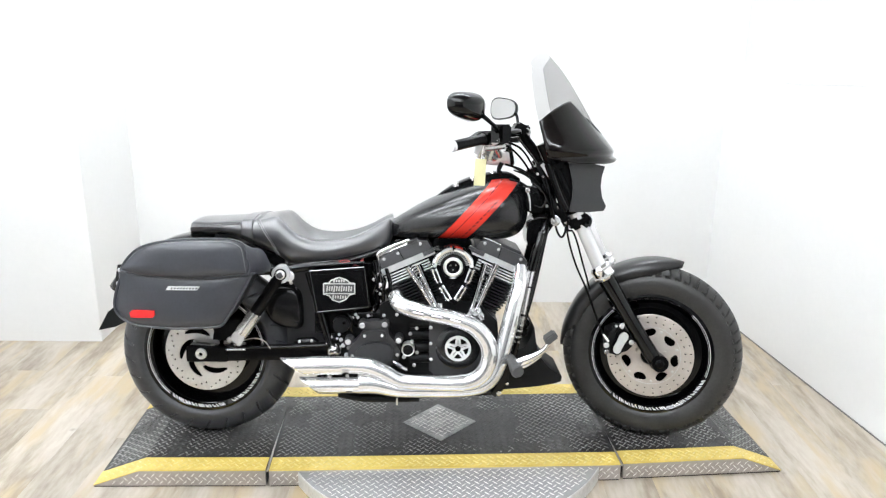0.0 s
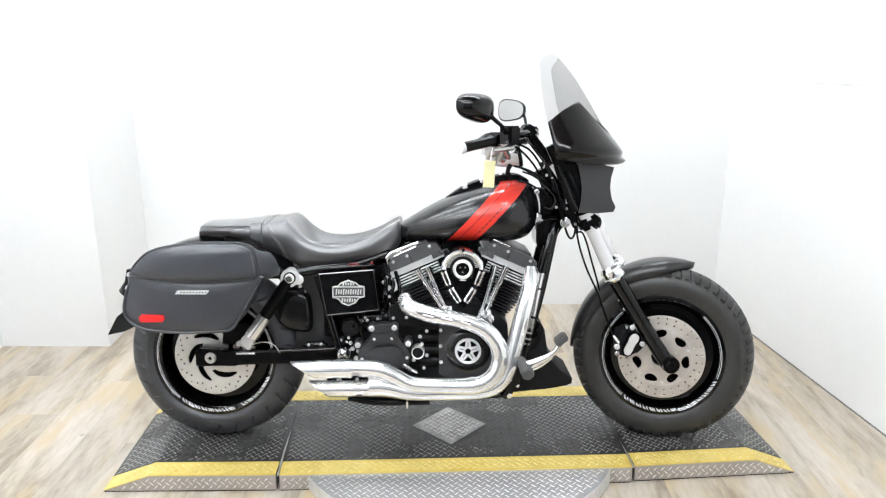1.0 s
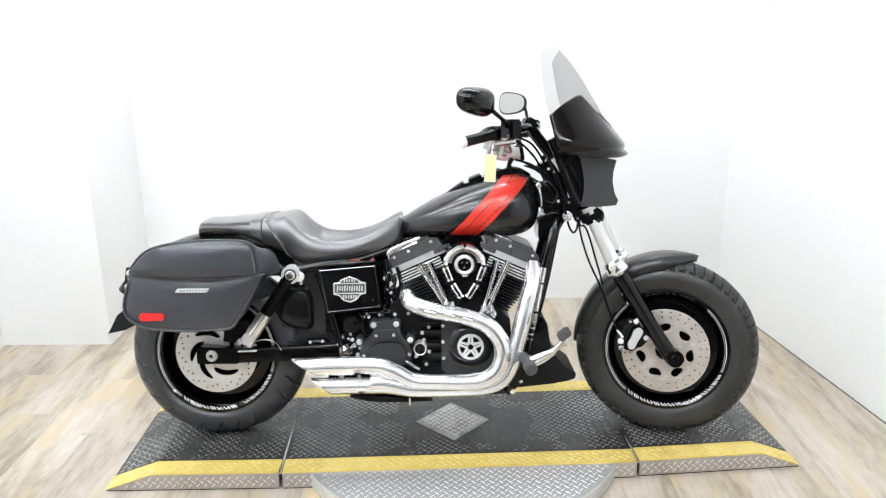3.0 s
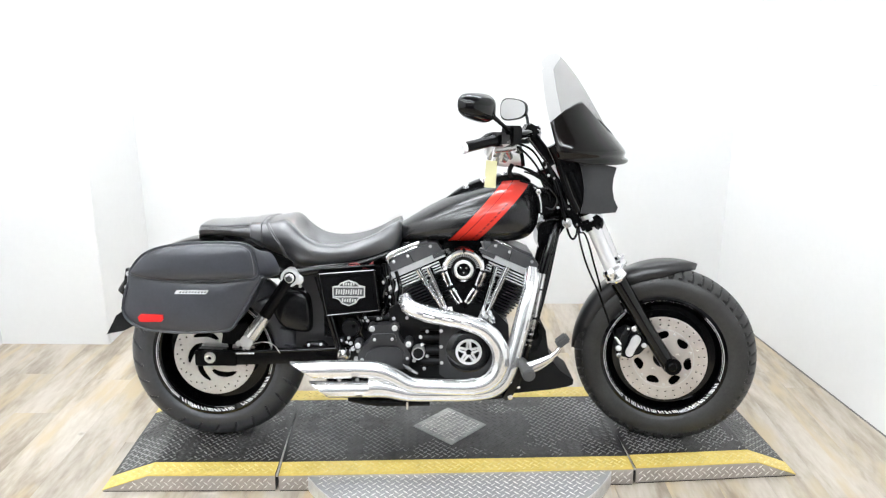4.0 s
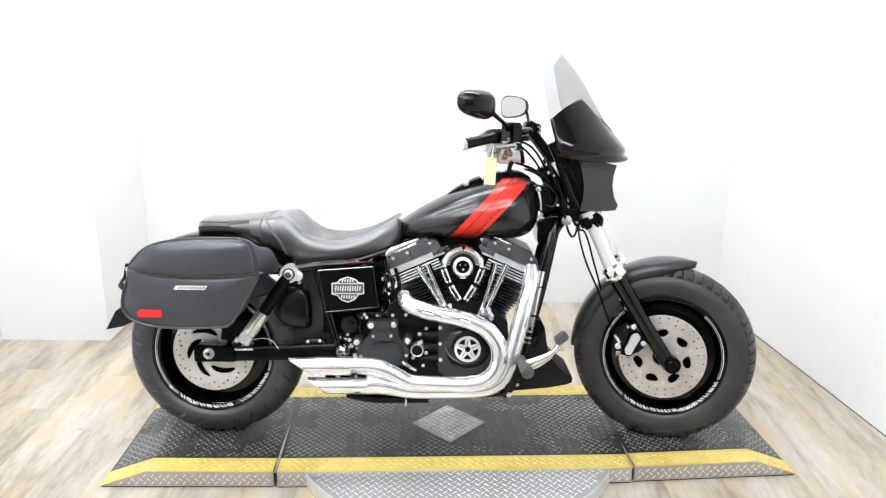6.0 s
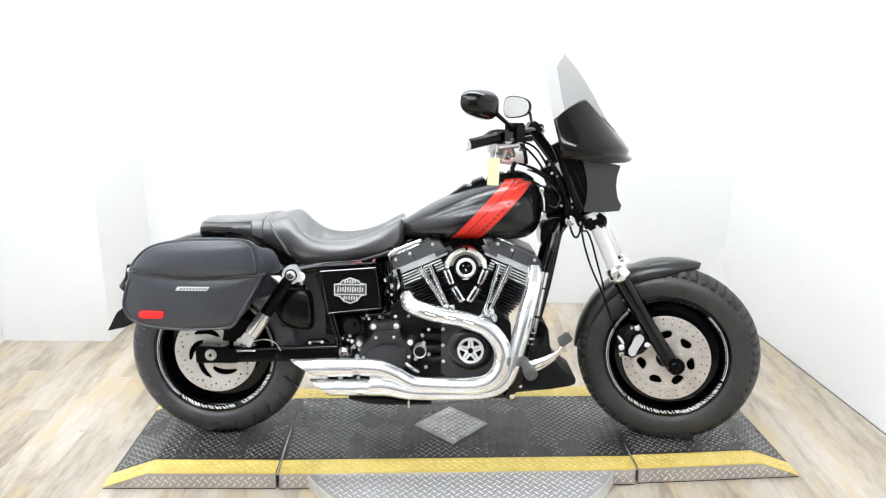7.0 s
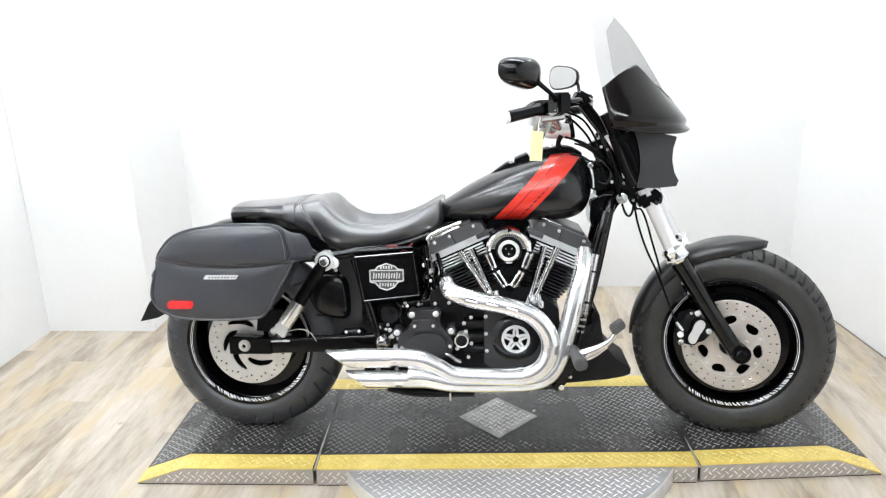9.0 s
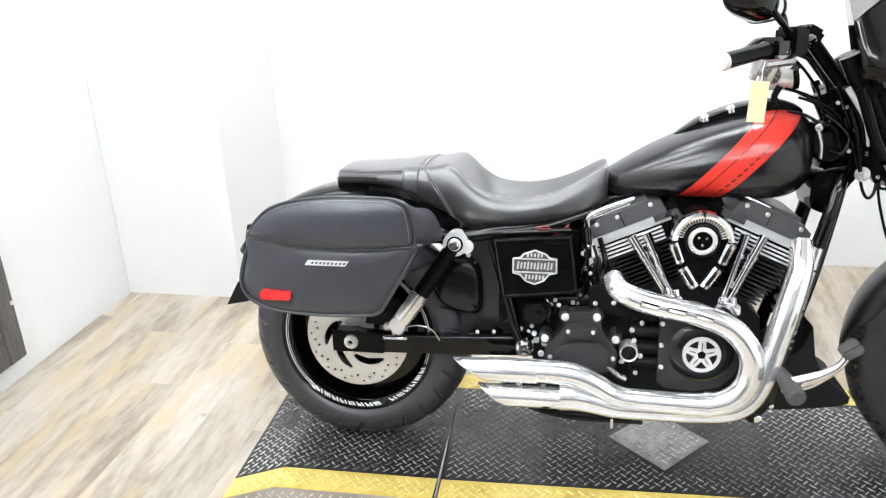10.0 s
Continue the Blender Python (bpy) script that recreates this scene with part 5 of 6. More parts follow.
plate("exhaust_plate", [(0.428, 0.262), (0.432, 0.290), (0.470, 0.296), (0.60, 0.298), (0.605, 0.272), (0.52, 0.258)], -0.248, -0.228, GLOSS, "black plate between the mufflers", 0.004)
bolt((0.475, -0.249, 0.276), 0.008, 0.008, ALLOY, "bolt")
bolt((0.535, -0.249, 0.280), 0.006, 0.007, ALLOY, "bolt")
simple("exhaust_hanger", [(0.78, -0.24, 0.20), (0.60, -0.22, 0.19), (0.50, -0.2, 0.20)], 0.014, SATIN, "black exhaust hanger")
bm = bmesh.new()
box(bm, (0.705, -0.26, 0.193), (0.006, 0.01, 0.025))
part("hanger_bolt", bm, CHROME, bike)

# ---- frame ----
fr = new("frame")
fr.parent = bike
fr["label"] = "gloss black tubular frame"


def rail(pts, r, material=GLOSS, name="frame_tube", label="", n=6):
    return simple(name, pts, r, material, label, 12, fr, n)


rail([(1.232, -0.05, 0.83), (1.205, -0.10, 0.74), (1.165, -0.115, 0.55), (1.12, -0.118, 0.38), (1.075, -0.118, 0.23), (1.0, -0.118, 0.185), (0.55, -0.118, 0.185)], 0.0185)
rail([(1.232, 0.05, 0.83), (1.205, 0.10, 0.74), (1.165, 0.115, 0.55), (1.12, 0.118, 0.38), (1.075, 0.118, 0.23), (1.0, 0.118, 0.185), (0.55, 0.118, 0.185)], 0.0185)
rail([(1.205, 0, 0.90), (1.0, 0, 0.78), (0.70, 0, 0.71), (0.55, 0, 0.66)], 0.03)
for s in (-1, 1):
    rail([(0.64, s * 0.10, 0.69), (0.52, s * 0.14, 0.655), (0.40, s * 0.165, 0.643), (0.30, s * 0.170, 0.63), (0.10, s * 0.165, 0.62), (-0.12, s * 0.16, 0.60)], 0.016)
    rail([(0.395, s * 0.165, 0.62), (0.42, s * 0.165, 0.53), (0.455, s * 0.165, 0.40), (0.47, s * 0.165, 0.35)], 0.014)
    rail([(0.62, s * 0.15, 0.66), (0.63, s * 0.15, 0.55), (0.61, s * 0.15, 0.45)], 0.014)
cv = rail([(1.197, -0.125, 0.76), (1.182, -0.140, 0.70), (1.163, -0.145, 0.625), (1.149, -0.146, 0.55), (1.134, -0.147, 0.465), (1.120, -0.148, 0.385), (1.109, -0.148, 0.33)], 0.0140, GLOSS, "down_tube_cover", "gloss black tube on the down tube")
for z0, z1, r, material, label in ((0.70, 0.635, 0.0165, GLOSS, ""), (0.630, 0.578, 0.0148, HAZED, "chrome sleeve"), (0.572, 0.478, 0.0148, HAZED, "chrome sleeve"), (0.470, 0.372, 0.0142, DULL, "dull ribbed sleeve")):
    along = lambda z: (lerp_table(z, [(0.33, 1.109), (0.385, 1.120), (0.465, 1.134), (0.55, 1.149), (0.625, 1.163), (0.70, 1.182)])[0], -0.147, z)
    bm = bmesh.new()
    tube(bm, [along(z0), along((z0 + z1) / 2), along(z1)], r, 16, 4)
    part("tube_sleeve", bm, material, cv, label, bevel=0.001)
for z in (0.462, 0.440, 0.418, 0.396, 0.378):
    bm = bmesh.new()
    rod(bm, along(z - 0.0035), along(z + 0.0035), 0.0149)
    part("band", bm, DULL, cv, bevel=0.001)
rail([(1.118, -0.148, 0.36), (1.105, -0.148, 0.30), (1.085, -0.145, 0.24)], 0.010, GLOSS)
plate("neck_gusset", [(1.158, 0.710), (1.152, 0.752), (1.158, 0.784), (1.182, 0.810), (1.212, 0.820), (1.248, 0.816), (1.258, 0.796), (1.240, 0.772), (1.226, 0.745), (1.216, 0.705), (1.200, 0.698)], -0.085, 0.05, GLOSS, "black cast neck gusset", 0.012, fr, 2)
plate("gusset_web", [(1.172, 0.725), (1.168, 0.758), (1.185, 0.787), (1.205, 0.770), (1.196, 0.722)], -0.090, -0.084, SATIN, "", 0.003, fr, 2)
rail([(1.176, -0.088, 0.802), (1.198, -0.094, 0.810), (1.222, -0.094, 0.810)], 0.0045, GLOSS, "gusset_edge", "")
bolt((1.246, -0.135, 0.803), 0.0175, 0.005, DULL, "bolt", fr)
bolt((1.246, -0.140, 0.803), 0.009, 0.003, DULL, "cap_nut", fr)
plate("neck_cover", [(1.175, 0.80), (1.175, 0.88), (1.195, 0.93), (1.222, 0.90), (1.215, 0.80)], -0.05, 0.05, SATIN, "black neck cover", 0.012, fr)
plate("chin_spoiler", [(1.052, 0.186), (1.085, 0.25), (1.11, 0.33), (1.150, 0.345), (1.168, 0.370), (1.179, 0.404), (1.185, 0.419), (1.190, 0.385), (1.197, 0.340), (1.213, 0.306), (1.242, 0.271), (1.288, 0.239), (1.286, 0.222), (1.265, 0.213), (1.205, 0.202), (1.13, 0.194)], -0.115, 0.115, MATT, "black chin spoiler", 0.006)
for z, x in ((0.43, 1.15), (0.40, 1.145)):
    simple("regulator", [(x, -0.10, z), (x, 0.10, z)], 0.02, SATIN, "black regulator", 14)
plate("rear_panel", [(0.30, 0.30), (0.30, 0.60), (0.40, 0.64), (0.50, 0.64), (0.52, 0.30)], -0.09, 0.09, DENIM, "black rear frame panel", 0.006)
# rear engine mounts and clutter behind the gearbox
plate("battery_box", [(0.41, 0.40), (0.41, 0.64), (0.62, 0.65), (0.63, 0.46), (0.55, 0.40)], -0.145, 0.14, SATIN, "black battery box", 0.008)
sc = plate("side_cover", [(0.398, 0.630), (0.404, 0.637), (0.586, 0.652), (0.594, 0.646), (0.612, 0.512), (0.606, 0.504), (0.430, 0.484), (0.420, 0.490)], -0.200, -0.145, COVER, "gloss black side cover", 0.007)
plate("cover_panel", [(0.416, 0.620), (0.578, 0.633), (0.593, 0.520), (0.438, 0.503)], -0.2035, -0.1995, COVER, "", 0.003, sc)
shield = [(0.452, 0.590), (0.470, 0.592), (0.478, 0.602), (0.505, 0.612), (0.532, 0.603), (0.540, 0.594), (0.558, 0.592), (0.558, 0.556), (0.540, 0.552), (0.528, 0.536), (0.505, 0.526), (0.482, 0.534), (0.470, 0.549), (0.452, 0.553)]
bd = plate("shield_badge", shield, -0.207, -0.2035, PAD, "plain metal shield badge", 0.001, sc)
bm = bmesh.new()
tube(bm, [(x, -0.2075, z) for x, z in shield + shield[:1]], 0.0022, 8, curve=False)
part("badge_rim", bm, SHIELD, bd, "bright rim")
for z in (0.590, 0.556):
    bm = bmesh.new()
    box(bm, (0.505, -0.2075, z), (0.102, 0.003, 0.0035))
    part("badge_bar", bm, SHIELD, bd, "bright bar", bevel=0.0006)
for z, n, w, h in ((0.573, 11, 0.0082, 0.020), (0.600, 5, 0.0085, 0.011), (0.544, 6, 0.0085, 0.013)):
    for i in range(n):
        bm = bmesh.new()
        x = 0.505 + (i - (n - 1) / 2) * w
        box(bm, (x, -0.2074, z), (w * 0.55, 0.0026, h * (0.8 if i % 3 else 1.0)), Matrix.Rotation(radians(7), 4, "Y"))
        part("badge_bar", bm, SHIELD, bd, "bright bar", bevel=0.0004)
edge = [(0.404, 0.632), (0.589, 0.647), (0.607, 0.509), (0.429, 0.489)]
bm = bmesh.new()
tube(bm, [(x, -0.1995, z) for x, z in edge + edge[:1]], 0.0035, 8, curve=False)
part("cover_rim", bm, COVER, sc, "gloss black rim")
rail([(0.42, -0.185, 0.648), (0.50, -0.188, 0.654), (0.59, -0.185, 0.66)], 0.005, GLOSS, "cover_trim", "black trim")
for dz, col in ((0.0, WIRE), (0.006, WIRE), (-0.006, GLOSS)):
    simple("wire", [(0.50, -0.17, 0.655 + dz), (0.53, -0.175, 0.660 + dz), (0.555, -0.172, 0.656 - dz), (0.585, -0.16, 0.664 + dz)], 0.0016, col, "thin wire", 6)
fend = [(p.x, p.z) for p in smooth_pts([(x, 0, z) for x, z in ((0.308, 0.561), (0.335, 0.552), (0.355, 0.528), (0.361, 0.471), (0.359, 0.420), (0.345, 0.407), (0.321, 0.407), (0.285, 0.414), (0.245, 0.44), (0.222, 0.50), (0.25, 0.555))], 4, True)]
bm = bmesh.new()
loft(bm, [[(0.315 + (x - 0.315) * k, y, 0.48 + (z - 0.48) * k) for x, z in fend] for y, k in ((-0.128, 0.1), (-0.1275, 0.5), (-0.125, 0.8), (-0.118, 0.95), (-0.108, 1.0), (-0.06, 1.04))])
part("inner_fender", bm, REARF, bike, "black inner fender", angle=60)
simple("fender_crease", [(0.312, -0.1225, 0.548), (0.334, -0.1235, 0.50), (0.340, -0.1225, 0.425)], 0.0014, GLOSS, "", 6)
bm = bmesh.new()
ring(bm, (0.480, -0.175, 0.344), [(0.0001, -0.016), (0.014, -0.015), (0.022, -0.008), (0.0255, 0.0), (0.0255, 0.03)], 28, closed=False)
part("pivot_cap", bm, CHROME, bike, "chrome swing arm pivot cap")
simple("starter_motor", [(0.56, -0.13, 0.465), (0.70, -0.13, 0.47)], 0.036, SATIN, "black starter motor", 18, curve=False)
simple("hose", [(0.62, -0.14, 0.60), (0.65, -0.16, 0.55), (0.64, -0.15, 0.50), (0.60, -0.14, 0.46)], 0.008, GLOSS, "black hose", 8)
simple("hose", [(0.66, -0.13, 0.63), (0.675, -0.15, 0.58), (0.67, -0.16, 0.53)], 0.007, GLOSS, "black hose", 8)
for x, z, r in ((0.51, 0.40, 0.03), (0.56, 0.445, 0.018), (0.635, 0.575, 0.012), (0.65, 0.52, 0.010), (0.625, 0.53, 0.009), (0.51, 0.36, 0.008), (0.53, 0.352, 0.008), (0.49, 0.385, 0.006), (0.66, 0.495, 0.008)):
    bolt((x, -0.152, z), r, 0.010, SATIN if r > 0.015 else ALLOY, "fitting")
# bright connectors, with extra studs added as glints on the black parts
for x, y, z, r, h, m in ((0.622, -0.168, 0.600, 0.007, 0.008, ALLOY), (0.634, -0.170, 0.617, 0.005, 0.006, CHROME), (0.628, -0.165, 0.560, 0.006, 0.008, CHROME), (0.641, -0.165, 0.548, 0.005, 0.006, ALLOY),
                         (0.648, -0.172, 0.505, 0.007, 0.007, ALLOY), (0.618, -0.160, 0.490, 0.005, 0.006, CHROME), (0.566, -0.190, 0.470, 0.0055, 0.006, ALLOY), (0.612, -0.185, 0.475, 0.005, 0.006, CHROME),
                         (0.520, -0.172, 0.372, 0.006, 0.006, CHROME), (0.505, -0.172, 0.385, 0.007, 0.008, ALLOY), (0.455, -0.168, 0.372, 0.005, 0.006, CHROME), (0.523, -0.170, 0.330, 0.008, 0.008, ALLOY),
                         (0.725, -0.188, 0.330, 0.007, 0.008, ALLOY), (0.760, -0.186, 0.300, 0.006, 0.006, ALLOY), (0.770, -0.186, 0.432, 0.006, 0.006, ALLOY), (0.118, -0.170, 0.382, 0.011, 0.014, ALLOY),
                         (0.135, -0.168, 0.364, 0.007, 0.010, CHROME), (0.335, -0.170, 0.585, 0.006, 0.006, ALLOY), (0.352, -0.168, 0.566, 0.004, 0.005, CHROME)):
    bolt((x, y, z), r, h, m, "fitting")
relay = simple("relay_cover", [(0.505, -0.150, 0.437), (0.505, -0.176, 0.437)], [0.031, 0.028], WRINKLE, "round black starter cover", 24, curve=False)
bolt((0.516, -0.176, 0.446), 0.006, 0.005, SATIN, "boss", relay)
for pts, r in (([(0.615, -0.165, 0.625), (0.628, -0.175, 0.59), (0.618, -0.172, 0.55), (0.632, -0.17, 0.51)], 0.0045),
               ([(0.645, -0.165, 0.62), (0.655, -0.172, 0.585), (0.648, -0.168, 0.545), (0.66, -0.165, 0.515)], 0.0035),
               ([(0.44, -0.165, 0.475), (0.448, -0.17, 0.44), (0.455, -0.172, 0.40), (0.47, -0.17, 0.372)], 0.006),
               ([(0.53, -0.165, 0.478), (0.545, -0.172, 0.455), (0.54, -0.172, 0.425), (0.55, -0.168, 0.40)], 0.0045)):
    simple("hose", pts, r, GLOSS, "black hose", 8)
plate("cable_clip", [(0.478, 0.430), (0.483, 0.428), (0.485, 0.440), (0.488, 0.455), (0.484, 0.458), (0.481, 0.445)], -0.162, -0.150, ALLOY, "bright cable clip", 0.001)
simple("brake_hose", [(0.16, -0.16, 0.375), (0.20, -0.165, 0.385), (0.235, -0.165, 0.375), (0.255, -0.16, 0.345)], 0.0014, STEEL, "thin steel brake line", 6)
for x, z in ((0.545, 0.462), (0.556, 0.474), (0.498, 0.402), (0.470, 0.392), (0.600, 0.470), (0.535, 0.395)):
    bolt((x, -0.165, z), 0.0055, 0.006, ALLOY, "fitting")
simple("rocker_shield", [(0.632, -0.118, 0.656), (0.629, -0.118, 0.674), (0.645, -0.118, 0.690), (0.690, -0.116, 0.710), (0.740, -0.114, 0.729)], [0.006, 0.008, 0.0085, 0.0075, 0.006], CHROME, "chrome shield edge over the rear cylinder", 12)

# ---- foot controls ----
fc = new("brake_pedal")
fc.parent = bike
fc["label"] = "chrome forward brake pedal with rubber pads"
bm = bmesh.new()
tube(bm, [(1.092, -0.275, 0.332), (1.13, -0.28, 0.346), (1.17, -0.285, 0.366), (1.198, -0.29, 0.388), (1.216, -0.29, 0.418)], [0.014, 0.015, 0.012, 0.009, 0.008], 12, 5)
part("pedal_arm", bm, CHROME, fc, "chrome pedal arm")
bm = bmesh.new()
tube(bm, [(1.085, -0.27, 0.318), (1.14, -0.275, 0.332), (1.19, -0.28, 0.366)], [0.010, 0.010, 0.006], 12, 5)
part("linkage", bm, CHROME, fc)
bm = bmesh.new()
box(bm, (1.217, -0.295, 0.433), (0.046, 0.052, 0.024), Matrix.Rotation(radians(-38), 4, "Y"))
part("pedal_pad", bm, PAD, fc, "grey rubber pedal pad", bevel=0.005)
bm = bmesh.new()
tube(bm, [(1.092, -0.22, 0.338), (1.100, -0.27, 0.332), (1.107, -0.325, 0.322), (1.108, -0.332, 0.321)], [0.015, 0.020, 0.022, 0.017], 16, curve=False)
fp = part("foot_peg", bm, PAD, bike, "grey rubber foot peg", bevel=0.004)
plate("control_bracket", [(1.045, 0.19), (1.065, 0.215), (1.09, 0.245), (1.10, 0.31), (1.085, 0.32), (1.07, 0.27), (1.03, 0.20)], -0.20, -0.12, GLOSS, "black control bracket", 0.006)
bolt((1.057, -0.20, 0.205), 0.009, 0.007, CHROME)
bolt((1.085, -0.20, 0.24), 0.006, 0.006, CHROME)

# ---- handlebar, controls, mirrors ----
hb = new("handlebar")
hb.parent = bike
hb["label"] = "black drag handlebar on tall risers"
bm = bmesh.new()
tube(bm, [(0.91, -0.35, 1.0675), (0.985, -0.27, 1.083), (1.07, -0.19, 1.098), (1.115, -0.10, 1.106), (1.122, 0.0, 1.108), (1.165, 0.10, 1.106), (1.165, 0.19, 1.098), (1.12, 0.27, 1.083), (1.085, 0.35, 1.0675)], 0.0135, 12, 6)
part("bar", bm, GLOSS, hb)
for s in (-1, 1):
    fwd = 0.5 if s > 0 else 0.0
    bm = bmesh.new()
    tube(bm, [(0.885 + fwd * 0.378, s * 0.378, 1.062), (0.892 + fwd * 0.369, s * 0.369, 1.0635), (0.975 + fwd * 0.281, s * 0.281, 1.081), (0.982 + fwd * 0.273, s * 0.273, 1.082)], [0.016, 0.0172, 0.0168, 0.020], 16, curve=False)
    gp = part("grip", bm, SATIN, hb, "black rubber grip")
    bm = bmesh.new()
    tube(bm, [(0.877 + fwd * 0.386, s * 0.386, 1.060), (0.887 + fwd * 0.376, s * 0.376, 1.062)], [0.0165, 0.0185], 16, curve=False)
    part("grip_end", bm, ALLOY, gp, "chrome grip end", bevel=0.002)
    bm = bmesh.new()
    box(bm, (1.005 + fwd * 0.255, s * 0.255, 1.087), (0.055, 0.05, 0.046), Matrix.Rotation(radians(-s * 45), 4, "Z"))
    part("switch_box", bm, GLOSS, hb, "black switch housing", bevel=0.008)
    bm = bmesh.new()
    box(bm, (1.045 + fwd * 0.225, s * 0.225, 1.100), (0.05, 0.055, 0.062), Matrix.Rotation(radians(-s * 40), 4, "Z"))
    part("reservoir", bm, SATIN, hb, "black brake fluid reservoir", bevel=0.006)
    bm = bmesh.new()
    tube(bm, [(1.035 + fwd * 0.21, s * 0.21, 1.086), (1.005 + fwd * 0.225, s * 0.225, 1.094), (0.972 + fwd * 0.25, s * 0.25, 1.098), (0.945 + fwd * 0.29, s * 0.29, 1.086), (0.915 + fwd * 0.33, s * 0.33, 1.076)], [0.011, 0.012, 0.011, 0.008, 0.006], 12, 5)
    part("lever", bm, GLOSS, hb, "black hand lever")
    bm = bmesh.new()
    tube(bm, [(0.960 + fwd * 0.26, s * 0.262, 1.036), (0.966 + fwd * 0.26, s * 0.262, 1.050), (0.972 + fwd * 0.26, s * 0.262, 1.066), (0.990 + fwd * 0.26, s * 0.260, 1.077), (1.016 + fwd * 0.255, s * 0.257, 1.077), (1.040 + fwd * 0.25, s * 0.236, 1.084)], [0.011, 0.014, 0.016, 0.014, 0.016, 0.009], 14, 5)
    lb = part("lever_bracket", bm, ALLOY, hb, "polished lever bracket")
    bm = bmesh.new()
    knob(bm, (0.972 + fwd * 0.26, s * 0.262 - 0.013, 1.070), 0.007, 0.004)
    part("pivot_screw", bm, STEEL, lb)
    bm = bmesh.new()
    tube(bm, [(1.122, s * 0.045, 1.112), (1.13, s * 0.045, 1.10), (1.205, s * 0.045, 1.005), (1.215, s * 0.045, 0.99)], [0.021, 0.0165, 0.0165, 0.022], 14, curve=False)
    part("riser", bm, SATIN, hb, "black handlebar riser")
bm = bmesh.new()
box(bm, (1.125, 0, 1.113), (0.045, 0.15, 0.045), Matrix.Rotation(radians(30), 4, "Y"))
part("bar_clamp", bm, SATIN, hb, "black bar clamp", bevel=0.008)
bm = bmesh.new()
tube(bm, [(1.000, -0.06, 1.006), (1.010, -0.06, 1.009), (1.030, -0.06, 1.015), (1.055, -0.06, 1.022), (1.086, -0.06, 1.026)], [0.008, 0.018, 0.027, 0.033, 0.0355], 24, 3)
gg = part("speedometer", bm, ALLOY, bike, "chrome gauge housing", angle=50)
bm = bmesh.new()
tube(bm, [(1.085, -0.06, 1.0255), (1.098, -0.06, 1.028)], 0.0372, 24, curve=False)
part("bezel", bm, SATIN, gg, "black bezel", bevel=0.002)
for a, b, r in (((0.985, -0.21, 1.045), (1.03, -0.16, 1.02), 0.014), ((1.00, -0.2, 1.03), (0.985, -0.19, 0.985), 0.011), ((1.03, -0.12, 1.06), (1.055, -0.08, 1.02), 0.012), ((0.985, -0.25, 1.055), (1.055, -0.20, 1.062), 0.013), ((1.02, -0.22, 1.05), (1.01, -0.2, 1.015), 0.009), ((0.98, -0.23, 1.05), (0.972, -0.22, 1.022), 0.008), ((1.06, -0.15, 1.05), (1.085, -0.12, 1.045), 0.01)):
    bm = bmesh.new()
    rod(bm, a, b, r)
    part("cable_fitting", bm, DULL, hb, "bright cable fitting", bevel=0.003)
for pts in ([(1.06, -0.20, 1.075), (1.12, -0.14, 1.05), (1.165, -0.10, 0.99), (1.185, -0.10, 0.93), (1.20, -0.11, 0.86)],
            [(1.05, -0.2, 1.07), (1.10, -0.12, 1.04), (1.15, -0.07, 0.985), (1.175, -0.06, 0.92)],
            [(1.07, -0.10, 0.995), (1.12, -0.09, 0.98), (1.17, -0.09, 0.955), (1.21, -0.09, 0.955)],
            [(1.09, -0.06, 0.94), (1.13, -0.08, 0.93), (1.165, -0.09, 0.90), (1.175, -0.08, 0.85)],
            [(1.20, -0.12, 0.93), (1.225, -0.135, 0.85), (1.248, -0.125, 0.784), (1.258, -0.12, 0.758), (1.270, -0.12, 0.745), (1.281, -0.12, 0.758), (1.287, -0.11, 0.79)]):
    simple("cable", pts, 0.0038, SATIN, "black control cable", 8)


simple("cable_sleeve", [(1.06, -0.09, 1.0), (1.05, -0.085, 0.975), (1.06, -0.08, 0.955)], 0.008, SATIN, "black cable sleeve", 8)


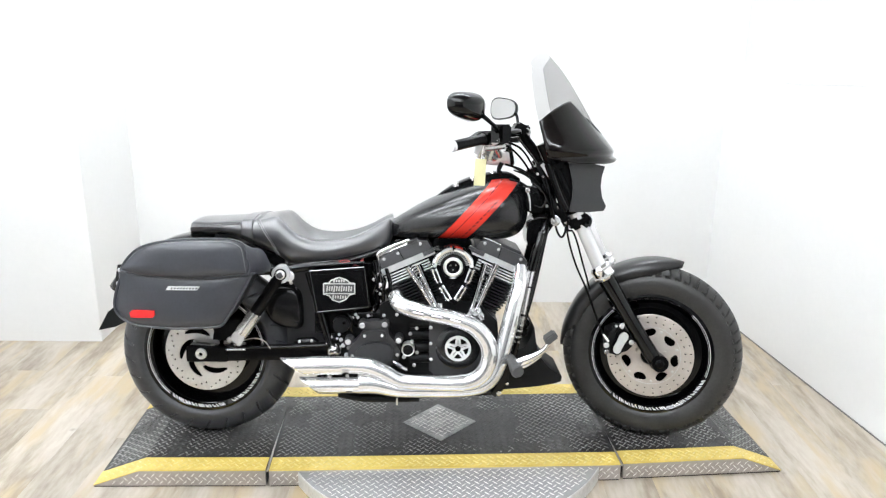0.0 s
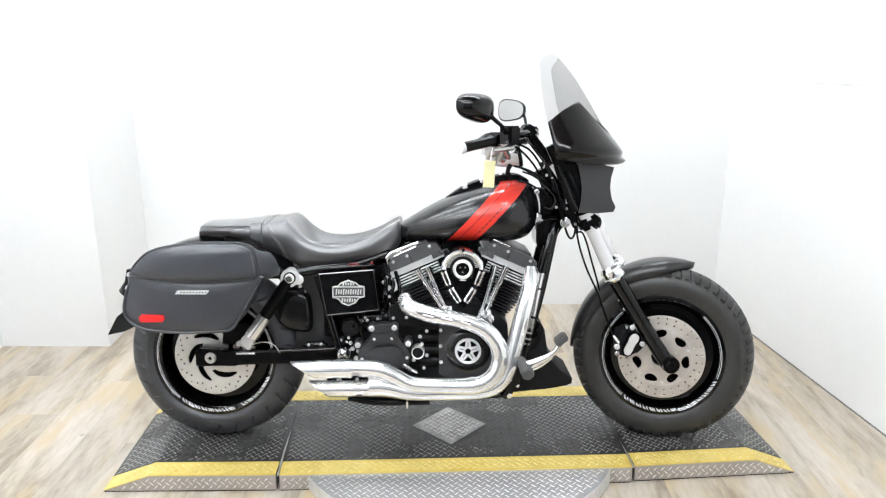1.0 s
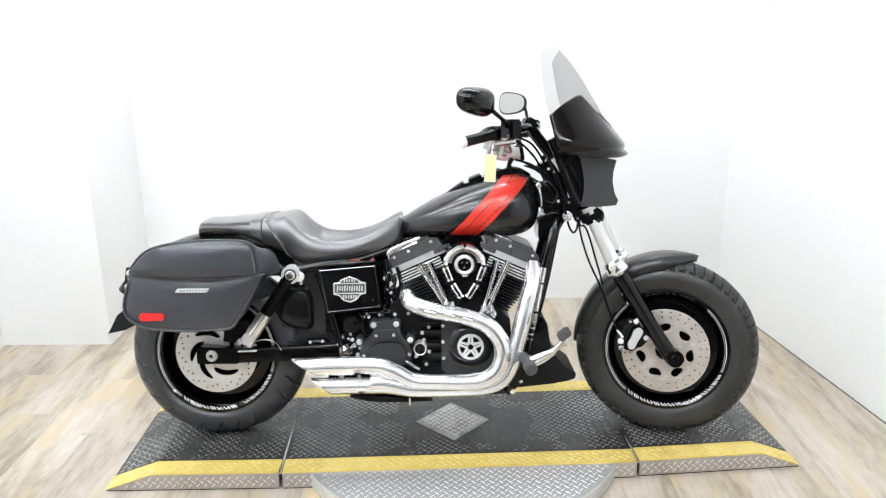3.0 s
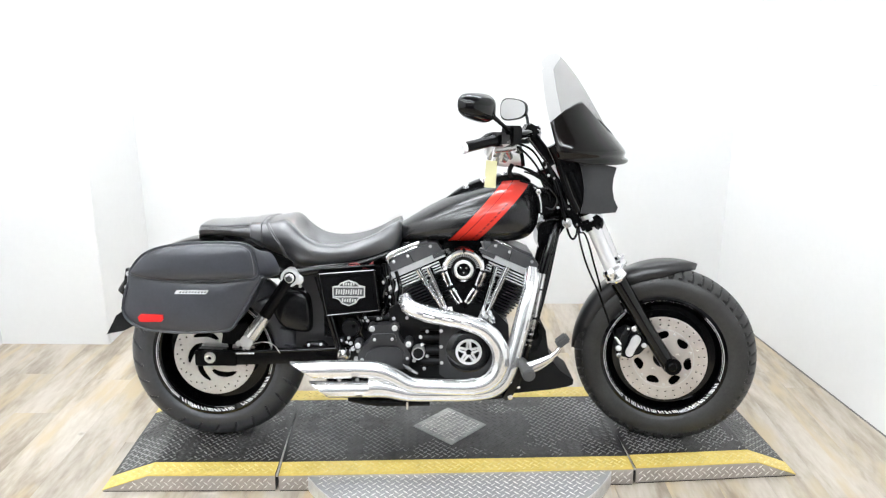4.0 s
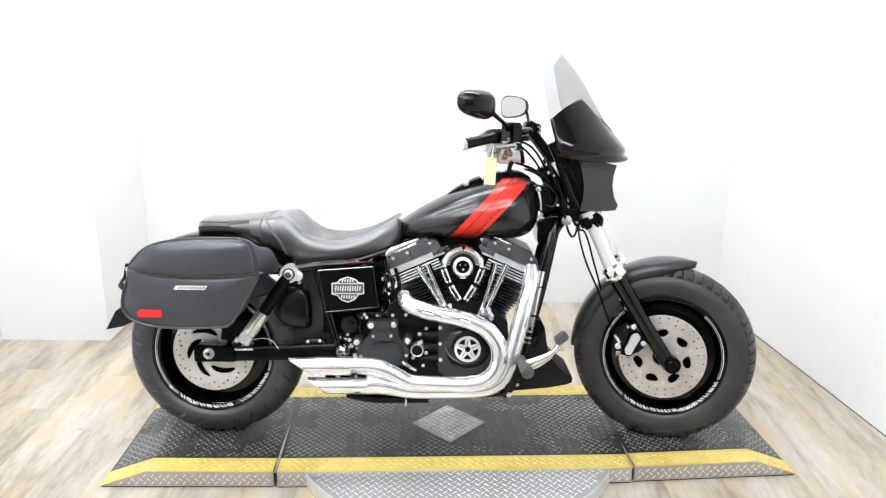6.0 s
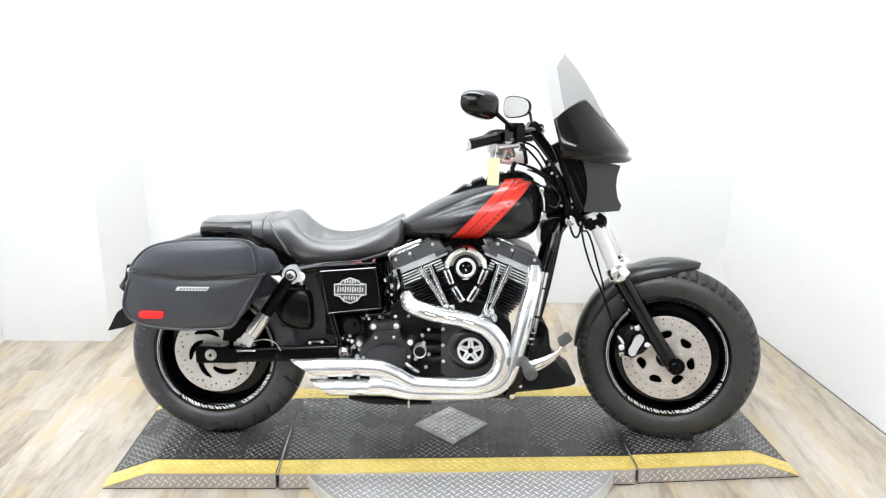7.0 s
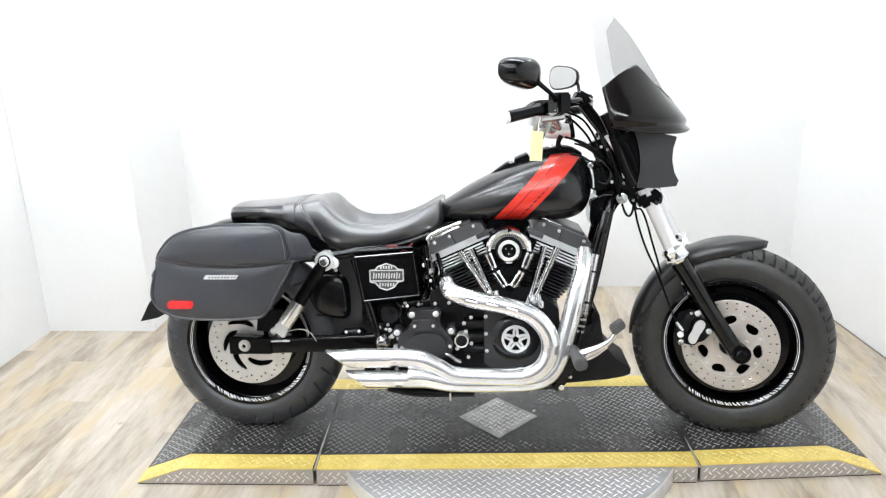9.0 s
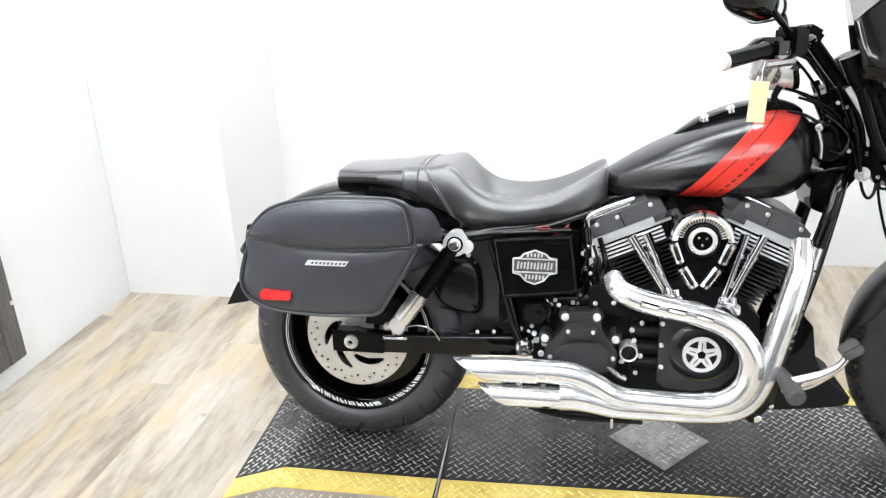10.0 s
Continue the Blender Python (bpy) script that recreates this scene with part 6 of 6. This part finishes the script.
def mirror(s):
    m = new("mirror")
    m.parent = bike
    m["label"] = "gloss black teardrop mirror"
    bm = bmesh.new()
    # shell: a squashed bowl that opens backwards
    big = 1.16 if s < 0 else 1.0
    wide = 1.0 if s < 0 else 0.88
    c = Vector((0.915, s * 0.385, 1.186)) if s < 0 else Vector((1.096, s * 0.36, 1.196))
    face = Vector((-0.72, 0.62, 0.05)).normalized() if s < 0 else Vector((-0.45, -0.85, 0.05)).normalized()
    side = face.cross(Vector((0, 0, 1))).normalized()
    up = side.cross(face)
    rows = []
    for d, k in ((0.004, 0.94), (0.0, 1.0), (-0.015, 0.98), (-0.03, 0.90), (-0.045, 0.72), (-0.054, 0.45), (-0.057, 0.12)):
        row = []
        for i in range(28):
            a = 2 * math.pi * i / 28
            x, y = big * 0.066 * wide * math.copysign(abs(math.cos(a)) ** 0.66, math.cos(a)), 0.043 * math.copysign(abs(math.sin(a)) ** 0.75, math.sin(a))
            y = y * (1 + (0.22 if s > 0 else 0.17) * x / 0.066) - (0 if s > 0 else 0.09 * x)
            row.append(tuple(c + side * x * k + up * y * k + face * d))
        rows.append(row)
    loft(bm, rows)
    sh = part("shell", bm, GLOSS, m, "gloss black mirror shell", angle=50)
    bm = bmesh.new()
    vs = []
    for i in range(28):
        a = 2 * math.pi * i / 28
        x, y = big * 0.060 * wide * math.copysign(abs(math.cos(a)) ** 0.66, math.cos(a)), 0.038 * math.copysign(abs(math.sin(a)) ** 0.75, math.sin(a))
        y = y * (1 + (0.22 if s > 0 else 0.17) * x / 0.066) - (0 if s > 0 else 0.09 * x)
        vs.append(bm.verts.new(tuple(c + side * x + up * y + face * 0.0055)))
    bm.faces.new(vs)
    part("mirror_glass", bm, MIRRORM, m, "mirror glass", smooth=False)
    bm = bmesh.new()
    if s < 0:
        tube(bm, [(0.962, s * 0.372, 1.168), (0.995, s * 0.33, 1.143), (1.032, s * 0.26, 1.115), (1.042, s * 0.235, 1.10)], [0.009, 0.007, 0.007, 0.009], 10, 5)
    else:
        tube(bm, [(1.135, s * 0.36, 1.178), (1.146, s * 0.34, 1.172), (1.150, s * 0.31, 1.14), (1.15, s * 0.25, 1.115), (1.157, s * 0.225, 1.10)], 0.006, 10, 5)
    part("stem", bm, SATIN, m, "black mirror stem")


mirror(-1)
mirror(1)

# ---- fairing and windscreen ----
def screen_material():
    m = bpy.data.materials.new("clear grey screen")
    m.use_nodes = True
    n, l = m.node_tree.nodes, m.node_tree.links
    b = n["Principled BSDF"]
    out = n["Material Output"]
    tr, gl, mx = n.new("ShaderNodeBsdfTransparent"), n.new("ShaderNodeBsdfGlossy"), n.new("ShaderNodeMixShader")
    tr.inputs["Color"].default_value = (0.70, 0.695, 0.695, 1)
    gl.inputs["Roughness"].default_value = 0.03
    mx.inputs[0].default_value = 0.04
    l.new(tr.outputs[0], mx.inputs[1])
    l.new(gl.outputs[0], mx.inputs[2])
    l.new(mx.outputs[0], out.inputs["Surface"])
    return m


SCREEN = screen_material()
FAIRING = mat("gloss black fairing", (0.0035, 0.0025, 0.0022), 0.10, var=0.1, spec=0.36)
CENTRE = smooth_table([(1.376, 1.222), (1.308, 1.281), (1.212, 1.343), (1.118, 1.397), (1.05, 1.438), (1.015, 1.459), (0.99, 1.445)], 4)
EDGE = smooth_table([(1.350, 1.141), (1.285, 1.147), (1.205, 1.157), (1.135, 1.172), (1.06, 1.188), (1.015, 1.203), (0.985, 1.212)], 4)


def fair_point(u, v):
    """u -1 right edge to 1 left edge, v 0 top to 1 bottom."""
    k = v * (len(CENTRE) - 1)
    i = min(int(k), len(CENTRE) - 2)
    t = k - i
    zc, xc = (CENTRE[i][j] + (CENTRE[i + 1][j] - CENTRE[i][j]) * t for j in (0, 1))
    ze, xe = (EDGE[i][j] + (EDGE[i + 1][j] - EDGE[i][j]) * t for j in (0, 1))
    w = 0.15 + 0.06 * math.sin(min(1.0, v * 1.25) * math.pi / 2)
    f = abs(u) ** 2.2
    y = w * math.sin(u * math.pi / 2 * 0.98)
    # a rounded ridge runs round the shell above its lower lip
    drop = 0.15 if v < 0.69 else 0.065
    g = 0.017 * (1 - 0.25 * abs(u) ** 6) * math.exp(-((v - 0.69) / drop) ** 2) + (0.003 + 0.013 * (1 - abs(u)) ** 2) * math.exp(-((v - 0.88) / 0.05) ** 2)
    out = Vector((0.55 * (1 - abs(u)) + 0.2, math.copysign(min(1.0, abs(u) * 1.3), u), 0)).normalized() * g
    return (xc + (xe - xc) * f + 0.26 * (y + w * f) + out.x, y + out.y, zc + (ze - zc) * f)


def fair_patch(name, lo, hi, material, parent, label, nu=40, nv=36, thick=0.004):
    bm = bmesh.new()
    rows = []
    for j in range(nv + 1):
        row = []
        for i in range(nu + 1):
            u = -1 + 2 * i / nu
            a, b = lo(u), hi(u)
            row.append(bm.verts.new(fair_point(u, a + (b - a) * j / nv)))
        rows.append(row)
    for a, b in zip(rows, rows[1:]):
        for i in range(nu):
            bm.faces.new((a[i], a[i + 1], b[i + 1], b[i]))
    ob = part(name, bm, material, parent, label, angle=60)
    if thick:
        mod = ob.modifiers.new("thickness", "SOLIDIFY")
        mod.thickness, mod.offset = thick, 1
    return ob


fa = new("fairing")
fa.parent = bike
fa["label"] = "gloss black quarter fairing with a tall clear screen"
brow = lambda u: lerp_table(u, [(-1.0, 0.485), (-0.9, 0.425), (-0.8, 0.385), (-0.65, 0.35), (-0.5, 0.335), (-0.42, 0.37), (-0.3, 0.46), (-0.15, 0.52), (0.0, 0.555), (0.2, 0.50), (0.44, 0.43), (0.6, 0.43), (0.8, 0.455), (1.0, 0.49)])[0]
hem = lambda u: lerp_table(u, [(-1.0, 0.80), (-0.9, 0.84), (-0.75, 0.89), (-0.3, 0.90), (0.0, 0.87), (0.6, 0.90), (1.0, 0.85)])[0]
fair_patch("windscreen", lambda u: 0.05 * abs(u) ** 9, lambda u: brow(u) + 0.06, SCREEN, fa, "clear grey tinted windscreen", thick=0)
fair_patch("fairing_shell", brow, hem, FAIRING, fa, "gloss black fairing shell", thick=0.005)
for u, v in ((-0.50, 0.545), (-0.10, 0.60), (-0.88, 0.535), (0.40, 0.55)):
    p = fair_point(u, v)
    bm = bmesh.new()
    bmesh.ops.create_uvsphere(bm, u_segments=10, v_segments=6, radius=0.006, matrix=Matrix.Translation(p))
    part("screen_bolt", bm, SATIN, fa)
for s in (-1, 1):
    bm = bmesh.new()
    outl = [(1.282, 0.998), (1.30, 1.001), (1.36, 1.004), (1.418, 0.990), (1.407, 0.955), (1.404, 0.92), (1.412, 0.88), (1.428, 0.852), (1.420, 0.835), (1.36, 0.833), (1.288, 0.838), (1.297, 0.88), (1.299, 0.92), (1.293, 0.96)]
    rows = [[], []]
    for k, o in enumerate((0.0, 0.005)):
        for x, z in outl:
            rows[k].append((x, s * (0.185 - (x - 1.235) * 0.5 - o), z))
    loft(bm, rows)
    part("fairing_cheek", bm, GRAPHITE, fa, "satin black lower fairing panel", angle=30)
    bm = bmesh.new()
    p = [(1.205, s * 0.19, 1.0), (1.225, s * 0.185, 0.95), (1.25, s * 0.178, 0.89), (1.275, s * 0.172, 0.845)]
    tube(bm, p, 0.012, 10, 4)
    part("fairing_bracket", bm, SATIN, fa)
    bm = bmesh.new()
    prism(bm, [(1.215, 0.995), (1.30, 1.0), (1.31, 0.92), (1.30, 0.838), (1.282, 0.838), (1.25, 0.89)], s * 0.135, s * 0.13)
    part("inner_cowl", bm, SATIN, fa, "black inner cowl")
bm = bmesh.new()
tube(bm, [(1.27, 0, 0.915), (1.30, 0, 0.915), (1.36, 0, 0.91), (1.385, 0, 0.908)], [0.05, 0.075, 0.088, 0.085], 28, curve=False)
part("headlight", bm, SATIN, bike, "black headlight bucket")
simple("turn_signal_stay", [(1.33, -0.10, 0.80), (1.36, -0.13, 0.80)], 0.022, SATIN, "black lower yoke cap", 14)

# ---- small fittings round the steering head ----
for pts, r in (([(1.10, -0.09, 0.985), (1.14, -0.11, 0.965), (1.17, -0.12, 0.95), (1.19, -0.125, 0.93)], 0.0032),
               ([(1.145, -0.09, 0.90), (1.165, -0.115, 0.915), (1.185, -0.12, 0.90), (1.19, -0.12, 0.875)], 0.005),
               ([(1.205, -0.13, 0.955), (1.222, -0.142, 0.90), (1.232, -0.145, 0.85), (1.24, -0.14, 0.81)], 0.0045)):
    simple("cable", pts, r, SATIN, "black control cable", 8)
simple("switch_cover", [(1.178, -0.085, 0.862), (1.178, -0.108, 0.862)], [0.040, 0.034], SATIN, "round black ignition switch cover", 24, curve=False)
simple("chrome_link", [(1.150, -0.10, 0.905), (1.158, -0.11, 0.870), (1.160, -0.11, 0.835)], [0.006, 0.004, 0.0035], DULL, "dull alloy stay beside the tank", 10)
bolt((1.150, -0.108, 0.907), 0.009, 0.004, DULL, "fitting")
plate("column_cover", [(1.172, 1.000), (1.196, 1.006), (1.262, 0.868), (1.300, 0.790), (1.276, 0.782), (1.236, 0.850)], -0.128, -0.112, GLOSS, "black cover beside the fork", 0.004)
for x, z in ((1.200, 0.955), (1.222, 0.905), (1.252, 0.850), (1.282, 0.796)):
    bolt((x, -0.129, z), 0.0048, 0.004, DULL, "fitting")
plate("ignition_block", [(1.142, 0.845), (1.144, 0.915), (1.160, 0.920), (1.164, 0.845)], -0.085, -0.05, SATIN, "black ignition block", 0.003)
for x, z, r in ((1.153, 0.902, 0.005), (1.151, 0.853, 0.005), (1.181, 0.964, 0.006), (1.216, 0.854, 0.006)):
    bolt((x, -0.088 if x < 1.16 else -0.120, z), r * 0.8, 0.006, ALLOY, "fitting")
simple("steel_stay", [(1.193, -0.138, 0.999), (1.215, -0.142, 0.965), (1.238, -0.142, 0.925), (1.250, -0.14, 0.868)], [0.007, 0.006, 0.005, 0.003], ALLOY, "bright stay beside the fairing", 8)
simple("hose", [(1.165, -0.10, 0.935), (1.19, -0.125, 0.915), (1.212, -0.13, 0.885), (1.20, -0.125, 0.85), (1.175, -0.115, 0.855)], 0.0055, GLOSS, "black hose", 8)
simple("cable", [(1.10, -0.10, 0.975), (1.135, -0.11, 0.962), (1.17, -0.115, 0.938), (1.20, -0.12, 0.915)], 0.0032, SATIN, "black control cable", 8)
for y in (-0.055, 0.055):
    bm = bmesh.new()
    tube(bm, [(-0.24, y, 0.585), (-0.272, y, 0.587), (-0.292, y, 0.588), (-0.298, y, 0.588)], [0.030, 0.040, 0.042, 0.034], 20, curve=False)
    tl = part("tail_light", bm, CHROME, bike, "chrome round tail light")
    bm = bmesh.new()
    tube(bm, [(-0.297, y, 0.588), (-0.303, y, 0.588), (-0.306, y, 0.588)], [0.034, 0.030, 0.012], 20, curve=False)
    part("lens", bm, REDLENS, tl, "red tail lens")
plate("tail_bracket", [(-0.268, 0.640), (-0.244, 0.640), (-0.246, 0.60), (-0.256, 0.555), (-0.282, 0.550), (-0.276, 0.60)], -0.155, -0.135, GLOSS, "black tail bracket", 0.004)
for x, z in ((-0.258, 0.622), (-0.266, 0.575)):
    bolt((x, -0.156, z), 0.009, 0.008, ALLOY, "fitting")

# ---- tag hanging at the handlebar ----
tag = new("price_tag")
tagged(tag, "pale yellow card tag hanging from the handlebar", "tag")
tag.matrix_basis = pose(0, -0.045, DECK_Z + 0.001, -8, 0, 0) @ Matrix.Translation((0.975, -0.29, 1.03))
bm = bmesh.new()
box(bm, (0.0, 0.0, -0.053), (0.036, 0.0012, 0.086), Matrix.Rotation(radians(3), 4, "Y"))
part("card", bm, YTAG, tag, bevel=0.0004)
bm = bmesh.new()
tube(bm, [(0.004, 0.0, -0.014), (0.006, 0.01, 0.01), (0.012, 0.02, 0.03)], 0.0012, 6, 4)
part("string", bm, WHITE, tag, "white string")

# ---- floor ----
def wood():
    m = bpy.data.materials.new("light oak vinyl plank")
    m.use_nodes = True
    n, l = m.node_tree.nodes, m.node_tree.links
    b = n["Principled BSDF"]
    tc, info, mp = n.new("ShaderNodeTexCoord"), n.new("ShaderNodeObjectInfo"), n.new("ShaderNodeMapping")
    shift = n.new("ShaderNodeVectorMath")
    shift.operation = "MULTIPLY_ADD"
    cmb = n.new("ShaderNodeCombineXYZ")
    for i in range(3):
        l.new(info.outputs["Random"], cmb.inputs[i])
    shift.inputs[1].default_value = (1, 1, 1)
    sc2 = n.new("ShaderNodeVectorMath")
    sc2.operation = "SCALE"
    sc2.inputs["Scale"].default_value = 37.0
    l.new(cmb.outputs[0], sc2.inputs[0])
    l.new(tc.outputs["Object"], shift.inputs[0])
    l.new(sc2.outputs[0], shift.inputs[2])
    l.new(shift.outputs[0], mp.inputs["Vector"])
    mp.inputs["Scale"].default_value = (1.0, 0.20, 1.0)
    n1, n2, n3, n4 = (n.new("ShaderNodeTexNoise") for _ in range(4))
    n4.inputs["Scale"].default_value, n4.inputs["Detail"].default_value, n4.inputs["Distortion"].default_value = 11, 3, 0.4
    n1.inputs["Scale"].default_value, n1.inputs["Detail"].default_value, n1.inputs["Distortion"].default_value = 8, 7, 0.8
    n2.inputs["Scale"].default_value, n2.inputs["Detail"].default_value = 70, 4
    n3.inputs["Scale"].default_value, n3.inputs["Detail"].default_value = 2.2, 2
    for q in (n1, n2, n3, n4):
        l.new(mp.outputs[0], q.inputs["Vector"])
    mix = n.new("ShaderNodeMix")
    mix.inputs[0].default_value = 0.25
    l.new(n1.outputs["Fac"], mix.inputs[2])
    l.new(n2.outputs["Fac"], mix.inputs[3])
    ramp = n.new("ShaderNodeValToRGB")
    cr = ramp.color_ramp
    cr.elements[0].position, cr.elements[0].color = 0.37, (0.235, 0.188, 0.132, 1)
    cr.elements[1].position, cr.elements[1].color = 0.62, (0.465, 0.418, 0.355, 1)
    e = cr.elements.new(0.5)
    e.color = (0.380, 0.330, 0.262, 1)
    l.new(mix.outputs[0], ramp.inputs[0])
    hsv = n.new("ShaderNodeHueSaturation")
    mr = n.new("ShaderNodeMapRange")
    mr.inputs["To Min"].default_value, mr.inputs["To Max"].default_value = 0.94, 1.06
    l.new(info.outputs["Random"], mr.inputs["Value"])
    l.new(mr.outputs[0], hsv.inputs["Value"])
    sr = n.new("ShaderNodeMapRange")
    sr.inputs["To Min"].default_value, sr.inputs["To Max"].default_value = 0.7, 1.15
    l.new(n3.outputs["Fac"], sr.inputs["Value"])
    l.new(sr.outputs[0], hsv.inputs["Saturation"])
    # honey-coloured streaks along the boards
    streak = n.new("ShaderNodeMapRange")
    streak.inputs["From Min"].default_value, streak.inputs["From Max"].default_value = 0.52, 0.68
    streak.inputs["To Min"].default_value, streak.inputs["To Max"].default_value = 0.0, 0.9
    l.new(n4.outputs["Fac"], streak.inputs["Value"])
    honey = n.new("ShaderNodeMix")
    honey.data_type = "RGBA"
    honey.inputs[7].default_value = (0.43, 0.335, 0.195, 1)
    l.new(streak.outputs[0], honey.inputs[0])
    l.new(ramp.outputs[0], honey.inputs[6])
    l.new(honey.outputs[2], hsv.inputs["Color"])
    l.new(hsv.outputs[0], b.inputs["Base Color"])
    vor = n.new("ShaderNodeTexVoronoi")
    vor.inputs["Scale"].default_value = 3.1
    l.new(tc.outputs["Object"], vor.inputs["Vector"])
    spot = n.new("ShaderNodeMapRange")
    spot.inputs["From Min"].default_value, spot.inputs["From Max"].default_value = 0.012, 0.05
    spot.inputs["To Min"].default_value, spot.inputs["To Max"].default_value = 0.35, 1.0
    l.new(vor.outputs["Distance"], spot.inputs["Value"])
    knot = n.new("ShaderNodeMix")
    knot.data_type, knot.blend_type = "RGBA", "MULTIPLY"
    knot.inputs[0].default_value = 0.75
    l.new(hsv.outputs[0], knot.inputs[6])
    l.new(spot.outputs[0], knot.inputs[7])
    l.new(knot.outputs[2], b.inputs["Base Color"])
    b.inputs["Roughness"].default_value = 0.34
    b.inputs["Specular IOR Level"].default_value = 0.6
    bp = n.new("ShaderNodeBump")
    bp.inputs["Strength"].default_value, bp.inputs["Distance"].default_value = 0.12, 0.001
    l.new(n2.outputs["Fac"], bp.inputs["Height"])
    l.new(bp.outputs[0], b.inputs["Normal"])
    return m


WOOD = wood()
# base past the planks is out of view, dark so gloss black reflects black
bm = bmesh.new()
box(bm, (0.95, -1.75, -0.06), (4.8, 6.8, 0.1))
floor = tagged(part("floor", bm, mat("unseen floor darkened for reflections", (0.055, 0.05, 0.045), 0.6), smooth=False), "light oak vinyl plank floor", "floor", kind="structure")
PW, PL = 0.18, 1.22
turn = Matrix.Rotation(radians(PLANK_TURN), 4, "Z")
cuts = [(Vector((LX, 0, 0)), Vector((-1, 0, 0))), (Vector((0, BACK, 0)), Vector((0, 1, 0))), (RA, -RN), (Vector((0, -2.6, 0)), Vector((0, -1, 0)))]
rng = random.Random(5)
for i in range(-14, 26):
    off = rng.random() * PL
    for j in range(-4, 4):
        x0, y0 = i * PW + 0.07, j * PL + off
        bm = bmesh.new()
        box(bm, (x0, y0, -0.005), (PW - 0.0006, PL - 0.0006, 0.010))
        bmesh.ops.transform(bm, matrix=turn, verts=bm.verts)
        for co, no in cuts:
            g = bmesh.ops.bisect_plane(bm, geom=bm.verts[:] + bm.edges[:] + bm.faces[:], plane_co=co, plane_no=no, clear_outer=True)
            ed = [e for e in g["geom_cut"] if isinstance(e, bmesh.types.BMEdge)]
            if ed:
                bmesh.ops.holes_fill(bm, edges=ed)
        if len(bm.faces) < 5:
            bm.free()
            continue
        part("plank", bm, WOOD, floor, smooth=False)
